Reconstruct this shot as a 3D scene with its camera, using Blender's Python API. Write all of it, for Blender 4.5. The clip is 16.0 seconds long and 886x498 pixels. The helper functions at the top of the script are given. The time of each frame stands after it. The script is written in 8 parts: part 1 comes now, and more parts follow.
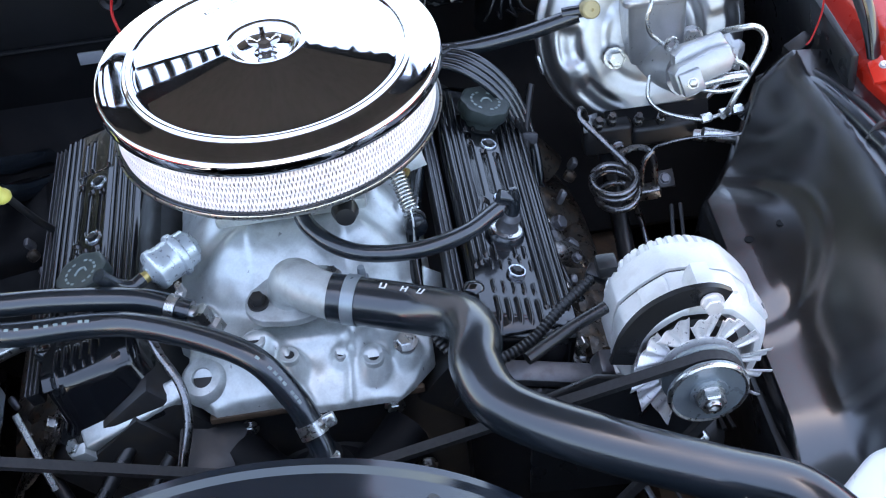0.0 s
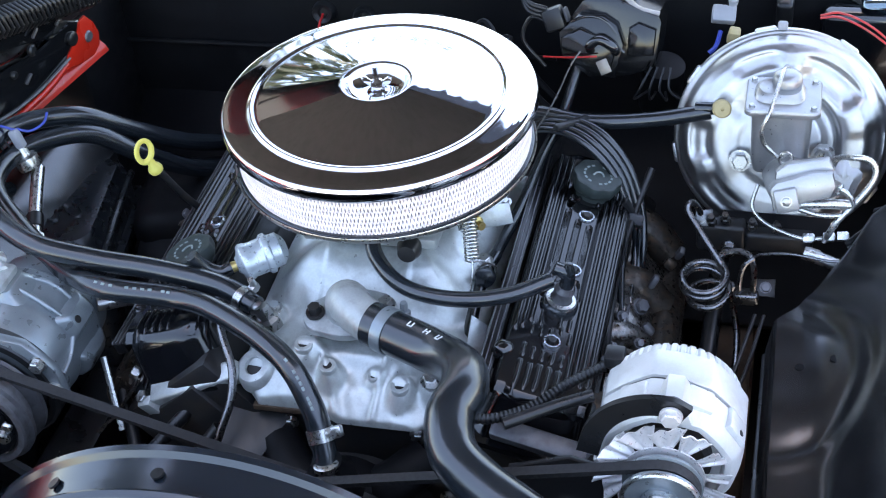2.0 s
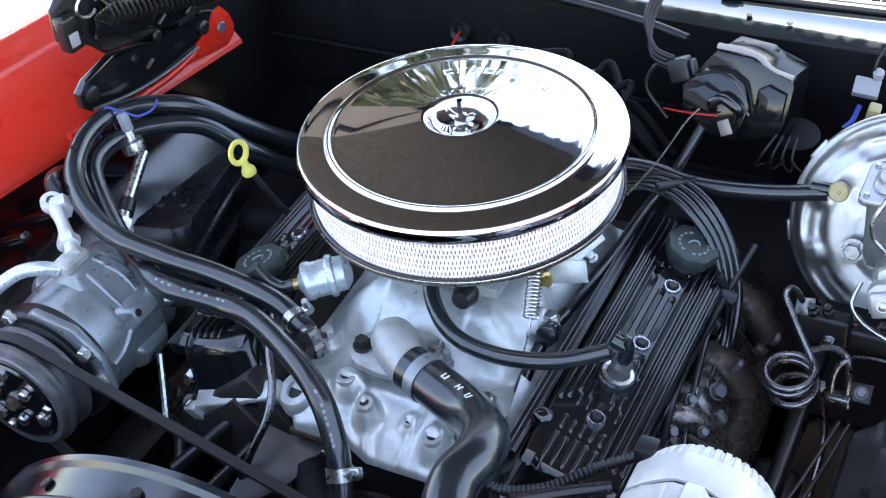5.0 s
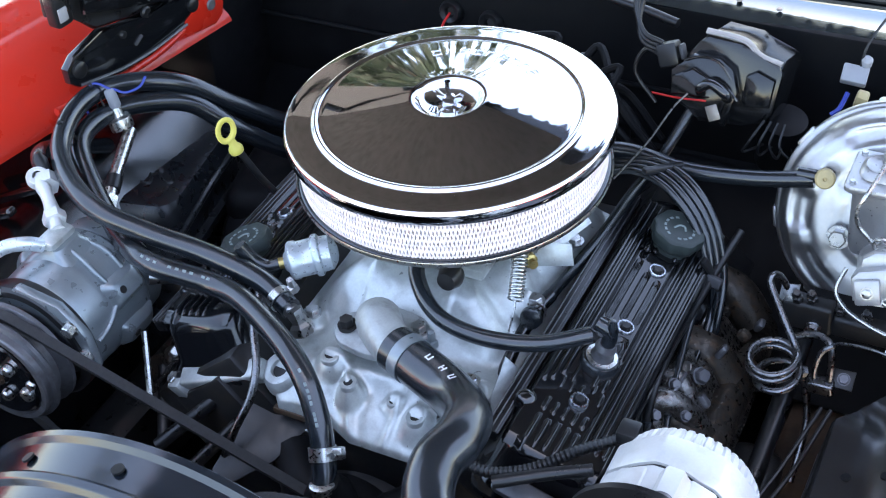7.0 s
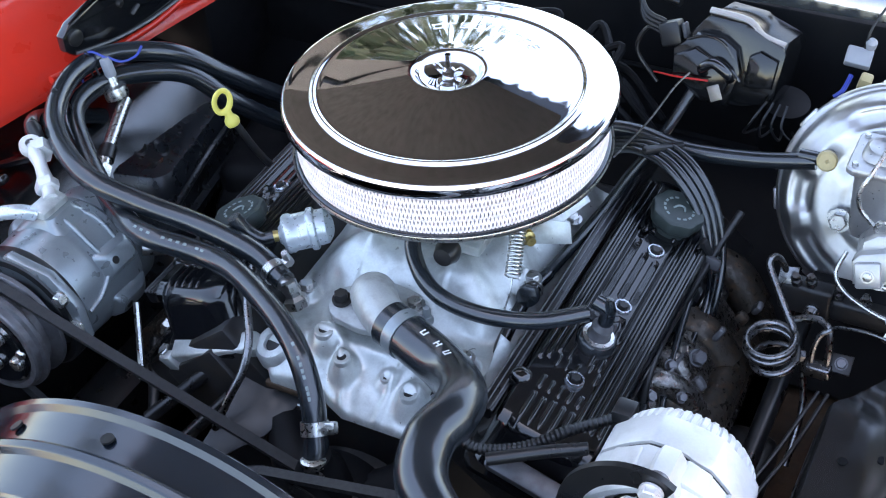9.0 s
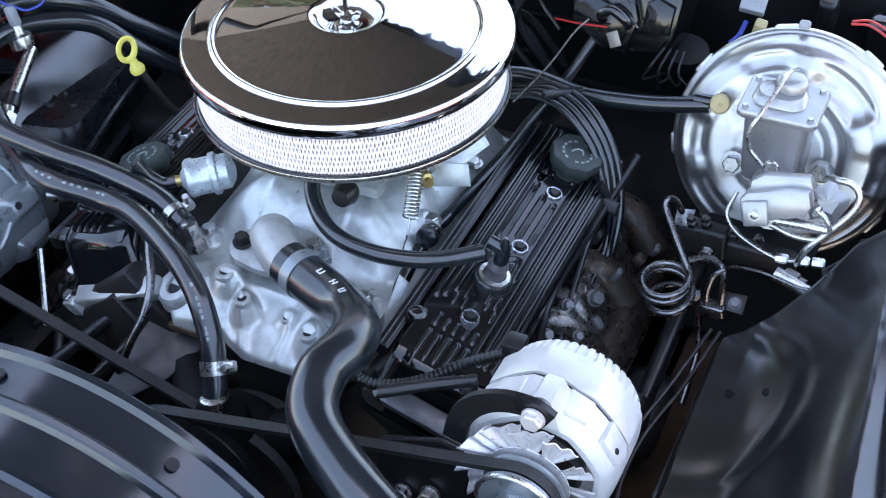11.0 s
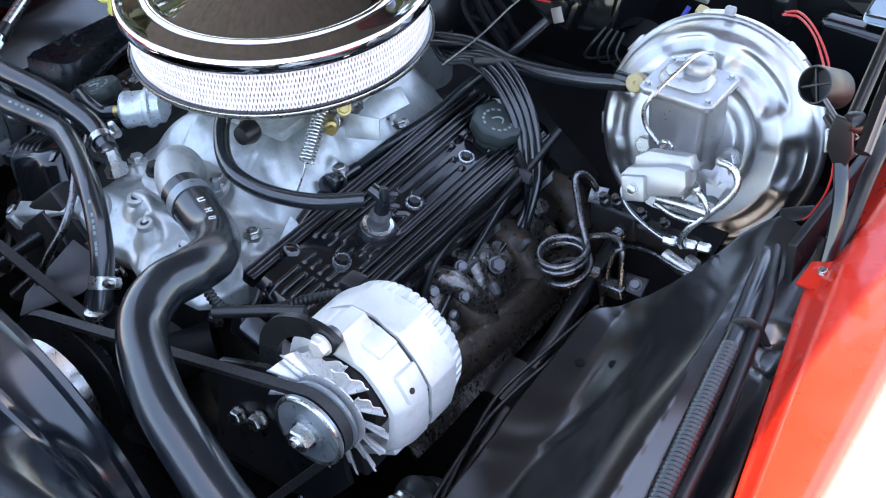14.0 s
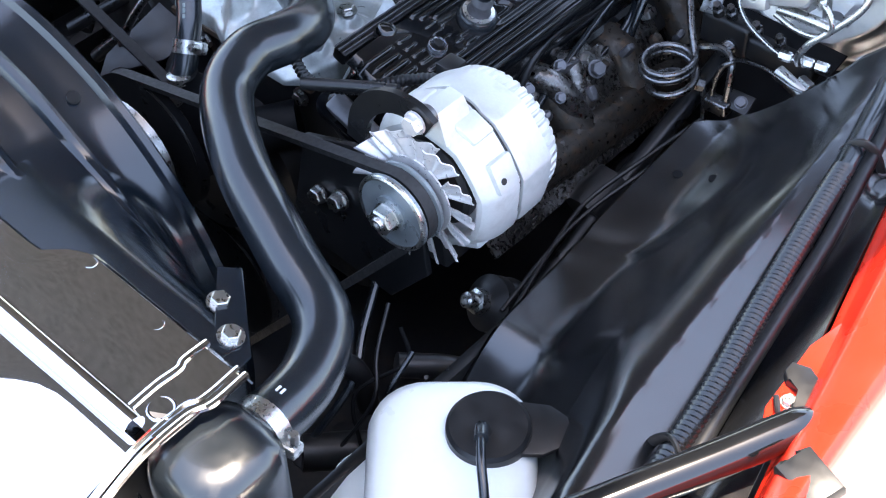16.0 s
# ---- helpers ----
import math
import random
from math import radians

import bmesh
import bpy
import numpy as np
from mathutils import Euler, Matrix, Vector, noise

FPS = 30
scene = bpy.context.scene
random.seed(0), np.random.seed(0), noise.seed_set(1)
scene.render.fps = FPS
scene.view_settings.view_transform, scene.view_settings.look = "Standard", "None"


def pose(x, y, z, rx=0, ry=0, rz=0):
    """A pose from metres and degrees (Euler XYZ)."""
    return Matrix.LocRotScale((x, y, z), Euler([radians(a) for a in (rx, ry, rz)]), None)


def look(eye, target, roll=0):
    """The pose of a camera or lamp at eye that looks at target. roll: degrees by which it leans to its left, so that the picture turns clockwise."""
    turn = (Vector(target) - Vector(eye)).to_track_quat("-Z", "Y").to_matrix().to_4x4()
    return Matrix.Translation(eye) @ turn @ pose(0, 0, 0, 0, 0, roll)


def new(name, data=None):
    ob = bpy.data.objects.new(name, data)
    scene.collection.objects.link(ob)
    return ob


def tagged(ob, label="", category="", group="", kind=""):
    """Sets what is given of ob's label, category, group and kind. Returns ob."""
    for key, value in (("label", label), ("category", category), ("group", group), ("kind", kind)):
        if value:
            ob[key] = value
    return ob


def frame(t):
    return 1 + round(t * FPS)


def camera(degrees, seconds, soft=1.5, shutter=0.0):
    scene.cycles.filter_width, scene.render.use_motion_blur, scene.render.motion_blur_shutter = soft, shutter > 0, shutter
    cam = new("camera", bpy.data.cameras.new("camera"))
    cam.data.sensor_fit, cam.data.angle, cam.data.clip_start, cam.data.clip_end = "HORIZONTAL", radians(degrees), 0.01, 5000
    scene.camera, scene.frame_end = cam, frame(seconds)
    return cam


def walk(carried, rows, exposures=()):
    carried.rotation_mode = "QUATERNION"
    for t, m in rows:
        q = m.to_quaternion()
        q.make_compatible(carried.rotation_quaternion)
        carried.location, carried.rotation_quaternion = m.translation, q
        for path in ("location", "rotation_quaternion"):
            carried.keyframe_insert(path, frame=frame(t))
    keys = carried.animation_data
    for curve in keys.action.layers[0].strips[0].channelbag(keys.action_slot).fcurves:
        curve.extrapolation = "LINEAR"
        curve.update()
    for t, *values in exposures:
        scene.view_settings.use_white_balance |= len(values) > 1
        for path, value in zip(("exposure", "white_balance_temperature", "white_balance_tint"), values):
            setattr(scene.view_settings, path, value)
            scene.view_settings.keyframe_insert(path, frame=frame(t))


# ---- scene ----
cam = camera(36.0, 16.0, 1.1)
EXPOSURE, KELVIN, TINT = 2.44, 7450.0, 15.0
# seconds, eye in metres, turn in degrees
PATH = [
    (0, 0.0917, -1.1723, 1.7612, 48.003, 4.857, -7.417),
    (0.5, 0.2597, -1.0908, 1.7719, 47.201, 4.131, 3.974),
    (1, 0.308, -1.1199, 1.8115, 48.363, 6.597, 10.914),
    (1.5, 0.3105, -1.2168, 1.8398, 49.149, 4.664, 12.183),
    (2, 0.4352, -1.1964, 1.8221, 50.339, 5.318, 13.342),
    (2.5, 0.5872, -1.0766, 1.7928, 50.412, 5.315, 19.15),
    (3, 0.5841, -1.0536, 1.8063, 50.543, 5.768, 22.72),
    (3.5, 0.5831, -1.0511, 1.804, 50.632, 5.201, 24.748),
    (4, 0.5769, -1.0498, 1.8019, 51.471, 5.442, 25.759),
    (6.5, 0.579, -1.0468, 1.7967, 50.895, 4.343, 26.852),
    (7, 0.5807, -1.0474, 1.7976, 50.618, 4.152, 26.592),
    (7.5, 0.5761, -1.044, 1.7947, 50.24, 3.691, 27.135),
    (8, 0.5718, -1.0424, 1.7921, 50.128, 3.363, 27.228),
    (10.5, 0.6032, -1.0506, 1.7637, 49.442, 2.352, 25.814),
    (11, 0.6353, -1.0553, 1.7635, 48.894, 1.988, 25.182),
    (11.5, 0.6713, -1.0982, 1.7744, 50.298, 1.684, 25.451),
    (12, 0.6905, -1.1689, 1.7856, 52.724, 2.566, 22.649),
    (12.5, 0.7306, -1.2205, 1.8027, 54.409, 0.186, 22.876),
    (13, 0.8542, -1.0985, 1.755, 54.477, 0.141, 28.873),
    (13.5, 0.9451, -0.9755, 1.721, 52.657, 2.943, 34.12),
    (14, 0.9556, -0.9507, 1.7079, 50.476, 2.87, 35.805),
    (14.5, 0.947, -0.9864, 1.7102, 49.218, 1.535, 37.345),
    (15, 0.9449, -1.0093, 1.6886, 47.131, 0.753, 38.277),
    (15.5, 0.9268, -1.0031, 1.6817, 44.724, 0.36, 40.027),
    (16, 0.922, -0.9569, 1.6428, 43.614, 0.592, 41.419),
]
walk(cam, [(t, pose(x, y, z, rx, ry, rz)) for t, x, y, z, rx, ry, rz in PATH], ((0.0, EXPOSURE, KELVIN, TINT), (13.5, EXPOSURE, KELVIN, TINT), (15.0, EXPOSURE + 0.12, KELVIN, TINT), (16.0, EXPOSURE + 0.12, KELVIN, TINT)))
# ---- light ----
world = bpy.data.worlds.new("sky")
scene.world = world
world.use_nodes = True
wn = world.node_tree
sky = wn.nodes.new("ShaderNodeTexSky")
sky.sky_type = "NISHITA"
sky.sun_disc = False
SUN_EL, SUN_AZ = 84.0, 25.0
sky.sun_elevation, sky.sun_rotation = radians(SUN_EL), radians(SUN_AZ)
sky.altitude, sky.air_density, sky.dust_density, sky.ozone_density = 100, 1.1, 0.9, 1.0
wn.nodes["Background"].inputs["Strength"].default_value = 0.15
wn.links.new(sky.outputs[0], wn.nodes["Background"].inputs["Color"])
sun_data = bpy.data.lights.new("sun", "SUN")
sun_data.energy, sun_data.angle, sun_data.color = 4.0, radians(0.6), (1.0, 0.95, 0.88)
sun = new("sun", sun_data)
SUN_DIR = Vector((math.sin(radians(SUN_AZ)) * math.cos(radians(SUN_EL)), math.cos(radians(SUN_AZ)) * math.cos(radians(SUN_EL)), math.sin(radians(SUN_EL))))
sun.matrix_basis = look(SUN_DIR * 10, (0, 0, 0))


# ---- materials ----
def surface(name, colour, rough=0.5, metal=0.0, vary=0.15, scale=12.0, fine=180.0, bump=0.05, depth=0.0006, coat=0.0, second=None, amount=0.5, rough_vary=0.12, ior=1.5):
    """A painted, cast or moulded surface: blotches and fine grain in colour, gloss and relief. second: colour of wear or dirt in patches."""
    m = bpy.data.materials.new(name)
    m.use_nodes = True
    nt = m.node_tree
    bs = nt.nodes["Principled BSDF"]
    bs.inputs["Metallic"].default_value = metal
    bs.inputs["IOR"].default_value = ior
    bs.inputs["Coat Weight"].default_value = coat
    bs.inputs["Coat Roughness"].default_value = 0.04
    tc = nt.nodes.new("ShaderNodeTexCoord")
    src = tc.outputs["Object"]

    def nz(sc, detail=4.0):
        n = nt.nodes.new("ShaderNodeTexNoise")
        n.inputs["Scale"].default_value, n.inputs["Detail"].default_value = sc, detail
        nt.links.new(src, n.inputs["Vector"])
        return n.outputs["Fac"]

    big, small = nz(scale), nz(fine, 2.0)
    mixn = nt.nodes.new("ShaderNodeMath")
    mixn.operation = "MULTIPLY_ADD"
    nt.links.new(small, mixn.inputs[0])
    mixn.inputs[1].default_value = 0.35
    nt.links.new(big, mixn.inputs[2])
    ramp = nt.nodes.new("ShaderNodeMapRange")
    ramp.inputs["From Min"].default_value, ramp.inputs["From Max"].default_value = 0.35, 1.0
    ramp.inputs["To Min"].default_value, ramp.inputs["To Max"].default_value = 1.0 - vary, 1.0 + vary
    nt.links.new(mixn.outputs[0], ramp.inputs["Value"])
    mul = nt.nodes.new("ShaderNodeVectorMath")
    mul.operation = "SCALE"
    mul.inputs[0].default_value = colour
    nt.links.new(ramp.outputs[0], mul.inputs["Scale"])
    out = mul.outputs["Vector"]
    if second:
        mk = nt.nodes.new("ShaderNodeMapRange")
        mk.inputs["From Min"].default_value, mk.inputs["From Max"].default_value = 0.5, 0.72
        mk.inputs["To Max"].default_value = amount
        nt.links.new(nz(scale * 2.3, 6.0), mk.inputs["Value"])
        mx = nt.nodes.new("ShaderNodeMix")
        mx.data_type = "RGBA"
        nt.links.new(mk.outputs[0], mx.inputs["Factor"])
        nt.links.new(out, mx.inputs["A"])
        mx.inputs["B"].default_value = (*second, 1)
        out = mx.outputs["Result"]
    nt.links.new(out, bs.inputs["Base Color"])
    rr = nt.nodes.new("ShaderNodeMapRange")
    rr.inputs["From Min"].default_value, rr.inputs["From Max"].default_value = 0.3, 0.7
    rr.inputs["To Min"].default_value, rr.inputs["To Max"].default_value = max(rough * (1 - rough_vary * 2), 0.01), min(rough * (1 + rough_vary * 2), 1)
    nt.links.new(nz(scale * 4), rr.inputs["Value"])
    nt.links.new(rr.outputs[0], bs.inputs["Roughness"])
    if bump:
        bp = nt.nodes.new("ShaderNodeBump")
        bp.inputs["Strength"].default_value, bp.inputs["Distance"].default_value = bump, depth
        nt.links.new(mixn.outputs[0], bp.inputs["Height"])
        nt.links.new(bp.outputs[0], bs.inputs["Normal"])
    return m


CHROME = surface("chrome", (0.78, 0.78, 0.80), 0.035, 1.0, vary=0.02, bump=0.0, rough_vary=0.3)
POLISH = surface("polished_aluminium", (0.54, 0.57, 0.62), 0.27, 1.0, vary=0.08, scale=60, bump=0.0, rough_vary=0.05)
CAST = surface("cast_aluminium", (0.55, 0.58, 0.565), 0.36, 0.5, vary=0.22, scale=26, fine=420, bump=0.35, depth=0.0006, second=(0.27, 0.27, 0.25), amount=0.5)
ALTERN = surface("alternator_aluminium", (0.68, 0.685, 0.67), 0.42, 0.25, vary=0.10, scale=26, fine=420, bump=0.45, depth=0.0008, second=(0.46, 0.44, 0.41), amount=0.42)
ZINC = surface("zinc_plate", (0.62, 0.62, 0.60), 0.3, 1.0, vary=0.12, scale=80, bump=0.08, second=(0.48, 0.45, 0.40), amount=0.25)
STEEL = surface("bare_steel", (0.52, 0.52, 0.51), 0.3, 1.0, vary=0.12, scale=40, bump=0.06, second=(0.34, 0.30, 0.26), amount=0.35)
BOOST = surface("booster_plating", (0.57, 0.57, 0.57), 0.38, 1.0, vary=0.10, scale=40, fine=300, bump=0.03, depth=0.0006, second=(0.55, 0.54, 0.52), amount=0.35, rough_vary=0.12)
GREYST = surface("grey_steel", (0.16, 0.16, 0.17), 0.42, 0.6, vary=0.3, scale=40, bump=0.15, second=(0.07, 0.06, 0.05), amount=0.5)
SILVER = surface("silver_paint", (0.43, 0.43, 0.43), 0.36, 0.7, vary=0.12, scale=50, fine=400, bump=0.30, second=(0.42, 0.41, 0.40), amount=0.3, rough_vary=0.12)
GLOSS = surface("gloss_black_paint", (0.0055, 0.006, 0.007), 0.13, 0.0, vary=0.25, scale=7, fine=60, bump=0.02, depth=0.0006, coat=0.6, rough_vary=0.08, ior=1.6)
PANEL = surface("panel_black_paint", (0.0060, 0.0066, 0.0078), 0.22, 0.0, vary=0.25, scale=7, fine=60, bump=0.004, depth=0.0008, rough_vary=0.10, ior=1.95)
OUTLET = surface("weathered_outlet_casting", (0.43, 0.45, 0.44), 0.45, 0.4, vary=0.2, scale=30, fine=400, bump=0.3, second=(0.20, 0.19, 0.17), amount=0.5)
FANST = surface("bright_fan_steel", (0.74, 0.72, 0.72), 0.33, 0.45, vary=0.12, scale=70, bump=0.05, second=(0.50, 0.45, 0.42), amount=0.3)
COWLP = surface("sky_tinted_cowl_paint", (0.010, 0.014, 0.018), 0.09, 0.0, vary=0.3, scale=5, fine=60, bump=0.03, depth=0.0012, coat=1.0, rough_vary=0.15, ior=2.7)
# cyan specular tint puts the sky's colour into the cowl's sheen
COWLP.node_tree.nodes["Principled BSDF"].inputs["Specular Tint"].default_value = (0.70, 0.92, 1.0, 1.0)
SATIN = surface("satin_black_paint", (0.010, 0.0105, 0.0115), 0.32, 0.0, vary=0.3, scale=9, fine=220, bump=0.1, second=(0.018, 0.017, 0.016), amount=0.4)
FIREW = surface("flat_black_firewall", (0.0050, 0.0052, 0.0060), 0.55, 0.0, vary=0.35, scale=9, fine=220, bump=0.1, ior=1.25)
CAPBODY = surface("cap_plastic", (0.034, 0.046, 0.043), 0.45, 0.0, vary=0.15, scale=40, fine=400, bump=0.1)
DARKGREY = surface("dark_grey_plastic", (0.05, 0.05, 0.055), 0.5, 0.0, vary=0.2, scale=40, bump=0.05)
MATTE = surface("dark_plastic", (0.011, 0.0115, 0.0125), 0.38, 0.0, vary=0.25, scale=20, fine=300, bump=0.12)
RUBBER = surface("black_rubber", (0.0095, 0.0130, 0.0165), 0.22, 0.0, vary=0.25, scale=14, fine=700, bump=0.02, rough_vary=0.10, ior=1.78)
SLEEVE = surface("loom_plastic", (0.013, 0.0135, 0.0145), 0.24, 0.0, vary=0.2, scale=30, fine=300, bump=0.03, ior=1.7)
WRINKLE = surface("black_cover_paint", (0.007, 0.0075, 0.0085), 0.30, 0.0, vary=0.2, scale=40, fine=900, bump=0.05, depth=0.0002, rough_vary=0.05)
COVERP = surface("semi_gloss_cover_paint", (0.0060, 0.0065, 0.0075), 0.13, 0.0, vary=0.2, scale=40, fine=600, bump=0.02, depth=0.0002, coat=0.4, rough_vary=0.08, ior=1.5)
WMOTOR = surface("dull_black_moulding", (0.0050, 0.0052, 0.0058), 0.13, 0.0, vary=0.3, scale=30, fine=300, bump=0.05, ior=1.6)
RED = surface("red_car_paint", (0.60, 0.024, 0.011), 0.30, 0.0, vary=0.05, scale=6, bump=0.01, coat=0.45, ior=1.42)
IRON = surface("cast_iron", (0.055, 0.046, 0.038), 0.45, 0.6, vary=0.5, scale=40, fine=250, bump=0.8, depth=0.0012, second=(0.16, 0.085, 0.04), amount=0.5, rough_vary=0.3)
RUST = surface("rusty_frame", (0.075, 0.044, 0.025), 0.75, 0.1, vary=0.5, scale=14, fine=200, bump=0.5, second=(0.025, 0.021, 0.018), amount=0.7)
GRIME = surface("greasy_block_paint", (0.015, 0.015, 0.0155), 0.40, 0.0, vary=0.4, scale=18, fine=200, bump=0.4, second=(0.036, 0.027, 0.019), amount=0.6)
MESH_W = surface("white_mesh", (0.97, 0.88, 0.89), 0.35, 0.0, vary=0.05, scale=60, bump=0.0)
PLEAT = surface("filter_paper", (0.72, 0.66, 0.68), 0.9, 0.0, vary=0.2, scale=60, bump=0.1)
BRASS = surface("brass", (0.55, 0.42, 0.16), 0.35, 0.8, vary=0.15, scale=60, bump=0.1)
TANPL = surface("tan_plastic", (0.50, 0.40, 0.20), 0.5, 0.0, vary=0.12, scale=60, bump=0.05)
YELLOW = surface("yellow_plastic", (0.86, 0.74, 0.16), 0.4, 0.0, vary=0.06, scale=40, bump=0.03)
JUG = surface("white_polyethylene", (0.86, 0.91, 0.90), 0.36, 0.0, vary=0.04, scale=14, fine=200, bump=0.05)
GREYPL = surface("grey_plastic", (0.30, 0.31, 0.33), 0.45, 0.0, vary=0.1, scale=40, bump=0.03)
PRINT = surface("white_print", (0.70, 0.70, 0.70), 0.6, 0.0, vary=0.15, scale=80, bump=0.0)
CAPTXT = surface("pale_cap_print", (0.24, 0.29, 0.28), 0.6, 0.0, vary=0.25, scale=80, bump=0.0)
REDWIRE = surface("red_wire_sleeve", (0.55, 0.02, 0.02), 0.4, 0.0, bump=0.0)
BLUEWIRE = surface("blue_wire_sleeve", (0.03, 0.06, 0.35), 0.4, 0.0, bump=0.0)
CONCRETE = surface("sunlit_concrete", (0.38, 0.37, 0.35), 0.9, 0.0, vary=0.15, scale=2, fine=60, bump=0.3, depth=0.002)
LINE = surface("aged_brake_line", (0.22, 0.22, 0.225), 0.3, 1.0, vary=0.25, scale=60, bump=0.08, second=(0.12, 0.095, 0.07), amount=0.5)
EVAP = surface("grey_black_moulding", (0.012, 0.015, 0.018), 0.30, 0.0, vary=0.2, scale=18, fine=300, bump=0.04, ior=1.5)
FILTER = surface("plated_filter_can", (0.62, 0.68, 0.72), 0.32, 0.55, vary=0.1, scale=60, bump=0.05, second=(0.45, 0.48, 0.52), amount=0.3)
COMPR = surface("dull_compressor_casting", (0.26, 0.295, 0.31), 0.33, 0.55, vary=0.15, scale=20, fine=400, bump=0.15, second=(0.24, 0.25, 0.26), amount=0.4)
LUMP = surface("cast_iron_grey", (0.20, 0.19, 0.18), 0.30, 0.9, vary=0.4, scale=60, fine=250, bump=0.5, depth=0.0012, second=(0.07, 0.05, 0.035), amount=0.7, rough_vary=0.25)
SHROUD = surface("shroud_plastic", (0.006, 0.0100, 0.0150), 0.17, 0.0, vary=0.25, scale=9, fine=90, bump=0.02, rough_vary=0.08, ior=1.75)
FLANGE = surface("tarnished_flange", (0.33, 0.30, 0.27), 0.45, 0.7, vary=0.2, scale=50, bump=0.1)
BELT = surface("belt_rubber", (0.022, 0.022, 0.023), 0.6, 0.0, vary=0.2, scale=60, bump=0.1)
BARK = surface("grey_bark", (0.11, 0.085, 0.065), 0.9, 0.0, vary=0.4, scale=9, fine=60, bump=0.6, depth=0.01)
LEAF = surface("green_leaf", (0.030, 0.048, 0.022), 0.5, 0.0, vary=0.4, scale=3, fine=30, bump=0.0)
UNDER = surface("hood_underside", (0.0042, 0.0033, 0.0030), 0.6, 0.0, vary=0.9, scale=16, bump=0.2)


# ---- shape helpers ----
def V(*a):
    return Vector(a)


def axis(origin, z, x=None):
    """A matrix at origin whose z axis points along z."""
    z = Vector(z).normalized()
    x = Vector(x) if x is not None else (Vector((1, 0, 0)) if abs(z.x) < 0.9 else Vector((0, 1, 0)))
    y = z.cross(x).normalized()
    x = y.cross(z)
    return Matrix(((x.x, y.x, z.x, origin[0]), (x.y, y.y, z.y, origin[1]), (x.z, y.z, z.z, origin[2]), (0, 0, 0, 1)))


def lathe(bm, prof, n=32, m=Matrix(), wave=None):
    """Revolve (radius, height) pairs round m's z axis. wave(angle, radius, height) may alter the radius."""
    rings = []
    for r, h in prof:
        if r < 1e-6:
            rings.append([bm.verts.new(m @ V(0, 0, h))])
        else:
            ring = []
            for i in range(n):
                a = 2 * math.pi * i / n
                rr = wave(a, r, h) if wave else r
                ring.append(bm.verts.new(m @ V(rr * math.cos(a), rr * math.sin(a), h)))
            rings.append(ring)
    for a, b in zip(rings, rings[1:]):
        if len(a) == 1 and len(b) == 1:
            continue
        for i in range(n):
            j = (i + 1) % n
            if len(a) == 1:
                bm.faces.new((a[0], b[j], b[i]))
            elif len(b) == 1:
                bm.faces.new((a[i], a[j], b[0]))
            else:
                bm.faces.new((a[i], a[j], b[j], b[i]))
    return bm


def spline(pts, sub=8):
    p = [Vector(q) for q in pts]
    q = [2 * p[0] - p[1], *p, 2 * p[-1] - p[-2]]
    out = []
    for i in range(1, len(q) - 2):
        a, b, c, d = q[i - 1:i + 3]
        for k in range(sub):
            u = k / sub
            out.append(0.5 * (2 * b + (c - a) * u + (2 * a - 5 * b + 4 * c - d) * u * u + (3 * b - a - 3 * c + d) * u ** 3))
    out.append(p[-1])
    return out


def tube(bm, pts, r, n=12, sub=8, caps=True, rad=None, closed=False, flat=1.0):
    """A round tube along a smooth line through pts. rad(u): factor on the radius along it. flat: squash across the line."""
    line = spline(pts, sub) if sub > 1 else [Vector(p) for p in pts]
    if closed:
        line = line[:-1] if (line[0] - line[-1]).length < 1e-6 else line
    count = len(line)
    t0 = (line[1] - line[0]).normalized()
    up = Vector((0, 0, 1)) if abs(t0.z) < 0.9 else Vector((1, 0, 0))
    side = t0.cross(up).normalized()
    rings = []
    for i, p in enumerate(line):
        if closed:
            t = (line[(i + 1) % count] - line[i - 1]).normalized()
        else:
            t = (line[min(i + 1, count - 1)] - line[max(i - 1, 0)]).normalized()
        side = (side - t * side.dot(t)).normalized()
        nn = t.cross(side)
        f = r * (rad(i / max(count - 1, 1)) if rad else 1.0)
        rings.append([bm.verts.new(p + side * (f * math.cos(2 * math.pi * k / n)) + nn * (f * flat * math.sin(2 * math.pi * k / n))) for k in range(n)])
    pairs = list(zip(rings, rings[1:])) + ([(rings[-1], rings[0])] if closed else [])
    for a, b in pairs:
        for k in range(n):
            j = (k + 1) % n
            bm.faces.new((a[k], b[k], b[j], a[j]))
    if caps and not closed:
        bm.faces.new(rings[0])
        bm.faces.new(rings[-1][::-1])
    return bm


def loom(bm, pts, r, pitch=0.0028, n=10, waist=0.78):
    """Corrugated split loom."""
    line = spline(pts, 24)
    length = sum((b - a).length for a, b in zip(line, line[1:]))
    steps = max(int(length / pitch) * 2, 4)
    out, acc, k = [line[0]], 0.0, 0
    step = length / steps
    for a, b in zip(line, line[1:]):
        seg = (b - a).length
        while acc + seg >= step * (k + 1) and k < steps:
            out.append(a.lerp(b, (step * (k + 1) - acc) / max(seg, 1e-9)))
            k += 1
        acc += seg
    count = len(out)
    return tube(bm, out, r, n, 1, True, lambda u: 1.0 if int(round(u * (count - 1))) % 2 else waist)


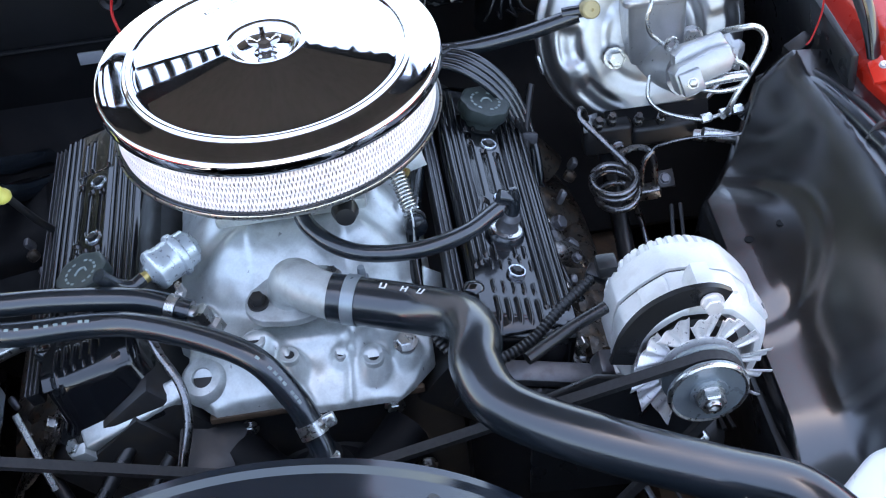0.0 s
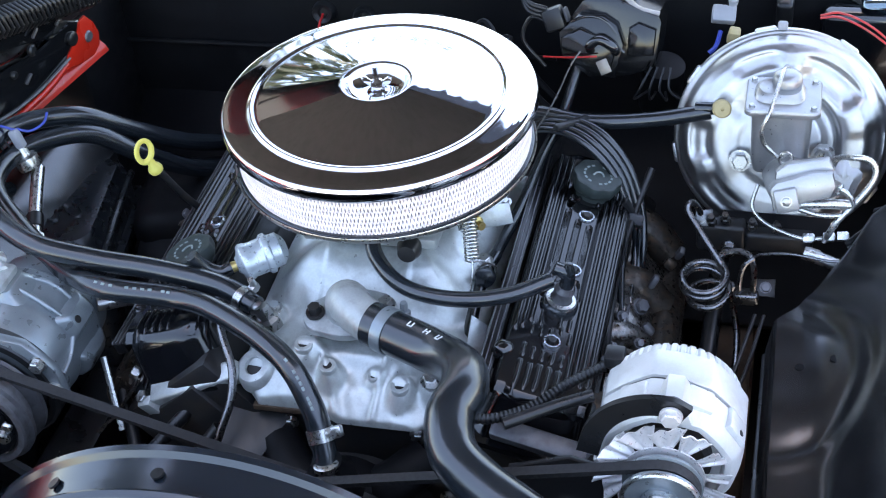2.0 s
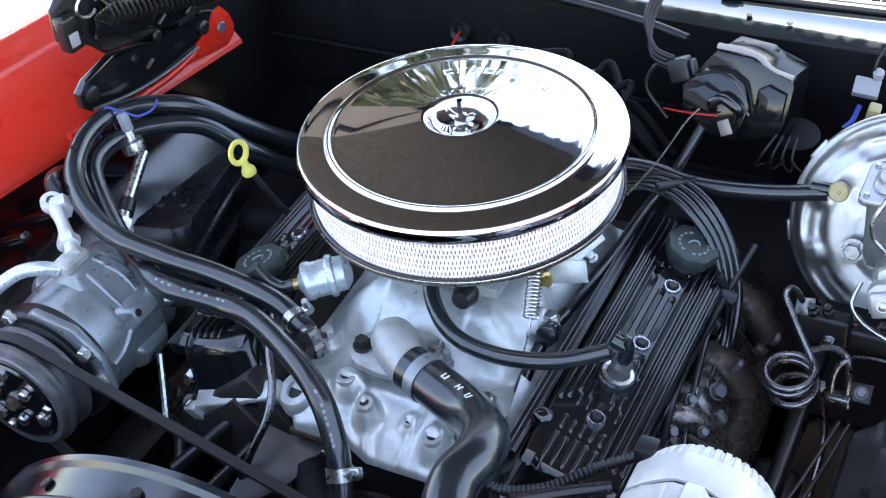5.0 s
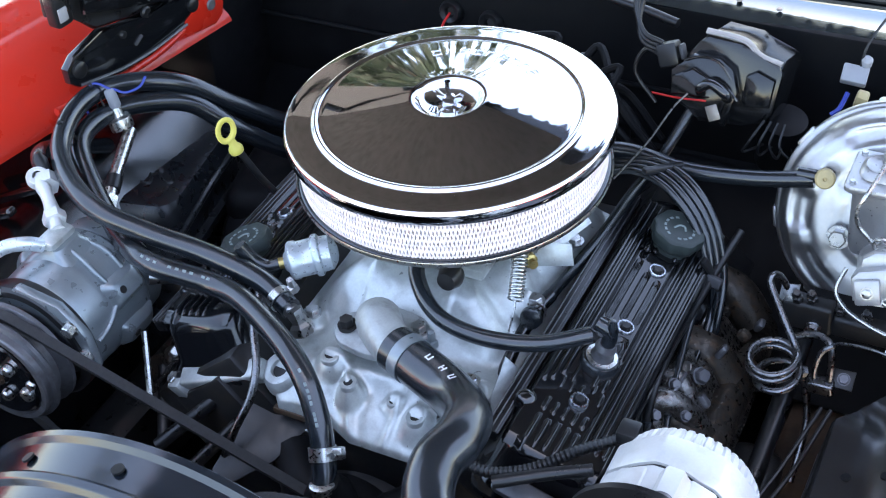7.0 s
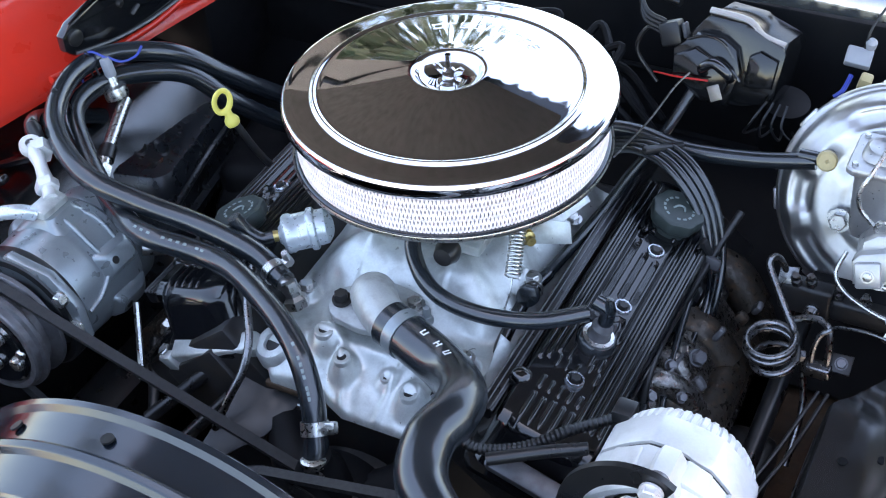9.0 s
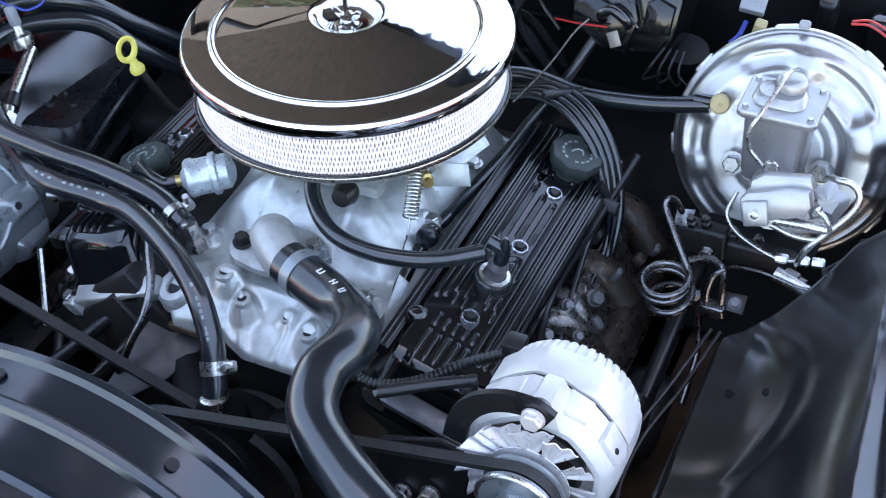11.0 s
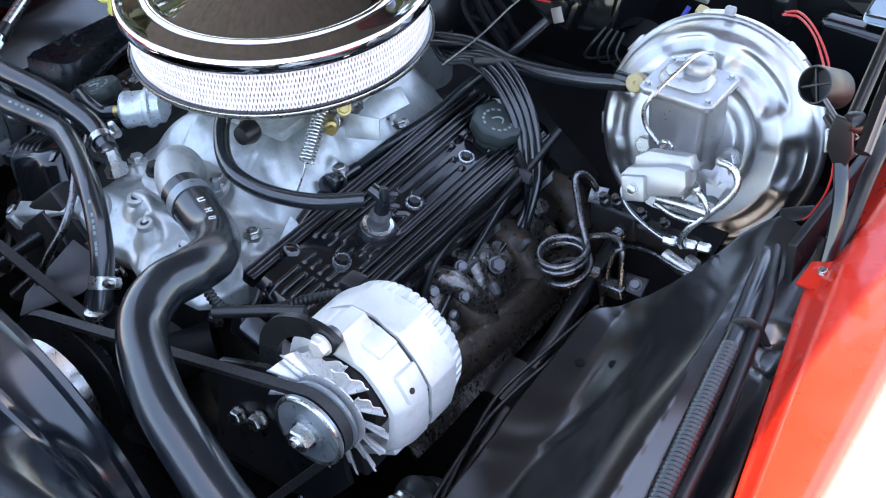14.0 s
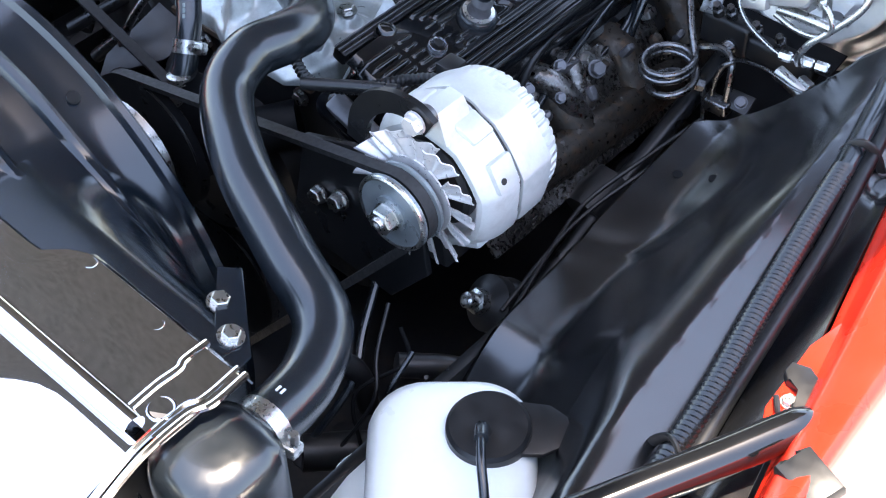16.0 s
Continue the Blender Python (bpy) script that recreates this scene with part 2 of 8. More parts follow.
def rbox(bm, size, m=Matrix(), bev=0.003, seg=2):
    """A box with rounded edges."""
    made = bmesh.ops.create_cube(bm, size=1.0)["verts"]
    for v in made:
        v.co = Vector((v.co.x * size[0], v.co.y * size[1], v.co.z * size[2]))
    if bev > 0:
        edges = list({e for v in made for e in v.link_edges})
        got = bmesh.ops.bevel(bm, geom=edges, offset=min(bev, min(size) * 0.45), segments=seg, affect="EDGES", profile=0.5)
        made = list({v for f in got["faces"] for v in f.verts} | {v for v in made if v.is_valid})
    for v in made:
        v.co = m @ v.co
    return bm


def prism(bm, poly, h, m=Matrix(), bev=0.0):
    """An extruded polygon from z = 0 to h in m's frame."""
    lo = [bm.verts.new(V(x, y, 0)) for x, y in poly]
    hi = [bm.verts.new(V(x, y, h)) for x, y in poly]
    faces = [bm.faces.new(hi), bm.faces.new(lo[::-1])]
    n = len(poly)
    for i in range(n):
        j = (i + 1) % n
        faces.append(bm.faces.new((lo[i], lo[j], hi[j], hi[i])))
    verts = lo + hi
    if bev:
        edges = list({e for f in faces[:2] for e in f.edges})
        got = bmesh.ops.bevel(bm, geom=edges, offset=bev, segments=2, affect="EDGES", profile=0.5)
        verts = list({v for f in got["faces"] for v in f.verts} | {v for v in verts if v.is_valid})
    for v in verts:
        v.co = m @ v.co
    return bm


def loft(bm, rings, caps=True):
    """Skin closed rings of equal count."""
    vs = [[bm.verts.new(p) for p in ring] for ring in rings]
    n = len(vs[0])
    for a, b in zip(vs, vs[1:]):
        for i in range(n):
            j = (i + 1) % n
            bm.faces.new((a[i], a[j], b[j], b[i]))
    if caps:
        bm.faces.new(vs[0][::-1])
        bm.faces.new(vs[-1])
    return bm


def round_rect(w, l, r, k=5):
    """Points of a rounded rectangle, counter-clockwise."""
    out = []
    r = min(r, w / 2 - 1e-4, l / 2 - 1e-4)
    for cx, cy, a0 in ((w / 2 - r, l / 2 - r, 0), (-w / 2 + r, l / 2 - r, 90), (-w / 2 + r, -l / 2 + r, 180), (w / 2 - r, -l / 2 + r, 270)):
        for i in range(k + 1):
            a = radians(a0 + 90 * i / k)
            out.append((cx + r * math.cos(a), cy + r * math.sin(a)))
    return out


def sheet(bm, nu, nv, f, thick=0.0015):
    """A bent panel: f(u, v) for u, v from 0 to 1, with a back side."""
    for s in (0, 1):
        grid = []
        for i in range(nu + 1):
            row = []
            for j in range(nv + 1):
                p = Vector(f(i / nu, j / nv))
                if s:
                    du = Vector(f(min(i / nu + 1e-3, 1), j / nv)) - Vector(f(max(i / nu - 1e-3, 0), j / nv))
                    dv = Vector(f(i / nu, min(j / nv + 1e-3, 1))) - Vector(f(i / nu, max(j / nv - 1e-3, 0)))
                    nn = du.cross(dv)
                    p = p - (nn.normalized() * thick if nn.length > 1e-12 else Vector())
                row.append(bm.verts.new(p))
            grid.append(row)
        for i in range(nu):
            for j in range(nv):
                q = (grid[i][j], grid[i + 1][j], grid[i + 1][j + 1], grid[i][j + 1])
                bm.faces.new(q if s == 0 else q[::-1])
        if s == 0:
            first = grid
        else:
            edge = lambda g: [g[i][0] for i in range(nu)] + [g[nu][j] for j in range(nv)] + [g[i][nv] for i in range(nu, 0, -1)] + [g[0][j] for j in range(nv, 0, -1)]
            a, b = edge(first), edge(grid)
            for k in range(len(a)):
                l = (k + 1) % len(a)
                bm.faces.new((a[l], a[k], b[k], b[l]))
    return bm


def hexhead(bm, r, h, m, washer=1.35, flange=0.25):
    """A hexagon bolt head on a washer face."""
    lathe(bm, [(0, 0), (r * washer, 0), (r * washer, h * flange), (r * 0.9, h * flange)], 16, m)
    ring = [(r * math.cos(radians(60 * i)), r * math.sin(radians(60 * i))) for i in range(6)]
    top = [(x * 0.86, y * 0.86) for x, y in ring]
    loft(bm, [[m @ V(x, y, h * flange) for x, y in ring], [m @ V(x, y, h * 0.88) for x, y in ring], [m @ V(x, y, h) for x, y in top]])
    return bm


def link(name, bm, material, smooth=38):
    bmesh.ops.recalc_face_normals(bm, faces=bm.faces)
    me = bpy.data.meshes.new(name)
    bm.to_mesh(me)
    bm.free()
    me.materials.append(material)
    if smooth:
        for p in me.polygons:
            p.use_smooth = True
        me.set_sharp_from_angle(angle=radians(smooth))
    return new(name, me)


def part(name, bm, material, parent, label="", smooth=38):
    ob = link(name, bm, material, smooth)
    ob.parent = parent
    if parent.parent is None:
        ob.matrix_parent_inverse = parent.matrix_basis.inverted()
    return tagged(ob, label)


def thing(name, at, label, category, group="", kind=""):
    ob = new(name)
    ob.empty_display_size = 0.03
    ob.matrix_basis = Matrix.Translation(at)
    return tagged(ob, label, category, group, kind)


def single(name, bm, material, label, category, group="", kind="", smooth=38):
    return tagged(link(name, bm, material, smooth), label, category, group, kind)


def B():
    return bmesh.new()


def band(bm, a, b, r, width=0.012, screw=True):
    """A worm-drive hose clamp round the line from a to b, with its screw housing."""
    a, b = Vector(a), Vector(b)
    m = axis(a, b - a)
    w = width
    lathe(bm, [(r, -w / 2), (r + 0.0012, -w / 2), (r + 0.0012, w / 2), (r, w / 2)], 28, m)
    if screw:
        rbox(bm, (0.014, 0.010, w * 0.9), m @ Matrix.Translation((r + 0.004, 0, 0)), 0.002)
        lathe(bm, [(0, -0.006), (0.0042, -0.006), (0.0042, 0.014), (0.0036, 0.016), (0, 0.016)], 8, m @ axis((r + 0.006, 0, 0), (0, 1, 0)))
    return bm

# ---- the setting: ground, firewall, cowl, fenders ----
def build_ground():
    bm = B()
    sheet(bm, 60, 60, lambda u, v: ((u - 0.5) * 400, (v - 0.5) * 400, 0.006 * noise.noise((u * 90, v * 90, 0))), 0.05)
    single("ground", bm, CONCRETE, "pale sunlit concrete ground under the car", "ground", kind="structure")


def cowl_height(x, y):
    return 0.935 - 0.022 * x + 0.10 * (y - 0.40)


def build_firewall():
    bm = B()
    rbox(bm, (1.44, 0.02, 0.64), Matrix.Translation((0.02, 0.429, 0.60)), 0.004)
    wall = single("firewall", bm, FIREW, "satin black steel firewall behind the engine", "firewall", kind="structure")
    part("seam", tube(B(), [(-0.72, 0.412, 0.800), (-0.30, 0.412, 0.800), (0.12, 0.412, 0.800)], 0.0035, 8, 2), FIREW, wall)
    # black box added to cover bright ground showing past the fender end
    part("side_box", rbox(B(), (0.24, 0.15, 0.60), Matrix.Translation((-0.655, 0.352, 0.622)), 0.01), FIREW, wall)
    # board added behind the booster to keep the sun off the frame rail
    part("sun_blocking_board", rbox(B(), (1.30, 0.30, 0.02), Matrix.Translation((0.02, 0.315, 0.615)) @ Matrix.Rotation(radians(38), 4, "X"), 0.004), FIREW, wall)
    part("bead", rbox(B(), (0.30, 0.014, 0.05), Matrix.Translation((-0.10, 0.412, 0.72)), 0.006, 3), FIREW, wall)
    part("bead", rbox(B(), (0.16, 0.016, 0.09), Matrix.Translation((0.12, 0.412, 0.66)), 0.006, 3), FIREW, wall)
    for x, z in ((-0.215, 0.858), (-0.155, 0.852)):
        part("grommet", lathe(B(), [(0, 0), (0.006, 0), (0.008, 0.006), (0.014, 0.009), (0.017, 0.004), (0.018, -0.004)], 20, axis((x, 0.416, z), (0, -1, 0.2))), MATTE, wall, "black rubber grommet")
    part("wire", tube(B(), [(-0.215, 0.41, 0.858), (-0.213, 0.38, 0.850), (-0.195, 0.33, 0.83)], 0.002, 6), REDWIRE, wall, "short red wire")
    part("corner_box", rbox(B(), (0.20, 0.040, 0.30), Matrix.Translation((0.570, 0.400, 0.755)), 0.012, 3), GLOSS, wall)
    part("tag", rbox(B(), (0.034, 0.004, 0.018), Matrix.Translation((-0.262, 0.413, 0.775)), 0.001), GREYPL, wall, "small grey printed tag")


def build_cowl():
    bm = B()

    def f(u, v):
        x = -0.74 + 1.50 * u
        q = min(max((x - 0.480) / 0.150, 0.0), 1.0)
        y0 = 0.420 - 0.105 * q ** 1.35
        y = y0 + (1.005 - y0) * v
        z = cowl_height(x, y) - 0.010 * q * max(0.0, 1 - v * 6)
        if v < 0.05:
            z -= (0.05 - v) / 0.05 * 0.014
        return (x, y, z + 0.004 * math.sin(u * 9) * v)

    sheet(bm, 60, 40, f, 0.003)
    cowl = single("cowl_panel", bm, COWLP, "glossy black cowl panel with sky colour tinted into its sheen", "cowl", kind="structure")
    # the air intake: a pressed wire screen over a black plate painted as shade
    ch = cowl_height
    part("well", prism(B(), [(0.140, 0.478), (0.402, 0.500), (0.366, 0.640), (0.175, 0.640)], 0.004, Matrix.Translation((0, 0, ch(0.28, 0.56) + 0.002)) @ Matrix.Rotation(0.1, 4, "X") @ Matrix.Translation((0, 0, -0.056)), 0.001), FIREW, cowl, "black plate for the shaded intake opening")
    zf = lambda x, y: ch(x, y) + 0.011
    cor = [(0.138, 0.474), (0.408, 0.496), (0.366, 0.650), (0.170, 0.640)]
    frame_bm = B()
    for (xa, ya), (xb, yb) in zip(cor, cor[1:] + cor[:1]):
        tube(frame_bm, [(xa, ya, zf(xa, ya)), ((xa + xb) / 2, (ya + yb) / 2, zf((xa + xb) / 2, (ya + yb) / 2)), (xb, yb, zf(xb, yb))], 0.0028, 8, 3)
    part("screen_frame", frame_bm, GREYPL, cowl, "grey edge of the intake screen")
    rim = B()
    for (xa, ya), (xb, yb) in zip(cor, cor[1:] + cor[:1]):
        tube(rim, [(xa, ya - 0.005, zf(xa, ya) - 0.006), (xb, yb - 0.005, zf(xb, yb) - 0.006)], 0.0055, 8, 1)
    part("screen_gasket", rim, MATTE, cowl, "black rubber gasket under the screen")
    for i in range(22):
        u = (i + 0.5) / 22
        xa, ya = 0.138 + 0.270 * u, 0.474 + 0.022 * u
        xb, yb = 0.170 + 0.196 * u, 0.640 + 0.010 * u
        part("screen_wire", tube(B(), [(xa, ya, zf(xa, ya) + 0.0015), (xb, yb, zf(xb, yb) + 0.0015)], 0.0009, 6, 1), GREYPL, cowl)
    for i in range(6):
        u = (i + 0.5) / 6
        xa, ya = 0.138 + 0.032 * u, 0.474 + 0.166 * u
        xb, yb = 0.408 - 0.042 * u, 0.496 + 0.154 * u
        part("screen_wire", tube(B(), [(xa, ya, zf(xa, ya)), (xb, yb, zf(xb, yb))], 0.0007, 6, 1), GREYPL, cowl)
    for x, y in ((0.150, 0.474), (0.385, 0.490)):
        tab = part("screen_tab", prism(B(), [(-0.016, 0.010), (-0.014, -0.012), (-0.006, -0.018), (0.006, -0.018), (0.014, -0.012), (0.016, 0.010)], 0.004, axis((x, y - 0.002, zf(x, y) - 0.004), (0, -0.1, 1), (1, 0.08, 0)), 0.001), GREYPL, cowl)
        part("screw", lathe(B(), [(0, 0.003), (0.004, 0.0025), (0.005, 0.0)], 12, axis((x, y - 0.010, zf(x, y)), (0, -0.1, 1))), STEEL, tab)
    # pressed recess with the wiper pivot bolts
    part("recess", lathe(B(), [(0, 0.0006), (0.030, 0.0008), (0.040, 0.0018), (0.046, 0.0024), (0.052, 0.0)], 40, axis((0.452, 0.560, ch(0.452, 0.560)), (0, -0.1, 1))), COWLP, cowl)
    for x, y in ((0.432, 0.545), (0.452, 0.532), (0.458, 0.582), (0.474, 0.556)):
        part("screw", hexhead(B(), 0.0065, 0.006, axis((x, y, ch(x, y) + 0.0015), (0, -0.1, 1)), 1.4), GREYST, cowl)
    part("pivot", lathe(B(), [(0, 0.026), (0.008, 0.026), (0.010, 0.020), (0.010, 0.008), (0.016, 0.004), (0.017, 0.0)], 20, axis((0.436, 0.600, ch(0.436, 0.60)), (0, -0.2, 1))), GREYST, cowl)
    # low raised pad with small screws, and a mushroom stop
    pm = axis((0.562, 0.480, ch(0.562, 0.48)), (0, -0.12, 1), (1, 0.08, 0))
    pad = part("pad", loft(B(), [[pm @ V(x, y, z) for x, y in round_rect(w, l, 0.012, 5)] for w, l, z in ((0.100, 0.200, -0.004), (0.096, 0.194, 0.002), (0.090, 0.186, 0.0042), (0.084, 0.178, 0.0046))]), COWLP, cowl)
    for x, y in ((0.010, -0.082), (0.010, -0.022), (-0.020, -0.060)):
        part("screw", lathe(B(), [(0, 0.002), (0.002, 0.002), (0.0028, 0.0)], 10, pm @ Matrix.Translation((x, y, 0.0046))), GREYST, pad)
    part("stop", lathe(B(), [(0, 0.036), (0.010, 0.036), (0.0165, 0.033), (0.0165, 0.030), (0.006, 0.025), (0.006, 0.006), (0.010, 0.002), (0.011, 0)], 24, axis((0.558, 0.545, ch(0.56, 0.545) + 0.010), (0, -0.1, 1))), DARKGREY, cowl, "dark mushroom-headed stop")
    for x, y in ((0.232, 0.436), (0.375, 0.440), (0.392, 0.452), (0.18, 0.44)):
        part("screw", lathe(B(), [(0, 0.0025), (0.003, 0.002), (0.004, 0.0)], 12, axis((x, y, ch(x, y)), (0, 0, 1))), GREYST, cowl)
    for y in (0.70, 0.73):
        part("wiper_bar", tube(B(), [(0.50, y - 0.02, ch(0.5, y) + 0.02), (0.65, y, ch(0.65, y) + 0.026), (0.76, y + 0.02, ch(0.76, y) + 0.03)], 0.006, 8, 4), SATIN, cowl, "black wiper arm on the cowl")


def driver_lip(y):
    """Across-position of the driver side fender lip along the car."""
    return 0.640 - (0.05 if y > 0 else 0.22) * y


def build_driver_fender():
    fender = thing("fender", (0.72, -0.1, 0.8), "bright red front fender along the engine bay", "fender", "front fenders")
    bm = B()
    # section across: flange down inside, gutter, crown edge, side
    sec = [(-0.06, 0.850), (-0.04, 0.864), (0.0, 0.868), (0.06, 0.873), (0.16, 0.888), (0.22, 0.898), (0.27, 0.9015), (0.40, 0.905), (0.60, 0.909), (0.80, 0.911), (0.92, 0.909), (0.98, 0.901), (1.02, 0.86), (1.05, 0.70), (1.06, 0.50), (1.04, 0.36)]

    def f(u, v):
        y = 0.56 - 1.36 * v
        k = u * (len(sec) - 1)
        i = min(int(k), len(sec) - 2)
        a = k - i
        dx = sec[i][0] * (1 - a) + sec[i + 1][0] * a
        z = sec[i][1] * (1 - a) + sec[i + 1][1] * a
        rise = 0.010 * math.sin((v - 0.1) * 2.2)
        x0 = driver_lip(y)
        return (x0 + dx * (0.752 - 0.05 * y - x0), y, z + rise * min(max((z - 0.7) * 6, 0), 1))

    sheet(bm, 52, 48, f, -0.0015)
    part("skin", bm, RED, fender)
    # bracket and rubber buffer near the front
    br = part("bracket", prism(B(), [(0.706, -0.285), (0.700, -0.318), (0.703, -0.352), (0.705, -0.386), (0.715, -0.408), (0.728, -0.404), (0.742, -0.408), (0.744, -0.300)], 0.003, Matrix.Translation((0, 0, 0.880)), 0.001), RED, fender)
    part("bolt", hexhead(B(), 0.0055, 0.005, axis((0.716, -0.373, 0.8832), (0, 0, 1)), 1.2), ZINC, br)
    # black strip on the surface serves as the shade in the slot
    part("slot", tube(B(), [(0.738, -0.318, 0.8838), (0.729, -0.330, 0.8838), (0.722, -0.338, 0.8838)], 0.0042, 10, 3, flat=0.3), MATTE, br, "dark slot in the bracket")
    part("clip", prism(B(), [(0.700, -0.344), (0.713, -0.340), (0.724, -0.346), (0.727, -0.366), (0.735, -0.386), (0.730, -0.396), (0.722, -0.386), (0.718, -0.362), (0.706, -0.361), (0.700, -0.354)], 0.010, Matrix.Translation((0, 0, 0.8795)), 0.002), MATTE, fender, "black spring clip")
    part("clip", tube(B(), [(0.707, -0.376, 0.886), (0.718, -0.390, 0.887), (0.730, -0.396, 0.887)], 0.0022, 8), MATTE, fender, "black wire clip")
    mbuf = axis((0.766, -0.440, 0.914), (-0.1, -0.2, 1)) @ Matrix.Rotation(1.25, 4, "Z")
    part("buffer", prism(B(), [(-0.014, -0.019), (0.012, -0.020), (0.014, 0.016), (0.004, 0.019), (0.002, 0.013), (-0.006, 0.013), (-0.008, 0.019), (-0.014, 0.018)], 0.014, mbuf @ Matrix.Translation((0, 0, -0.007)), 0.003), MATTE, fender, "black rubber hood buffer")
    part("tab", prism(B(), [(-0.016, -0.014), (0.014, -0.016), (0.016, 0.016), (0.004, 0.022), (-0.014, 0.016)], 0.004, axis((0.650, -0.012, 0.880), (-0.15, -0.2, 1)), 0.001), RED, fender)
    part("tab_screw", hexhead(B(), 0.0045, 0.004, axis((0.651, -0.006, 0.885), (-0.15, -0.2, 1)), 1.2), ZINC, fender)
    part("pin", hexhead(B(), 0.008, 0.016, axis((0.640, 0.40, 0.930), (0, 0, 1))), STEEL, fender)


def build_passenger_fender():
    fender = thing("fender", (-0.6, 0.1, 0.8), "bright red passenger fender with black hood hinge bolted on", "fender", "front fenders")
    bm = B()
    sec = [(0.016, 0.858), (0.013, 0.866), (0.004, 0.876), (-0.006, 0.884), (-0.03, 0.900), (-0.07, 0.922), (-0.105, 0.938), (-0.120, 0.9385), (-0.160, 0.946), (-0.185, 0.938), (-0.22, 0.90), (-0.25, 0.80), (-0.26, 0.6), (-0.25, 0.36)]

    def f(u, v):
        y = -0.80 + 1.09 * v
        k = u * (len(sec) - 1)
        i = min(int(k), len(sec) - 2)
        a = k - i
        return (-0.570 + 0.20 * y + sec[i][0] * (1 - a) + sec[i + 1][0] * a, y, sec[i][1] * (1 - a) + sec[i + 1][1] * a + 0.0 * y)

    sheet(bm, 48, 30, f, -0.0015)
    part("skin", bm, RED, fender)
    m = axis((-0.556, 0.0, 0.0), (1, -0.13, 0), (0.13, 1, 0))   # x along the car, y up, z towards the engine
    tab = part("tab", prism(B(), [(0.200, 0.884), (0.232, 0.872), (0.268, 0.866), (0.284, 0.874), (0.290, 0.890), (0.284, 0.910), (0.270, 0.928), (0.252, 0.926), (0.238, 0.908), (0.215, 0.900)], 0.005, m @ Matrix.Translation((0, 0, 0.014)), 0.002), RED, fender, "red rounded hinge tab")
    part("bolt", lathe(B(), [(0, 0.0025), (0.0065, 0.0025), (0.0080, 0.001), (0.0085, 0.0)], 20, m @ Matrix.Translation((0.265, 0.898, 0.019))), GREYST, tab)
    part("strip", tube(B(), [m @ V(-0.02, 0.888, 0.012), m @ V(0.047, 0.880, 0.013), m @ V(0.09, 0.878, 0.014), m @ V(0.156, 0.878, 0.015), m @ V(0.21, 0.886, 0.015)], 0.0055, 10, 6), RED, fender, "rolled red inner edge")
    hinge = part("hinge", prism(B(), [(0.020, 0.902), (0.085, 0.888), (0.145, 0.884), (0.235, 0.890), (0.262, 0.902), (0.262, 0.925), (0.235, 0.938), (0.15, 0.935), (0.075, 0.957), (0.024, 0.946), (0.008, 0.934), (0.008, 0.914)], 0.014, m @ Matrix.Translation((0, 0, 0.004)), 0.004), GLOSS, fender, "black hood hinge")
    part("flange", tube(B(), [m @ V(0.022, 0.906, 0.019), m @ V(0.085, 0.893, 0.019), m @ V(0.145, 0.889, 0.019), m @ V(0.215, 0.893, 0.019)], 0.0022, 8, 6), GREYST, hinge, "thin grey line along the hinge edge")
    part("bracket", prism(B(), [(0.052, 0.985), (0.080, 0.950), (0.200, 0.925), (0.285, 0.918), (0.300, 0.960), (0.290, 1.060), (0.040, 1.060), (0.018, 1.040), (0.016, 1.000)], 0.012, m @ Matrix.Translation((0, 0, -0.012)), 0.004), SATIN, hinge)
    part("arm", prism(B(), [(0.060, 0.985), (0.20, 0.935), (0.225, 0.945), (0.225, 0.965), (0.10, 1.020), (0.065, 1.015)], 0.010, m @ Matrix.Translation((0, 0, 0.004)), 0.003), GLOSS, hinge)
    part("block", rbox(B(), (0.028, 0.05, 0.022), m @ Matrix.Translation((0.030, 1.010, 0.004)), 0.006, 3), SATIN, hinge)
    # pale plate stands for the bright chrome tab on the bracket
    part("label", rbox(B(), (0.014, 0.018, 0.002), m @ Matrix.Translation((0.026, 1.004, 0.0165)), 0.0006), GREYPL, hinge, "small pale tab")
    for x, y, r in ((0.026, 0.926, 0.011), (0.232, 0.914, 0.010), (0.150, 0.945, 0.008), (0.105, 0.935, 0.005)):
        part("pivot", lathe(B(), [(0, 0.006), (r * 0.7, 0.006), (r, 0.004), (r, 0.0)], 18, m @ Matrix.Translation((x, y, 0.017))), SATIN, hinge)
    for x, y in ((0.128, 0.915), (0.165, 0.962), (0.215, 0.952)):
        part("tooth", rbox(B(), (0.016, 0.004, 0.004), m @ Matrix.Translation((x, y, 0.019)) @ Matrix.Rotation(0.5, 4, "Z"), 0.001), GREYST, hinge)
    coil = [m @ V(0.070 + 0.215 * k / 170, 1.024 - 0.070 * k / 170 + 0.020 * math.cos(k * 0.9), 0.022 + 0.020 * math.sin(k * 0.9)) for k in range(171)]
    part("spring", tube(B(), coil, 0.0021, 6, 1), SATIN, hinge)
    part("spring_hook", tube(B(), [m @ V(0.055 + 0.016 * math.cos(a), 1.036 + 0.014 * math.sin(a), 0.018) for a in [0.5 * k for k in range(12)]], 0.0022, 8, 2), ZINC, hinge, "bare spring eye")


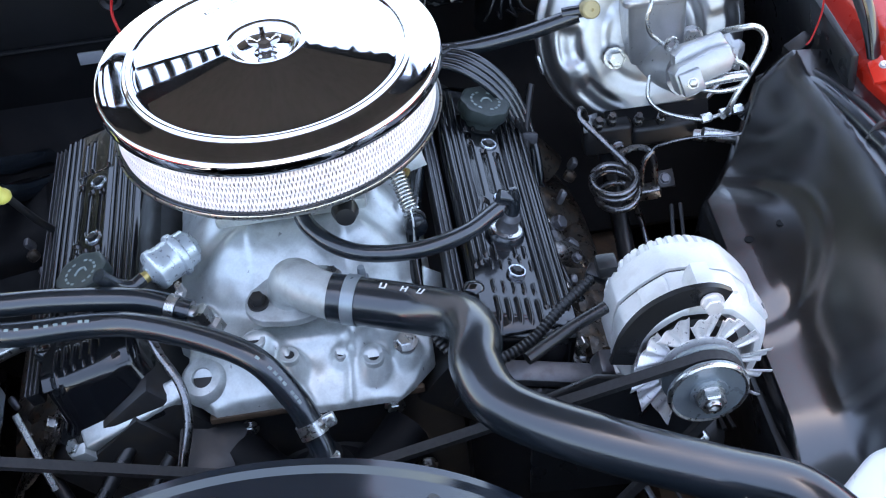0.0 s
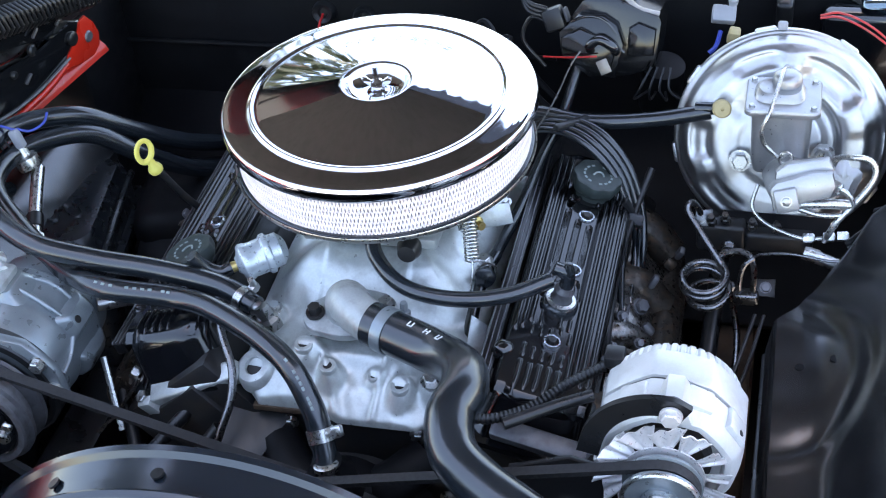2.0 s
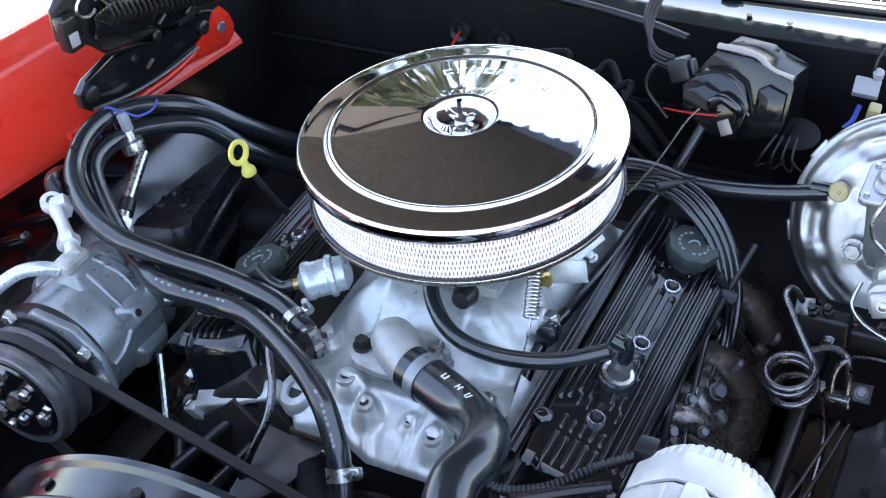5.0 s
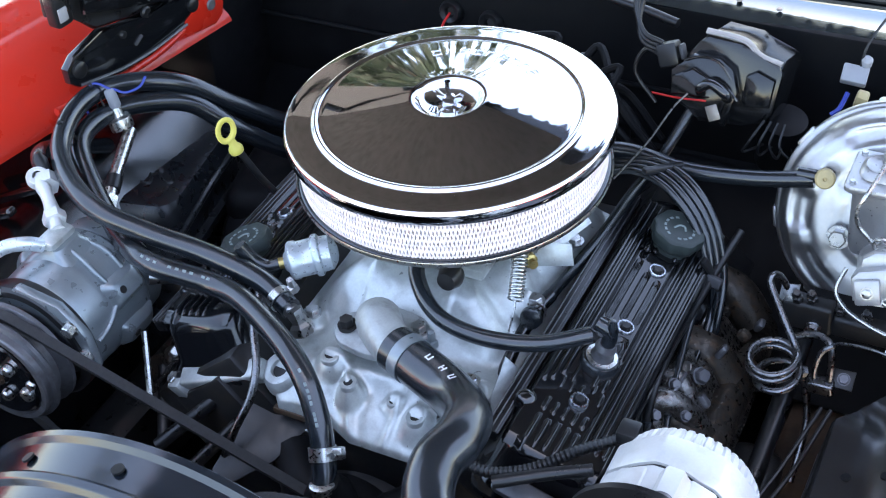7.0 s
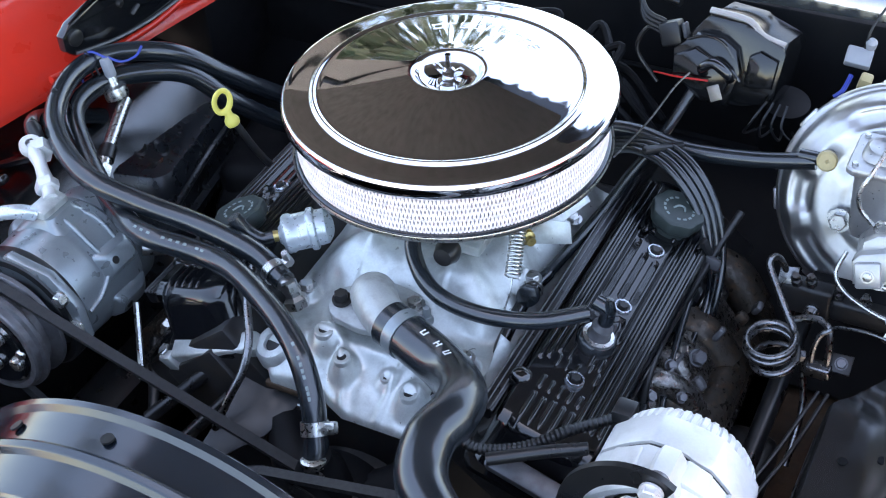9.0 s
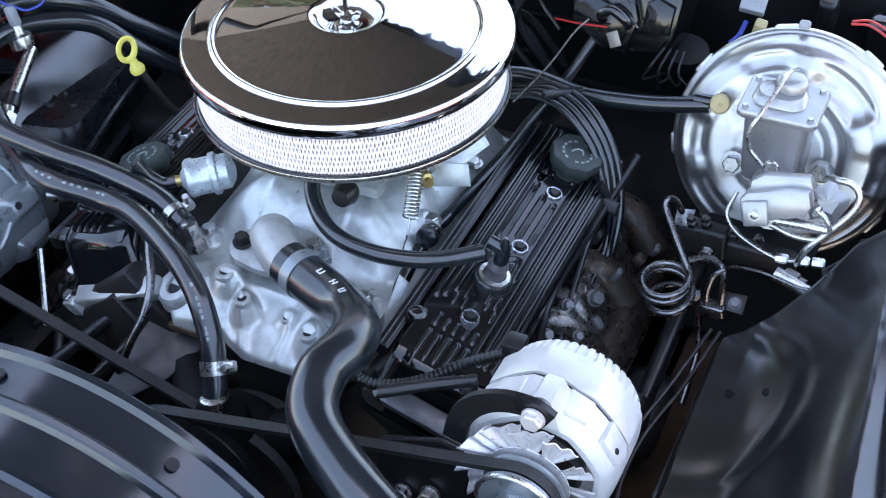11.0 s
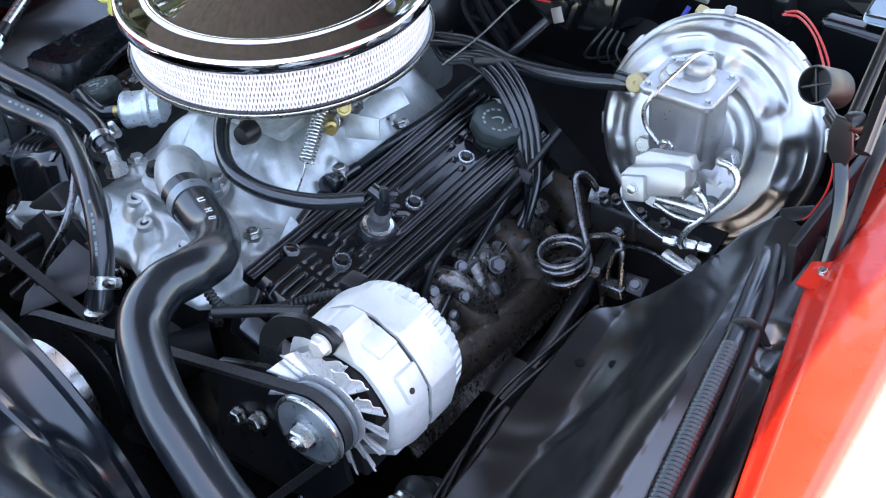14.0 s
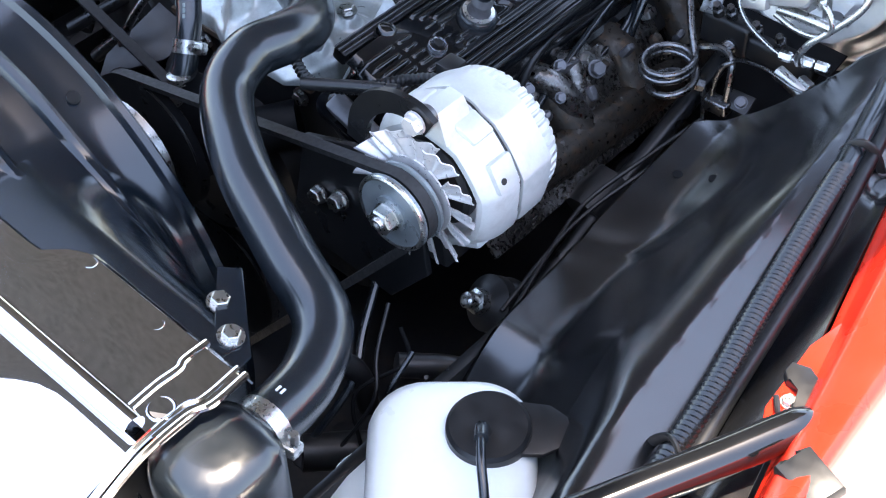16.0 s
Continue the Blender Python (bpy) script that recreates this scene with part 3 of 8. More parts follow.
def build_inner_fenders():
    bm = B()
    ease = lambda q: min(max(q, 0.0), 1.0) ** 2 * (3 - 2 * min(max(q, 0.0), 1.0))

    def height(x, y):
        crest = 0.584 - 0.095 * y
        rear = ease((y + 0.26) / 0.16)
        if x < crest:
            q = (x - 0.437) / (crest - 0.437)
            ramp = min(max((q - 0.22) / 0.78, 0.0), 1.0)
            z = 0.766 + 0.10 * (y + 0.16) * (1 - ease((q - 0.25) / 0.6)) + 0.097 * ((1 - 0.6 * rear) * ease((q - 0.30) / 0.70) + 0.6 * rear * ramp ** 1.3)
        else:
            d = x - crest
            z = 0.862 - (0.34 - 0.20 * rear) * min(d, 0.046) + (0.026 - 0.010 * rear) * ease((d - 0.054) / 0.040)
        # round pressing with a bead round it, on the engine side
        r = math.hypot((x - 0.436) / 0.082, (y + 0.140) / 0.092)
        z += 0.007 / (1 + math.exp((r - 1) * 16)) + 0.0025 * math.exp(-((r - 1.26) / 0.10) ** 2)
        # shallow cup beside the fender lip
        z -= 0.010 / (1 + math.exp((math.hypot((x - 0.650) / 0.024, (y + 0.096) / 0.026) - 1) * 9))
        # low flute along the slope, then the fold down at the front
        z += 0.006 * math.exp(-((y + 0.30) / 0.10) ** 2 - ((x - 0.530) / 0.030) ** 2)
        e = (-0.362 - y) - max(x - 0.579, -0.012) * 1.45
        z -= 0.070 * ease(e / 0.13) * ease((crest + 0.012 - x) / 0.05)
        z += 0.010 * ease((y - 0.02) / 0.06) * ease((x - 0.50) / 0.08)
        return z

    def f(u, v):
        # u: from the engine side to the fender, v: from the rear to the front
        xe = 0.437 + 0.232 * u
        back = min(-0.055 + 1.15 * max(xe - 0.440, 0.0), 0.085)
        y = back - (back + 0.905) * v
        x = 0.437 + (driver_lip(y) - 0.005 - 0.437) * u
        z = height(x, y)
        if u < 0.03:
            z -= (0.03 - u) * 1.2
        if v < 0.02:
            z -= (0.02 - v) * 1.0
        return (x, y, z)

    sheet(bm, 110, 140, f, 0.002)
    panel = single("inner_fender", bm, PANEL, "glossy black pressed steel inner fender panel", "inner fender", kind="structure")
    part("apron", rbox(B(), (0.012, 0.85, 0.34), Matrix.Translation((0.437, -0.485, 0.555)), 0.003), SATIN, panel)
    # black discs on the panel paint the shade inside the holes
    for x, y in ((0.471, -0.132), (0.506, -0.128)):
        part("hole", lathe(B(), [(0, 0.0014), (0.0048, 0.0014), (0.0050, -0.002)], 16, axis((x, y, height(x, y) + 0.0014), (0, 0, 1))), FIREW, panel, "small drilled hole")
    # black panel added to keep red fender paint out of the booster's reflection
    part("rear_apron", rbox(B(), (0.010, 0.42, 0.56), Matrix.Translation((0.618, 0.205, 0.6225)), 0.003), SATIN, panel)
    bm = B()

    def g(u, v):
        y = 0.25 - 0.95 * v
        x = -0.50 - 0.16 * u - 0.05 * v
        return (x, y, 0.72 + 0.10 * u + 0.015 * math.sin(v * 8 + 1) * u + 0.02 * math.sin(u * 6))

    sheet(bm, 30, 40, g, -0.002)
    left = single("inner_fender", bm, PANEL, "glossy black inner fender panel on the passenger side", "inner fender", kind="structure")
    part("apron", rbox(B(), (0.012, 0.95, 0.40), Matrix.Translation((-0.515, -0.22, 0.52)), 0.003), SATIN, left)
    for y, w in ((-0.05, 0.03), (0.0, 0.028), (0.05, 0.03)):
        part("rib", rbox(B(), (0.14, w * 0.5, 0.012), axis((-0.59, y - 0.10, 0.80), (-0.5, 0, 1)), 0.005, 3), GLOSS, left)


def build_hood():
    hood = thing("hood", (0, 0.4, 1.3), "raised hood, seen only mirrored in the chrome lid", "hood")
    # local axes: x across the car, y up along the raised panel, z out of its underside
    m = axis((0.0, 0.561, 1.296), (0, -0.743, -0.669), (1, 0, 0))
    g = m @ Matrix.Diagonal((1.22, 1.22, 1.0, 1.0))
    w, back, front = 0.755, 0.165, 1.60
    part("skin", prism(B(), [(-w, back), (w, back), (w * 0.98, front), (-w * 0.98, front)], 0.010, m @ Matrix.Translation((0, 0, -0.034)), 0.003), RED, hood)
    part("liner", prism(B(), [(-w + 0.02, back + 0.004), (w - 0.02, back + 0.004), (w - 0.035, front - 0.02), (-w + 0.035, front - 0.02)], 0.014, m @ Matrix.Translation((0, 0, -0.014)), 0.003), UNDER, hood, "dark brown hood underside")
    # the folded rear edge: scalloped where it clears the cowl, deeper and slotted beyond the middle
    edge = []
    for k in range(42):
        x = -0.16 + 0.021 * k
        edge += [(x, 0.104 if k % 3 else 0.092), (x + 0.005, 0.113), (x + 0.015, 0.113 if k % 4 else 0.106)]
    edge = [p for p in edge if p[0] < 0.575]
    part("rear_fold", prism(B(), edge + [(0.575, 0.139), (-0.16, 0.139)], 0.010, g @ Matrix.Translation((0, 0, -0.012))), GLOSS, hood, "black folded rear edge of the hood")
    part("rear_fold", prism(B(), [(-0.575, 0.015), (-0.275, 0.015), (-0.275, 0.139), (-0.575, 0.139)], 0.010, g @ Matrix.Translation((0, 0, -0.012)), 0.003), GLOSS, hood, "black folded rear edge of the hood")
    part("rear_fold", prism(B(), [(-0.275, 0.088), (-0.16, 0.096), (-0.16, 0.139), (-0.275, 0.139)], 0.010, g @ Matrix.Translation((0, 0, -0.012))), GLOSS, hood)
    for x in (-0.256, -0.234, -0.212, -0.190, -0.168):
        part("slat", rbox(B(), (0.009, 0.072, 0.010), g @ Matrix.Translation((x, 0.054, -0.007)), 0.002), GLOSS, hood)
    part("slat", rbox(B(), (0.112, 0.014, 0.010), g @ Matrix.Translation((-0.216, 0.016, -0.007)), 0.002), GLOSS, hood)
    part("hinge_arm", tube(B(), [(-0.60, 0.30, 0.96), (-0.60, 0.40, 1.20), (-0.60, 0.46, 1.41)], 0.010, 10), SATIN, hood)


def build_tree():
    # out-of-view tree inferred from branch-like reflections, added to darken the mirrored sky
    tree = thing("tree", (-4.7, 4.0, 0.0), "leafy green tree, mirrored in the bright metal and paint", "tree")
    rt = random.Random(21)
    base = V(-4.7, 4.0, 0.0)
    top = base + V(0.15, -0.1, 4.6)
    part("trunk", tube(B(), [base, base + V(0.06, 0.03, 1.4), base + V(-0.05, 0.05, 3.0), top], 0.20, 14, 8, rad=lambda u: 1.25 - 0.95 * u), BARK, tree)
    ends = []
    for k in range(9):
        a = 2 * math.pi * k / 9 + rt.uniform(-0.3, 0.3)
        s0 = base + V(0, 0.03, 1.8 + 0.28 * k)
        e = s0 + V(2.1 * math.cos(a), 2.1 * math.sin(a), rt.uniform(0.7, 2.0)) * rt.uniform(0.75, 1.1)
        part("limb", tube(B(), [s0, s0.lerp(e, 0.45) + V(0, 0, 0.12), e], 0.075, 8, 6, rad=lambda u: 1.2 - 0.95 * u), BARK, tree)
        ends += [e, s0.lerp(e, 0.6), s0.lerp(e, 0.8) + V(0.2, -0.3, 0.5)]
    ends += [top + V(0, 0, 0.9), top + V(0.6, -0.5, 0.5), top + V(-0.7, 0.3, 0.6)]
    vs, fs = [], []
    for c in ends:
        r0 = rt.uniform(0.75, 1.15)
        for _ in range(260):
            d = V(rt.gauss(0, 1), rt.gauss(0, 1), rt.gauss(0, 0.8))
            p = c + d.normalized() * r0 * rt.random() ** 0.4
            u = V(rt.gauss(0, 1), rt.gauss(0, 1), rt.gauss(0, 1)).normalized()
            w = u.cross(V(rt.gauss(0, 1), rt.gauss(0, 1), rt.gauss(0, 1))).normalized()
            l, b = rt.uniform(0.09, 0.17), rt.uniform(0.035, 0.065)
            i = len(vs)
            vs += [p - u * l, p + w * b, p + u * l, p - w * b]
            fs.append((i, i + 1, i + 2, i + 3))
    me = bpy.data.meshes.new("crown")
    me.from_pydata(vs, [], fs)
    me.materials.append(LEAF)
    crown = new("crown", me)
    crown.parent = tree
    crown.matrix_parent_inverse = tree.matrix_basis.inverted()
    tagged(crown, "uneven crown of small green leaves")


def build_below():
    """What closes the bay below: frame rails, a front wall and a dark floor sheet."""
    rail = thing("frame_rail", (0.36, -0.1, 0.42), "rusty brown steel frame rail beside the engine", "frame rail", "frame rails")
    part("rail", rbox(B(), (0.07, 1.2, 0.12), Matrix.Translation((0.385, -0.12, 0.46)), 0.01), RUST, rail)
    rail2 = thing("frame_rail", (-0.4, -0.1, 0.42), "dark steel frame rail on the passenger side", "frame rail", "frame rails")
    part("rail", rbox(B(), (0.07, 1.2, 0.12), Matrix.Translation((-0.45, -0.12, 0.46)), 0.01), SATIN, rail2)
    # added wall that hides sunlit ground beyond the front corners
    single("front_closing_wall", rbox(B(), (1.40, 0.012, 0.52), Matrix.Translation((0.02, -0.865, 0.615)), 0.003), SATIN, "black wall added in front of the radiator", "core support", kind="structure")
    # plain dark sheet, added to close the view downwards
    single("closing_floor", rbox(B(), (1.36, 1.15, 0.02), Matrix.Translation((0.0, -0.14, 0.34)), 0.004), GRIME, "dark sheet closing the bay below", "undertray", kind="structure")


build_ground()
build_firewall()
build_cowl()
build_driver_fender()
build_passenger_fender()
build_inner_fenders()
build_hood()
build_tree()
build_below()


# ---- the engine ----
def build_block():
    block = thing("engine_block", (0, 0, 0.55), "dark greasy engine block with timing cover and heads", "engine block")
    part("valley", rbox(B(), (0.30, 0.46, 0.30), Matrix.Translation((0, 0, 0.60)), 0.02), GRIME, block)
    for s in (-1, 1):
        m = Matrix.Translation((s * 0.190, -0.005, 0.715)) @ Matrix.Rotation(radians(s * 40), 4, "Y")
        part("head", rbox(B(), (0.16, 0.475, 0.10), m, 0.008), GRIME, block)
        part("head_end", rbox(B(), (0.09, 0.012, 0.07), m @ Matrix.Translation((0, -0.238, 0)), 0.004), GRIME, block)
    part("timing_cover", lathe(B(), [(0.0, 0.03), (0.07, 0.03), (0.085, 0.022), (0.09, 0.0)], 32, axis((0, -0.245, 0.60), (0, -1, 0))), GRIME, block)
    for x, z in ((-0.075, 0.72), (0.075, 0.72), (-0.1, 0.62), (0.1, 0.62)):
        part("bolt", hexhead(B(), 0.008, 0.008, axis((x, -0.235, z), (0, -1, 0))), STEEL, block)
    pump = thing("water_pump", (0, -0.3, 0.66), "black water pump with short hose nipple", "water pump")
    part("body", lathe(B(), [(0, 0.11), (0.022, 0.11), (0.024, 0.06), (0.055, 0.045), (0.062, 0.02), (0.055, 0.0)], 28, axis((0, -0.27, 0.66), (0, -1, 0))), FIREW, pump)
    for s in (-1, 1):
        part("leg", tube(B(), [(0, -0.28, 0.66), (s * 0.05, -0.285, 0.69), (s * 0.085, -0.25, 0.70)], 0.026, 12), FIREW, pump)
    part("nipple_boss", lathe(B(), [(0, 0.075), (0.016, 0.075), (0.017, 0.06), (0.026, 0.05), (0.03, 0.0)], 20, axis((0.005, -0.318, 0.698), (0, -0.15, 1))), FIREW, pump)
    for y, pz in ((-0.3765, 0.712), (-0.320, 0.640)):
        part("pulley", lathe(B(), [(0.0, 0.007), (0.07, 0.007), (0.080, 0.006), (0.072, 0.001), (0.072, -0.001), (0.080, -0.006), (0.05, -0.007)], 36, axis((0, y, pz), (0, -1, 0))), SATIN, pump)
    part("fan_clutch", lathe(B(), [(0, 0.05), (0.03, 0.05), (0.055, 0.035), (0.06, 0.01), (0.03, 0.0)], 28, axis((0, -0.386, 0.712), (0, -1, 0))), STEEL, pump)
    crank = thing("crank_pulley", (0, -0.36, 0.47), "black crankshaft pulley low in front of the block", "pulley")
    for y in (-0.3765, -0.320):
        part("wheel", lathe(B(), [(0.0, 0.007), (0.07, 0.007), (0.088, 0.006), (0.080, 0.001), (0.080, -0.001), (0.088, -0.006), (0.05, -0.007)], 36, axis((0, y, 0.47), (0, -1, 0))), SATIN, crank)


# across, along, radius and height of the cast bosses, with the hex size of a bolt where one is fitted
BOSSES = ((-0.052, -0.207, 0.0145, 0.012, 0), (-0.019, -0.229, 0.0125, 0.016, 0), (0.062, -0.236, 0.0135, 0.014, 0), (0.095, -0.226, 0.012, 0.012, 0.009), (0.100, -0.185, 0.011, 0.012, 0.008), (0.030, -0.225, 0.009, 0.005, 0), (-0.105, -0.155, 0.011, 0.013, 0.008), (0.118, -0.06, 0.011, 0.012, 0.008), (0.118, 0.05, 0.011, 0.012, 0.008))


def manifold_height(x, y):
    """Top of the intake casting."""
    ax = abs(x)
    # floor of the casting: falls to the heads and to the front edge
    z = 0.806 - 0.20 * max(ax - 0.07, 0) - 0.75 * max(-y - 0.205, 0)
    # plenum with sloping shoulders
    soft = lambda q: 0.5 * (q + math.sqrt(q * q + 0.00035))
    p = 0.872 - 1.05 * soft(ax - 0.060) - 1.0 * soft(-y - 0.112) - 1.0 * soft(y - 0.125)
    p += 0.006 * math.cos(ax * 60) * math.exp(-((y + 0.05) / 0.1) ** 2) * (1 if ax > 0.05 else 0.0)
    for cy, ty in ((-0.085, -0.150), (0.085, 0.15), (-0.03, -0.055), (0.03, 0.055)):
        k = min(max((ax - 0.03) / 0.10, 0), 1)
        d = (y - cy - (ty - cy) * k) / 0.034
        if abs(d) < 1:
            p += 0.012 * (1 - d * d) ** 2 * math.sin(math.pi * min(k * 1.1, 1))
    d = z - p
    top = 0.5 * (z + p + math.sqrt(d * d + 0.00004))
    # cast webs and hollows along the front, then the bosses
    front = 1 / (1 + math.exp((y + 0.185) * 120))
    top += front * (0.005 * math.exp(-((x - 0.040 - 0.12 * (y + 0.21)) / 0.004) ** 2) - 0.006 * math.exp(-((x - 0.004) / 0.016) ** 2 - ((y + 0.216) / 0.014) ** 2))
    top += front * (0.006 * math.exp(-((x + 0.036 + 0.5 * (y + 0.20)) / 0.006) ** 2) - 0.004 * math.exp(-((x - 0.078) / 0.012) ** 2 - ((y + 0.205) / 0.016) ** 2) - 0.004 * math.exp(-((x + 0.078) / 0.014) ** 2 - ((y + 0.195) / 0.014) ** 2))
    for bx, by, r, h, hexa in BOSSES:
        k = ((x - bx) ** 2 + (y - by) ** 2) / (r * 1.12) ** 2
        if k < 4:
            top += h * math.exp(-k ** 3)
    return top


def build_manifold():
    man = thing("intake_manifold", (0, 0, 0.76), "silver painted cast aluminium intake manifold", "intake manifold")
    bm = B()
    nx, ny = 110, 170

    def outline(y):
        if y < -0.17:
            return 0.122 - 0.9 * max(-0.228 - y, 0)
        return 0.132

    rows = []
    for j in range(ny + 1):
        w = outline(-0.252 + 0.400 * j / ny)
        row = []
        for i in range(nx + 1):
            x = -w + 2 * w * i / nx
            lip = -0.249 - 0.014 * min(max((x + 0.036) / 0.030, 0.0), 1.0) + 0.016 * min(max((x - 0.082) / 0.020, 0.0), 1.0)
            y = lip + (0.148 - lip) * j / ny
            row.append(V(x, y, manifold_height(x, y) + 0.0020 * noise.noise((x * 26, y * 26, 1.0)) + 0.0010 * noise.noise((x * 70, y * 70, 4.0))))
        rows.append(row)
    vs = [[bm.verts.new(p) for p in r] for r in rows]
    for j in range(ny):
        for i in range(nx):
            bm.faces.new((vs[j][i], vs[j][i + 1], vs[j + 1][i + 1], vs[j + 1][i]))
    rim = vs[0] + [r[-1] for r in vs[1:]] + vs[-1][-2::-1] + [r[0] for r in vs[-2:0:-1]]
    low = [bm.verts.new(V(v.co.x * 1.0, v.co.y, 0.756 if v.co.y < -0.16 else 0.735)) for v in rim]
    for i in range(len(rim)):
        j = (i + 1) % len(rim)
        bm.faces.new((rim[i], low[i], low[j], rim[j]))
    for _ in range(2):
        bmesh.ops.smooth_vert(bm, verts=[v for r in vs for v in r], factor=0.5, use_axis_x=False, use_axis_y=False, use_axis_z=True)
    part("casting", bm, CAST, man, smooth=50)
    part("gasket", rbox(B(), (0.215, 0.008, 0.008), Matrix.Translation((0, -0.247, 0.753)), 0.002), RUST, man, "brown front gasket edge")
    # machined faces of the bosses with their bolts or plugs
    for x, y, r, h, hexa in BOSSES:
        mb = axis((x, y, manifold_height(x, y) - 0.002), (0, -0.15 if y < -0.2 else 0, 1))
        face = part("boss_face", lathe(B(), [(r * 0.80, -0.004), (r * 0.76, 0.0020), (r * 0.70, 0.0028), (r * 0.42, 0.0028), (r * 0.38, 0.001), (0, 0.001)], 26, mb), CAST, man)
        if hexa:
            part("bolt", hexhead(B(), hexa, hexa * 0.9, mb @ Matrix.Translation((0, 0, 0.003))), STEEL, face)
        else:
            # dark disc colours in the shade of the hollow boss
            part("hole", lathe(B(), [(0, 0.0016), (r * 0.40, 0.0016)], 20, mb), GRIME, face)
    me = axis((-0.108, -0.222, 0.786), (-0.20, -0.42, 1))
    ear = part("ear", lathe(B(), [(0.0100, 0.003), (0.0108, 0.0055), (0.019, 0.0055), (0.023, 0.002), (0.026, -0.012), (0.0100, -0.012), (0.0100, 0.003)], 28, me), CAST, man)
    # dark disc fills the ear's hole with painted shade
    part("hole", lathe(B(), [(0, 0.001), (0.0103, 0.001)], 20, me), GRIME, ear)
    neck = thing("water_outlet", (-0.005, -0.18, 0.83), "silver cast water outlet under the radiator hose", "water outlet")
    poly = [(0.052 * math.cos(a) * (1.0 if abs(math.cos(a)) > 0.7 else 0.82), 0.030 * math.sin(a) * (1.15)) for a in [2 * math.pi * i / 28 for i in range(28)]]
    part("flange", prism(B(), poly, 0.010, axis((-0.006, -0.172, 0.828), (0, -0.12, 1), (1, 0.25, 0)), 0.002), OUTLET, neck)
    part("dome", tube(B(), [(-0.008, -0.170, 0.826), (-0.008, -0.172, 0.846), (-0.002, -0.183, 0.861), (0.014, -0.200, 0.862), (0.034, -0.213, 0.860)], 0.0235, 24, 8, rad=lambda u: 1.08 - 0.14 * u), OUTLET, neck)
    part("bolt", hexhead(B(), 0.0078, 0.012, axis((-0.043, -0.181, 0.838), (0, -0.12, 1))), GRIME, neck)
    part("bolt", hexhead(B(), 0.0078, 0.012, axis((0.032, -0.160, 0.838), (0, -0.12, 1))), STEEL, neck)
    stat = thing("ac_bracket", (-0.18, -0.235, 0.75), "silver cast bracket arm bolted to the manifold corner", "bracket")
    part("arm", rbox(B(), (0.118, 0.024, 0.020), axis((-0.180, -0.232, 0.762), (-0.30, -0.45, 0.84), (-0.111, -0.010, -0.045)), 0.004, 3), CAST, stat)
    part("web", rbox(B(), (0.100, 0.007, 0.026), axis((-0.176, -0.230, 0.752), (-0.30, -0.45, 0.84), (-0.111, -0.010, -0.045)), 0.002), CAST, stat)
    part("foot", rbox(B(), (0.020, 0.030, 0.026), axis((-0.238, -0.236, 0.731), (-0.5, -0.3, 1)), 0.003), CAST, stat)
    part("bolt", hexhead(B(), 0.008, 0.008, axis((-0.246, -0.240, 0.736), (-0.6, -0.5, 1))), STEEL, stat)
    pl = thing("steel_gusset", (-0.13, -0.28, 0.70), "grey sheet steel gusset below the bracket", "bracket")
    part("plate", prism(B(), [(-0.035, 0.045), (0.040, 0.050), (0.010, -0.015), (-0.040, -0.070), (-0.050, -0.045)], 0.004, axis((-0.105, -0.268, 0.715), (0.25, -0.55, 1)), 0.001), GRIME, pl)
    for a, b in (((-0.20, -0.30, 0.67), (-0.15, -0.26, 0.725)), ((-0.24, -0.30, 0.69), (-0.19, -0.24, 0.73)), ((-0.26, -0.27, 0.66), (-0.30, -0.20, 0.70))):
        st = thing("brace", a, "black steel brace beside the compressor", "brace", "compressor braces")
        part("bar", tube(B(), [a, b], 0.008, 10, 1), SATIN, st)


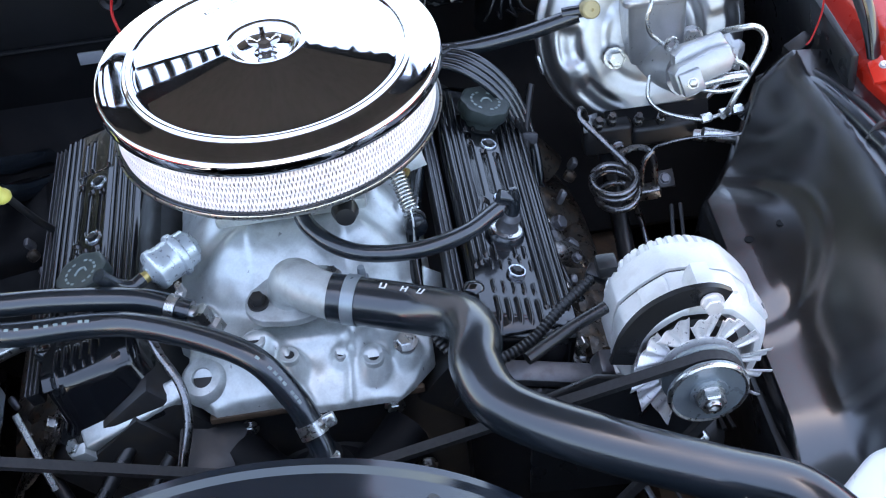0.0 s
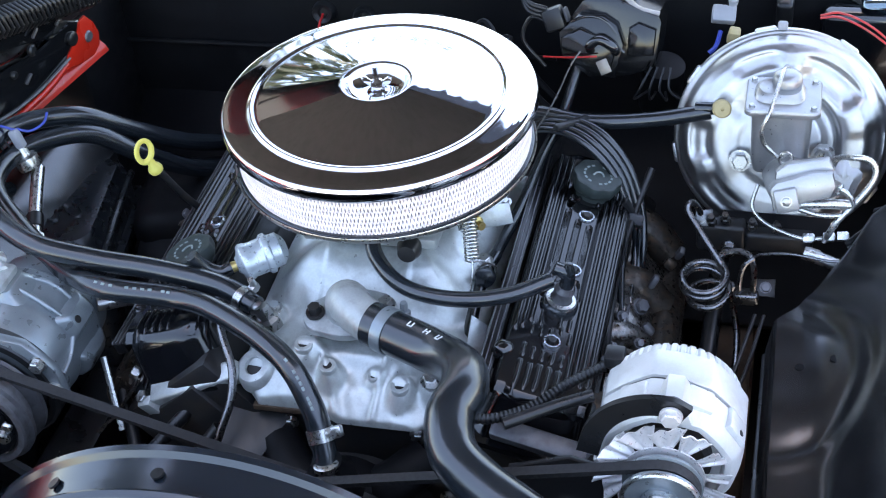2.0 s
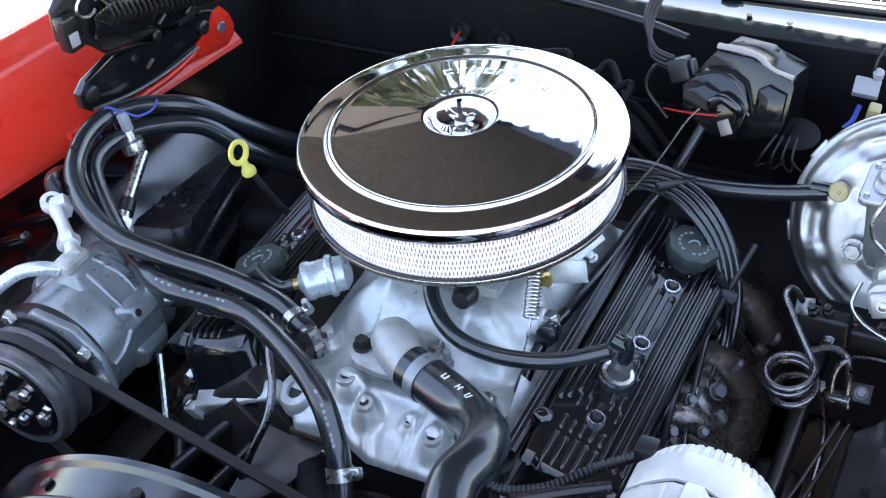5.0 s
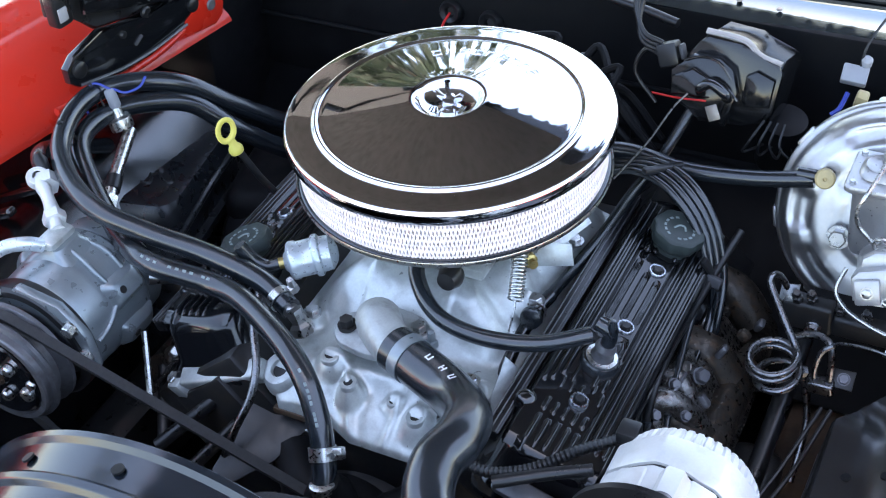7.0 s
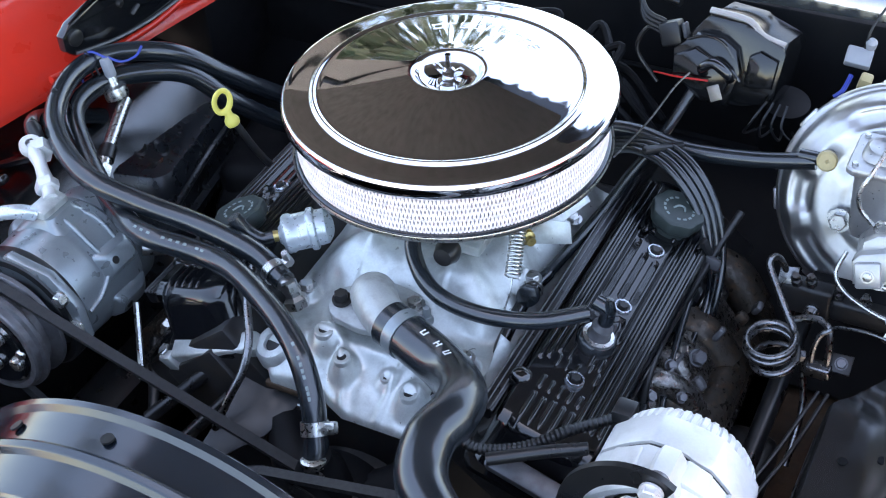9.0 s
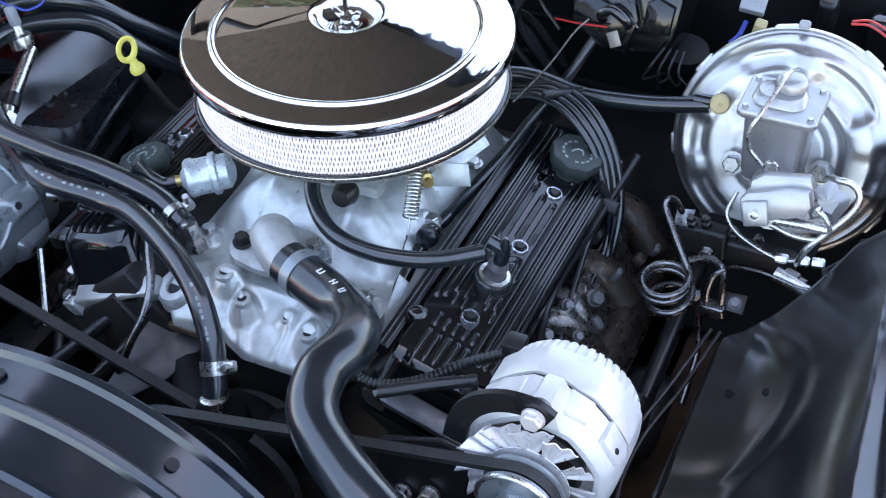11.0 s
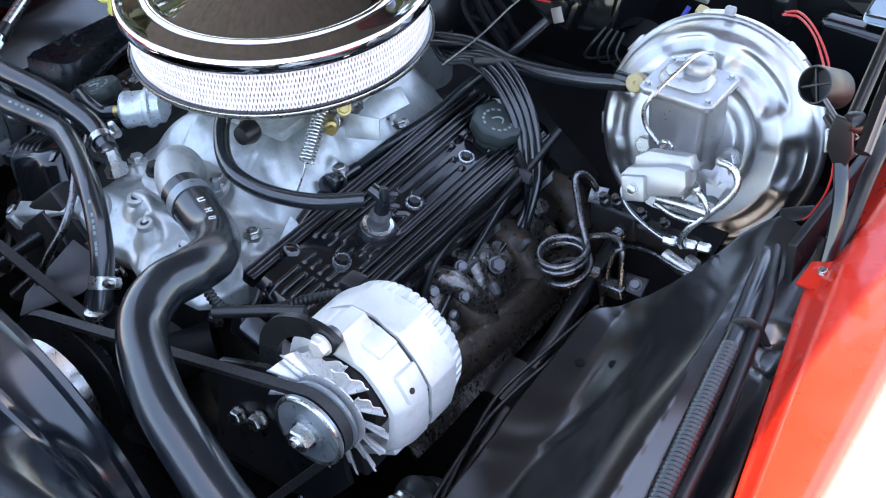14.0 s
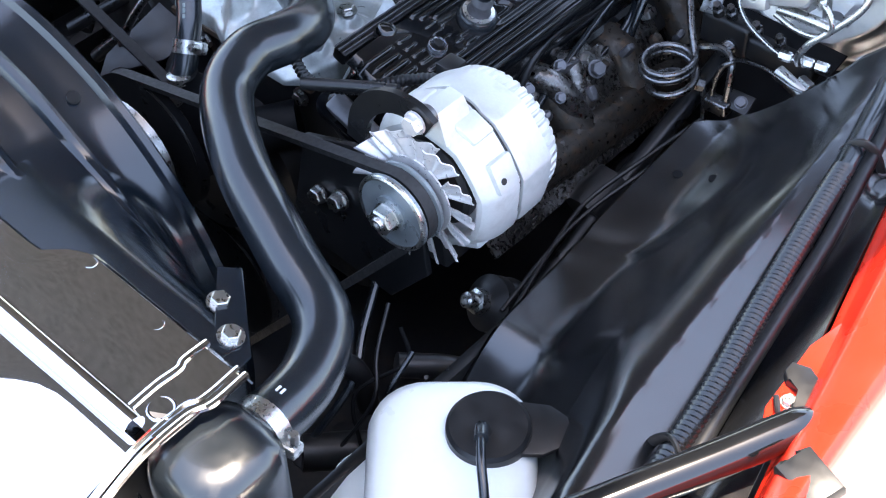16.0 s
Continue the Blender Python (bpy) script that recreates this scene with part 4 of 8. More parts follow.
def build_carburettor():
    carb = thing("carburettor", (0.02, 0, 0.87), "dull alloy carburettor with brass fittings under the air cleaner", "carburettor")
    part("base", rbox(B(), (0.155, 0.20, 0.014), Matrix.Translation((0, 0, 0.878)), 0.004), CAST, carb)
    part("body", rbox(B(), (0.125, 0.17, 0.045), Matrix.Translation((0, 0, 0.905)), 0.012, 3), CAST, carb)
    part("bowl", rbox(B(), (0.10, 0.035, 0.04), Matrix.Translation((0, -0.088, 0.902)), 0.010, 3), CAST, carb)
    part("throat", lathe(B(), [(0.055, 0), (0.062, 0), (0.062, 0.012), (0.055, 0.012)], 32, axis((0, 0, 0.925), (0, 0, 1))), CAST, carb)
    for x, y, z in ((0.095, -0.045, 0.885), (0.105, -0.02, 0.878), (0.092, 0.005, 0.892)):
        part("lever", prism(B(), [(-0.02, -0.012), (0.018, -0.006), (0.022, 0.012), (-0.01, 0.016)], 0.003, axis((x, y, z), (1, -0.2, 0.2)), 0.0008), STEEL, carb)
    part("solenoid", lathe(B(), [(0, 0), (0.008, 0), (0.008, 0.022), (0.005, 0.024), (0.005, 0.03), (0, 0.03)], 16, axis((0.100, -0.05, 0.882), (0.7, -0.6, 0.1))), BRASS, carb, "small brass adjuster")
    part("shaft", lathe(B(), [(0, 0), (0.005, 0), (0.005, 0.04), (0, 0.04)], 12, axis((0.07, -0.045, 0.885), (1, 0, 0))), STEEL, carb)
    part("cable_bracket", prism(B(), [(-0.03, -0.014), (0.028, -0.016), (0.03, 0.006), (0.0, 0.014), (-0.025, 0.010)], 0.003, axis((0.118, 0.02, 0.868), (0.6, -0.5, 0.7), (0.2, 1, 0)), 0.001), CAST, carb)
    part("cable_bracket", prism(B(), [(-0.022, -0.014), (0.020, -0.010), (0.016, 0.014), (-0.02, 0.014)], 0.003, axis((0.126, -0.02, 0.862), (0.3, -0.9, 0.4), (1, 0.2, 0)), 0.001), CAST, carb)
    part("bolt", hexhead(B(), 0.006, 0.006, axis((0.112, -0.035, 0.892), (0.6, -0.5, 0.5))), BRASS, carb)
    part("vacuum_port", lathe(B(), [(0, 0), (0.012, 0), (0.014, 0.008), (0.010, 0.02), (0, 0.022)], 16, axis((0.055, -0.118, 0.893), (0, -1, 0.1))), MATTE, carb)
    spring = thing("return_spring", (0.115, -0.09, 0.87), "bright steel throttle return spring", "spring")
    a, b = V(0.108, -0.066, 0.905), V(0.120, -0.112, 0.871)
    d = (b - a)
    m = axis(a, d)
    turns = 15
    coil = [m @ V(0.0078 * math.cos(k * 2 * math.pi / 10), 0.0078 * math.sin(k * 2 * math.pi / 10), d.length * k / (10 * turns)) for k in range(10 * turns + 1)]
    part("coil", tube(B(), coil, 0.0011, 6, 1), ZINC, spring)
    part("hook", tube(B(), [b, b + V(0.001, -0.008, -0.012), V(0.118, -0.135, 0.835), V(0.116, -0.14, 0.828)], 0.0011, 6, 3), ZINC, spring)
    clip = thing("pale_clip", (0.11, -0.15, 0.81), "pale green bracket plate beside the cover", "bracket")
    part("plate", prism(B(), [(-0.012, -0.03), (0.012, -0.026), (0.014, 0.02), (-0.006, 0.03)], 0.003, axis((0.128, -0.165, 0.800), (0.5, -0.7, 0.6)), 0.0008), CAST, clip)


def build_air_cleaner():
    ac = thing("air_cleaner", (0, 0, 0.93), "round chrome air cleaner with white mesh filter on the carburettor", "air cleaner")
    n = 128
    lid = [(0.0, 1.0100), (0.010, 1.0096), (0.022, 1.0098), (0.029, 1.0120), (0.0330, 1.0165), (0.0352, 1.0205), (0.0368, 1.0224), (0.0385, 1.0231), (0.0405, 1.0231), (0.0425, 1.02285), (0.060, 1.0202), (0.080, 1.0172), (0.100, 1.0142), (0.120, 1.0112), (0.132, 1.0094), (0.1368, 1.0087), (0.1385, 1.0087),
           (0.1396, 1.0093), (0.1407, 1.0101), (0.1420, 1.0104), (0.1433, 1.0098), (0.1443, 1.0082), (0.1451, 1.0070), (0.1460, 1.0065), (0.1472, 1.00635), (0.1485, 1.0063), (0.155, 1.0061), (0.1625, 1.0059), (0.1715, 1.0056), (0.1732, 1.0054), (0.1744, 1.0046), (0.1754, 1.0030), (0.1761, 1.0004), (0.1765, 0.9960), (0.1762, 0.9915), (0.1748, 0.9895), (0.1735, 0.9905), (0.172, 0.996), (0.15, 1.002), (0.05, 1.010)]
    top = part("lid", lathe(B(), lid, n), CHROME, ac, "mirror chrome lid with raised ring", smooth=60)
    # raised shapes pressed into the rear of the dome
    for k in range(9):
        a = radians(90 + (k - 4) * -8.5)
        rr = 0.103
        m = Matrix.Translation((rr * math.cos(a), rr * math.sin(a), 1.0138)) @ Matrix.Rotation(a - math.pi / 2, 4, "Z") @ Matrix.Rotation(radians(-8.5), 4, "X")
        bm = B()
        rbox(bm, (0.0022, 0.013, 0.0020), m @ Matrix.Translation((-0.0042, 0, 0)), 0.0008)
        for yy in ((-0.0055, 0.0055), (0.0055,), (-0.0055, 0.0, 0.0055))[k % 3]:
            rbox(bm, (0.0095, 0.0022, 0.0020), m @ Matrix.Translation((0.0006, yy, 0)), 0.0008)
        part("embossing", bm, CHROME, top)
    nut = part("wing_nut", lathe(B(), [(0, 0.030), (0.0032, 0.030), (0.0034, 0.014), (0.0065, 0.012), (0.0080, 0.0), (0.012, -0.001), (0.0125, -0.002)], 16, Matrix.Translation((0, 0, 1.0110))), CHROME, ac)
    for s in (-1, 1):
        part("wing", prism(B(), [(0.004, 0.002), (0.016, 0.010), (0.018, 0.016), (0.013, 0.018), (0.005, 0.011)], 0.0024, axis((0, s * 0.0012, 1.0110), (0, -s, 0), (s, 0, 0)) if s > 0 else axis((0, -0.0012, 1.0110), (0, 1, 0), (-1, 0, 0)), 0.0006), CHROME, nut)
    part("element", lathe(B(), [(0.150, 0.9365), (0.1605, 0.9365), (0.1605, 0.9945), (0.150, 0.9945)], 480, wave=lambda a, r, h: r + (0.0022 if int(a * 480 / 2 / math.pi + 0.5) % 2 else 0.0)), PLEAT, ac, "grey pleated filter paper", smooth=0)
    # expanded metal screen
    cols, rows_, r0, z0, z1 = 262, 4, 0.1652, 0.9385, 0.9930
    bm = B()
    rng = random.Random(4)

    def node(c, k):
        a = 2 * math.pi * (c + 0.5 * (k % 2)) / cols
        z = z0 + (z1 - z0) * k / (2 * rows_)
        rr = r0 + 0.0007 * (1 if k % 2 else -1)
        return a, rr, z

    for k in range(2 * rows_):
        for c in range(cols):
            for dc in ((0, 1) if k % 2 else (0, -1)):
                a0, ra, za = node(c, k)
                a1, rb, zb = node(c + dc if k % 2 else c + dc, k + 1)
                w = 0.00088 * rng.uniform(0.80, 1.30)
                da = w / r0
                q = [(a0 - da, ra, za), (a0 + da, ra, za), (a1 + da, rb, zb), (a1 - da, rb, zb)]
                vs = [bm.verts.new((r * math.cos(a), r * math.sin(a), z)) for a, r, z in q]
                back = [bm.verts.new(((r - 0.0012) * math.cos(a), (r - 0.0012) * math.sin(a), z)) for a, r, z in q]
                bm.faces.new(vs)
                bm.faces.new(back[::-1])
                for e in range(4):
                    bm.faces.new((vs[e], back[e], back[(e + 1) % 4], vs[(e + 1) % 4]))
    part("screen", bm, MESH_W, ac, "white expanded metal screen", smooth=0)
    part("seal", lathe(B(), [(0.150, 0.994), (0.1655, 0.994), (0.167, 0.996), (0.150, 0.999)], 96), RUBBER, ac)
    part("base_pan", lathe(B(), [(0.062, 0.936), (0.066, 0.930), (0.10, 0.926), (0.150, 0.9265), (0.164, 0.9285), (0.1695, 0.9320), (0.1715, 0.9365), (0.1705, 0.9385), (0.1690, 0.9368), (0.167, 0.935), (0.10, 0.932), (0.066, 0.938)], n), STEEL, ac, "dull metal base pan", smooth=60)
    part("seal", lathe(B(), [(0.1600, 0.9345), (0.1680, 0.9352), (0.1685, 0.9378), (0.1660, 0.9395), (0.160, 0.9395)], 96), RUBBER, ac, "black rubber sealing bead")


def cover_matrix(s):
    """Frame of a valve cover: x outward, y to the rear, z out of its top."""
    return Matrix.Translation((s * 0.219, -0.050 if s > 0 else -0.014, 0.820)) @ Matrix.Rotation(radians(s * 17), 4, "Y")



def cover_relief(M, seed):
    """The pressed top of a valve cover: round ribs, a flat with three long slots and a meander, and a comb over the front end."""
    rv = random.Random(seed)
    ribs = [(x, y0, 0.188, 0.0056, 0.0036) for x, y0 in ((-0.0455, -0.118), (-0.0385, -0.112), (-0.0315, -0.100))]
    ribs += [(x, -0.172, 0.188, 0.0056, 0.0036) for x in (0.0195, 0.0270, 0.0345)] + [(0.0425, -0.172, 0.188, 0.0048, 0.0028)]
    ribs += [(x, 0.118, 0.170, 0.0050, 0.0030) for x in (-0.021, -0.012, 0.010)]
    for i in range(5):
        x = -0.0310 + 0.0104 * i
        if i != 2:
            ribs.append((x, -0.100 + rv.uniform(-0.003, 0.003), -0.086 + 0.004 * (i % 2), 0.0042, 0.0024))
        ribs.append((x + 0.003, -0.118 if abs(x + 0.001) > 0.009 else -0.106, -0.107 if abs(x + 0.001) > 0.009 else -0.100, 0.0034, 0.0018))
        ribs.append((x, -0.153, -0.140 + rv.uniform(-0.003, 0.002), 0.0042, 0.0026))
        ribs.append((x, -0.206, -0.166 + rv.uniform(-0.003, 0.002), 0.0062, 0.0040))
    slots = [(-0.0215, -0.003, 0.088, 0.0074), (-0.0075, 0.004, 0.073, 0.0074), (0.0065, 0.003, 0.068, 0.0074), (-0.0215, 0.101, 0.118, 0.0074)]
    curl = spline([V(-0.027, -0.030, 0), V(-0.023, -0.016, 0), V(-0.0175, -0.017, 0), V(-0.0180, -0.032, 0), V(-0.0085, -0.027, 0), V(-0.0065, -0.037, 0), V(0.0045, -0.028, 0), V(0.0085, -0.034, 0), V(0.0088, -0.048, 0)], 6)

    def height(x, y):
        z = 0.0004
        # the flat, fading out towards the front
        dx = max(abs(x + 0.0070) - 0.0190, 0.0)
        dy = max(abs(y - 0.030) - 0.078, 0.0)
        d = math.hypot(dx, dy * (1.0 if y > 0.03 else 0.35))
        flat = max(0.0, 1 - d / 0.0045)
        flat = flat * flat * (3 - 2 * flat)
        z += 0.0030 * flat
        if flat > 0:
            for sx, y0, y1, w in slots:
                e = math.hypot(x - sx, y - min(max(y, y0), y1))
                k = min(max((w / 2 + 0.0006 - e) / 0.0014, 0.0), 1.0)
                z -= 0.0034 * k * k * (3 - 2 * k)
            if -0.055 < y < -0.008:
                e = min(math.hypot(x - p.x, y - p.y) for p in curl)
                k = min(max((0.0030 - e) / 0.0014, 0.0), 1.0)
                z -= 0.0030 * k * k * (3 - 2 * k)
        for rx, y0, y1, w, h in ribs:
            if abs(x - rx) < w / 2:
                e = math.hypot(x - rx, y - min(max(y, y0), y1)) / (w / 2)
                if e < 1:
                    z = max(z, 0.0004 + h * math.sqrt(1 - e * e))
        q = max(0.0, -0.186 - y)
        return z - q * q * 22

    bm = B()
    nx, ny = 150, 200
    grid = [[bm.verts.new(M @ V(x, y, height(x, y) if 0 < i < nx and 0 < j < ny else -0.006)) for j, y in enumerate([-0.208 + 0.402 * j / ny for j in range(ny + 1)])] for i, x in enumerate([-0.0490 + 0.0960 * i / nx for i in range(nx + 1)])]
    for i in range(nx):
        for j in range(ny):
            bm.faces.new((grid[i][j], grid[i + 1][j], grid[i + 1][j + 1], grid[i][j + 1]))
    return bm


def build_cover(s):
    side = "driver" if s > 0 else "passenger"
    vc = thing("valve_cover", (s * 0.22, -0.02, 0.76), "black finned valve cover with polished ribs, " + side + " side", "valve cover", "valve covers")
    M = cover_matrix(s)
    L = 0.456
    rings = []
    for w, l, r, z in ((0.128, L, 0.016, -0.074), (0.130, L + 0.002, 0.017, -0.071), (0.130, L + 0.002, 0.017, -0.066), (0.118, L - 0.012, 0.02, -0.064), (0.112, L - 0.020, 0.026, -0.055), (0.108, L - 0.030, 0.03, -0.016), (0.104, L - 0.036, 0.03, -0.007), (0.098, L - 0.046, 0.03, -0.0022), (0.090, L - 0.056, 0.03, 0.0)):
        rings.append([M @ V(x, y, z) for x, y in round_rect(w, l, r, 6)])
    part("body", loft(B(), rings), COVERP, vc)

    part("pressed_top", cover_relief(M, 11 + s), COVERP, vc, smooth=60)
    rail = part("rail", rbox(B(), (0.016, 0.40, 0.016), M @ Matrix.Translation((-0.064, 0.0, -0.018)), 0.003), WRINKLE, vc)
    for x in (-0.0705, -0.0655, -0.0600):
        part("rail_edge", rbox(B(), (0.0014, 0.40, 0.003), M @ Matrix.Translation((x, 0.0, -0.0092)), 0.0006), GREYST, rail)
    by = (-0.127, -0.010, 0.087)
    part("knob", lathe(B(), [(0, 0.010), (0.007, 0.009), (0.011, 0.005), (0.0125, -0.004), (0.0125, -0.02)], 24, M @ Matrix.Translation((-0.050, -0.150, -0.006))), GLOSS, vc)
    for y in by:
        b = part("bolt_boss", lathe(B(), [(0.0072, 0.0), (0.0072, 0.0045), (0.0078, 0.0052), (0.0090, 0.0052), (0.0096, 0.0045), (0.0100, 0.0)], 24, M @ Matrix.Translation((0.0 if y > -0.1 else -0.004, y, 0.0006))), POLISH, vc, "polished ring round a bolt")
        part("bolt", hexhead(B(), 0.0054, 0.008, M @ Matrix.Translation((0 if y > -0.1 else -0.004, y, 0)), 1.2), GRIME, b)
    cap_y = 0.141 if s > 0 else -0.089
    oc = thing("oil_cap", M @ V(0, cap_y, 0), "black plastic oil cap with pale print on the valve cover", "oil cap", "oil caps")
    mc = M @ Matrix.Translation((0.0 if s > 0 else 0.004, cap_y, 0.0))
    part("body", lathe(B(), [(0.022, 0), (0.022, 0.008), (0.0255, 0.010), (0.0270, 0.013), (0.0272, 0.022), (0.0262, 0.0255), (0.0235, 0.0265), (0.021, 0.0258), (0, 0.0258)], 60, mc, wave=lambda a, r, h: 1.08 * r * (1 + (0.035 * math.cos(a * 8) if r > 0.0245 else 0))), CAPBODY, oc)
    for k in range(15):
        a = radians(k * 24)
        if k in (4, 11):
            continue
        part("print_bar", rbox(B(), (0.0028, 0.0042, 0.0006), mc @ Matrix.Rotation(a, 4, "Z") @ Matrix.Translation((0.0165, 0, 0.0261)), 0.0002, 1), CAPTXT, oc, "pale printed mark")
    part("print_bar", tube(B(), [mc @ V(-0.006, -0.003, 0.0262), mc @ V(-0.002, 0.004, 0.0262), mc @ V(0.004, 0.005, 0.0262), mc @ V(0.007, -0.001, 0.0262)], 0.0012, 6, 4), CAPTXT, oc, "pale oil can sign")
    if s > 0:
        pcv = thing("pcv_valve", M @ V(0, -0.073, 0), "metal breather valve in a black grommet on the cover", "valve")
        m = M @ Matrix.Translation((-0.006, -0.066, 0))
        part("grommet", lathe(B(), [(0.021, 0), (0.0205, 0.005), (0.018, 0.008), (0.012, 0.009)], 28, m), RUBBER, pcv)
        part("body", lathe(B(), [(0.0125, 0.007), (0.0125, 0.010), (0.0110, 0.012), (0.0110, 0.022), (0.0115, 0.024), (0.0095, 0.028), (0.0085, 0.030), (0, 0.030)], 24, m), GREYST, pcv)
        part("collar", lathe(B(), [(0.0125, 0.008), (0.0160, 0.0085), (0.0165, 0.0100), (0.0125, 0.0108)], 28, m), ZINC, pcv, "bright steel collar")
        part("elbow", tube(B(), [m @ V(0, 0, 0.026), m @ V(0, 0.001, 0.038), m @ V(-0.004, 0.002, 0.046), m @ V(-0.018, 0.002, 0.048)], 0.0078, 12), RUBBER, pcv)
        part("tip", lathe(B(), [(0.006, 0), (0.007, 0.004), (0.004, 0.016), (0, 0.017)], 12, axis(m @ V(0, 0.001, 0.044), (0, 0.1, 1))), RUBBER, pcv)


build_block()
build_manifold()
build_carburettor()
build_air_cleaner()
build_cover(1)
build_cover(-1)


# ---- hoses and wires ----
def build_hoses():
    h = thing("radiator_hose", (0.17, -0.4, 0.85), "thick black moulded radiator hose with pale printed marks", "hose")
    pts = [(0.031, -0.2105, 0.8595), (0.062, -0.222, 0.858), (0.112, -0.246, 0.860), (0.148, -0.282, 0.876), (0.157, -0.318, 0.886), (0.153, -0.358, 0.888), (0.172, -0.402, 0.880), (0.244, -0.452, 0.876), (0.332, -0.487, 0.858), (0.393, -0.510, 0.846), (0.424, -0.556, 0.844), (0.438, -0.613, 0.855), (0.440, -0.640, 0.858)]
    hose = part("tube", tube(B(), pts, 0.0238, 28, 10), RUBBER, h)
    line = spline(pts, 10)
    for k, i in enumerate((14, 18, 22)):
        t = (line[i + 1] - line[i]).normalized()
        up = (V(-0.1, 0.10, 1.0) - t * V(-0.1, 0.10, 1.0).dot(t)).normalized()
        sd = t.cross(up)
        bm = B()
        m = Matrix(((t.x, sd.x, up.x, 0), (t.y, sd.y, up.y, 0), (t.z, sd.z, up.z, 0), (0, 0, 0, 1)))
        m.translation = line[i] + up * 0.0238
        rbox(bm, (0.0016, 0.007, 0.0008), m @ Matrix.Translation((-0.0025, 0, 0)), 0.0002, 1)
        rbox(bm, (0.0016, 0.007, 0.0008), m @ Matrix.Translation((0.0025, 0, 0)), 0.0002, 1)
        rbox(bm, (0.006, 0.0015, 0.0008), m @ Matrix.Translation((0, 0.003 if k != 1 else 0.0, 0)), 0.0002, 1)
        part("print_bar", bm, PRINT, hose, "white printed mark")
    p = line[107]
    t = (line[108] - line[106]).normalized()
    up = (V(0.2, -0.2, 1.0) - t * V(0.2, -0.2, 1.0).dot(t)).normalized()
    sd = t.cross(up)
    for k in range(2):
        m = Matrix(((t.x, sd.x, up.x, 0), (t.y, sd.y, up.y, 0), (t.z, sd.z, up.z, 0), (0, 0, 0, 1)))
        m.translation = p + up * 0.0239
        part("print_bar", rbox(B(), (0.006, 0.002, 0.0008), m @ Matrix.Translation((0, 0.004 * k, 0)), 0.0002, 1), PRINT, hose, "white printed mark")
    part("clamp", band(B(), line[7], line[9], 0.0240, 0.013), COMPR, h, "dull steel hose clamp")
    part("clamp", band(B(), line[111], line[113], 0.0240, 0.014), ZINC, h, "bright steel hose clamp")

    a = thing("heater_hose", (-0.3, -0.15, 0.87), "black rubber heater hose looping to the manifold fitting", "hose", "heater hoses")
    pa = [(-0.335, 0.320, 0.690), (-0.372, 0.225, 0.755), (-0.412, 0.160, 0.818), (-0.452, 0.118, 0.866), (-0.490, 0.082, 0.884), (-0.515, 0.030, 0.897), (-0.510, -0.035, 0.900), (-0.470, -0.105, 0.895), (-0.388, -0.160, 0.889), (-0.310, -0.163, 0.873), (-0.237, -0.158, 0.861), (-0.159, -0.167, 0.854), (-0.108, -0.188, 0.846)]
    part("tube", tube(B(), pa, 0.0125, 18, 10), RUBBER, a)
    part("clamp", band(B(), (-0.125, -0.181, 0.849), (-0.106, -0.190, 0.846), 0.0128, 0.010), STEEL, a, "dull wire hose clamp")
    fit_ = thing("heater_fitting", (-0.1, -0.19, 0.83), "corroded brass fitting screwed into the manifold", "fitting")
    part("nipple", lathe(B(), [(0, 0), (0.013, 0), (0.013, 0.010), (0.009, 0.014), (0.009, 0.03), (0, 0.03)], 6, axis((-0.088, -0.197, 0.826), (-0.35, 0.1, 0.9))), STEEL, fit_)
    part("nipple", lathe(B(), [(0, 0), (0.009, 0), (0.009, 0.03), (0, 0.03)], 14, axis((-0.092, -0.195, 0.843), (-0.9, 0.35, 0.1))), STEEL, fit_)

    b = thing("heater_hose", (-0.2, -0.22, 0.87), "black rubber heater hose with pale print down to the water pump", "hose", "heater hoses")
    pb = [(-0.315, 0.310, 0.660), (-0.355, 0.205, 0.725), (-0.395, 0.138, 0.795), (-0.440, 0.108, 0.845), (-0.478, 0.066, 0.864), (-0.502, 0.015, 0.873), (-0.496, -0.045, 0.872), (-0.448, -0.092, 0.858), (-0.366, -0.150, 0.847), (-0.289, -0.192, 0.858), (-0.206, -0.189, 0.850), (-0.146, -0.207, 0.853), (-0.057, -0.259, 0.850), (-0.017, -0.292, 0.815), (0.000, -0.318, 0.780), (0.004, -0.330, 0.765)]
    hb = part("tube", tube(B(), pb, 0.0128, 18, 10), RUBBER, b)
    lb = spline(pb, 10)
    for i in list(range(90, 101)) + list(range(122, 132)):
        if i % 5 == 3:
            continue
        t = (lb[i + 1] - lb[i - 1]).normalized()
        u0 = V(0.1, -0.45, 0.9)
        up = (u0 - t * u0.dot(t)).normalized()
        sd = t.cross(up)
        m = Matrix(((t.x, sd.x, up.x, 0), (t.y, sd.y, up.y, 0), (t.z, sd.z, up.z, 0), (0, 0, 0, 1)))
        m.translation = lb[i] + up * 0.0129
        part("print_bar", rbox(B(), (0.0045, 0.003, 0.0006), m, 0.0002, 1), CAPTXT, hb, "pale printed mark")
    part("clamp", band(B(), (-0.004, -0.311, 0.790), (0.000, -0.318, 0.780), 0.0132, 0.014), ZINC, b, "bright worm-drive hose clamp")
    part("pipe", lathe(B(), [(0, 0), (0.0115, 0), (0.0115, 0.05), (0.0135, 0.052), (0.0135, 0.058), (0.0105, 0.06), (0, 0.06)], 20, axis((0.012, -0.345, 0.715), (-0.12, 0.22, 1))), ZINC, b, "bright pump nipple")
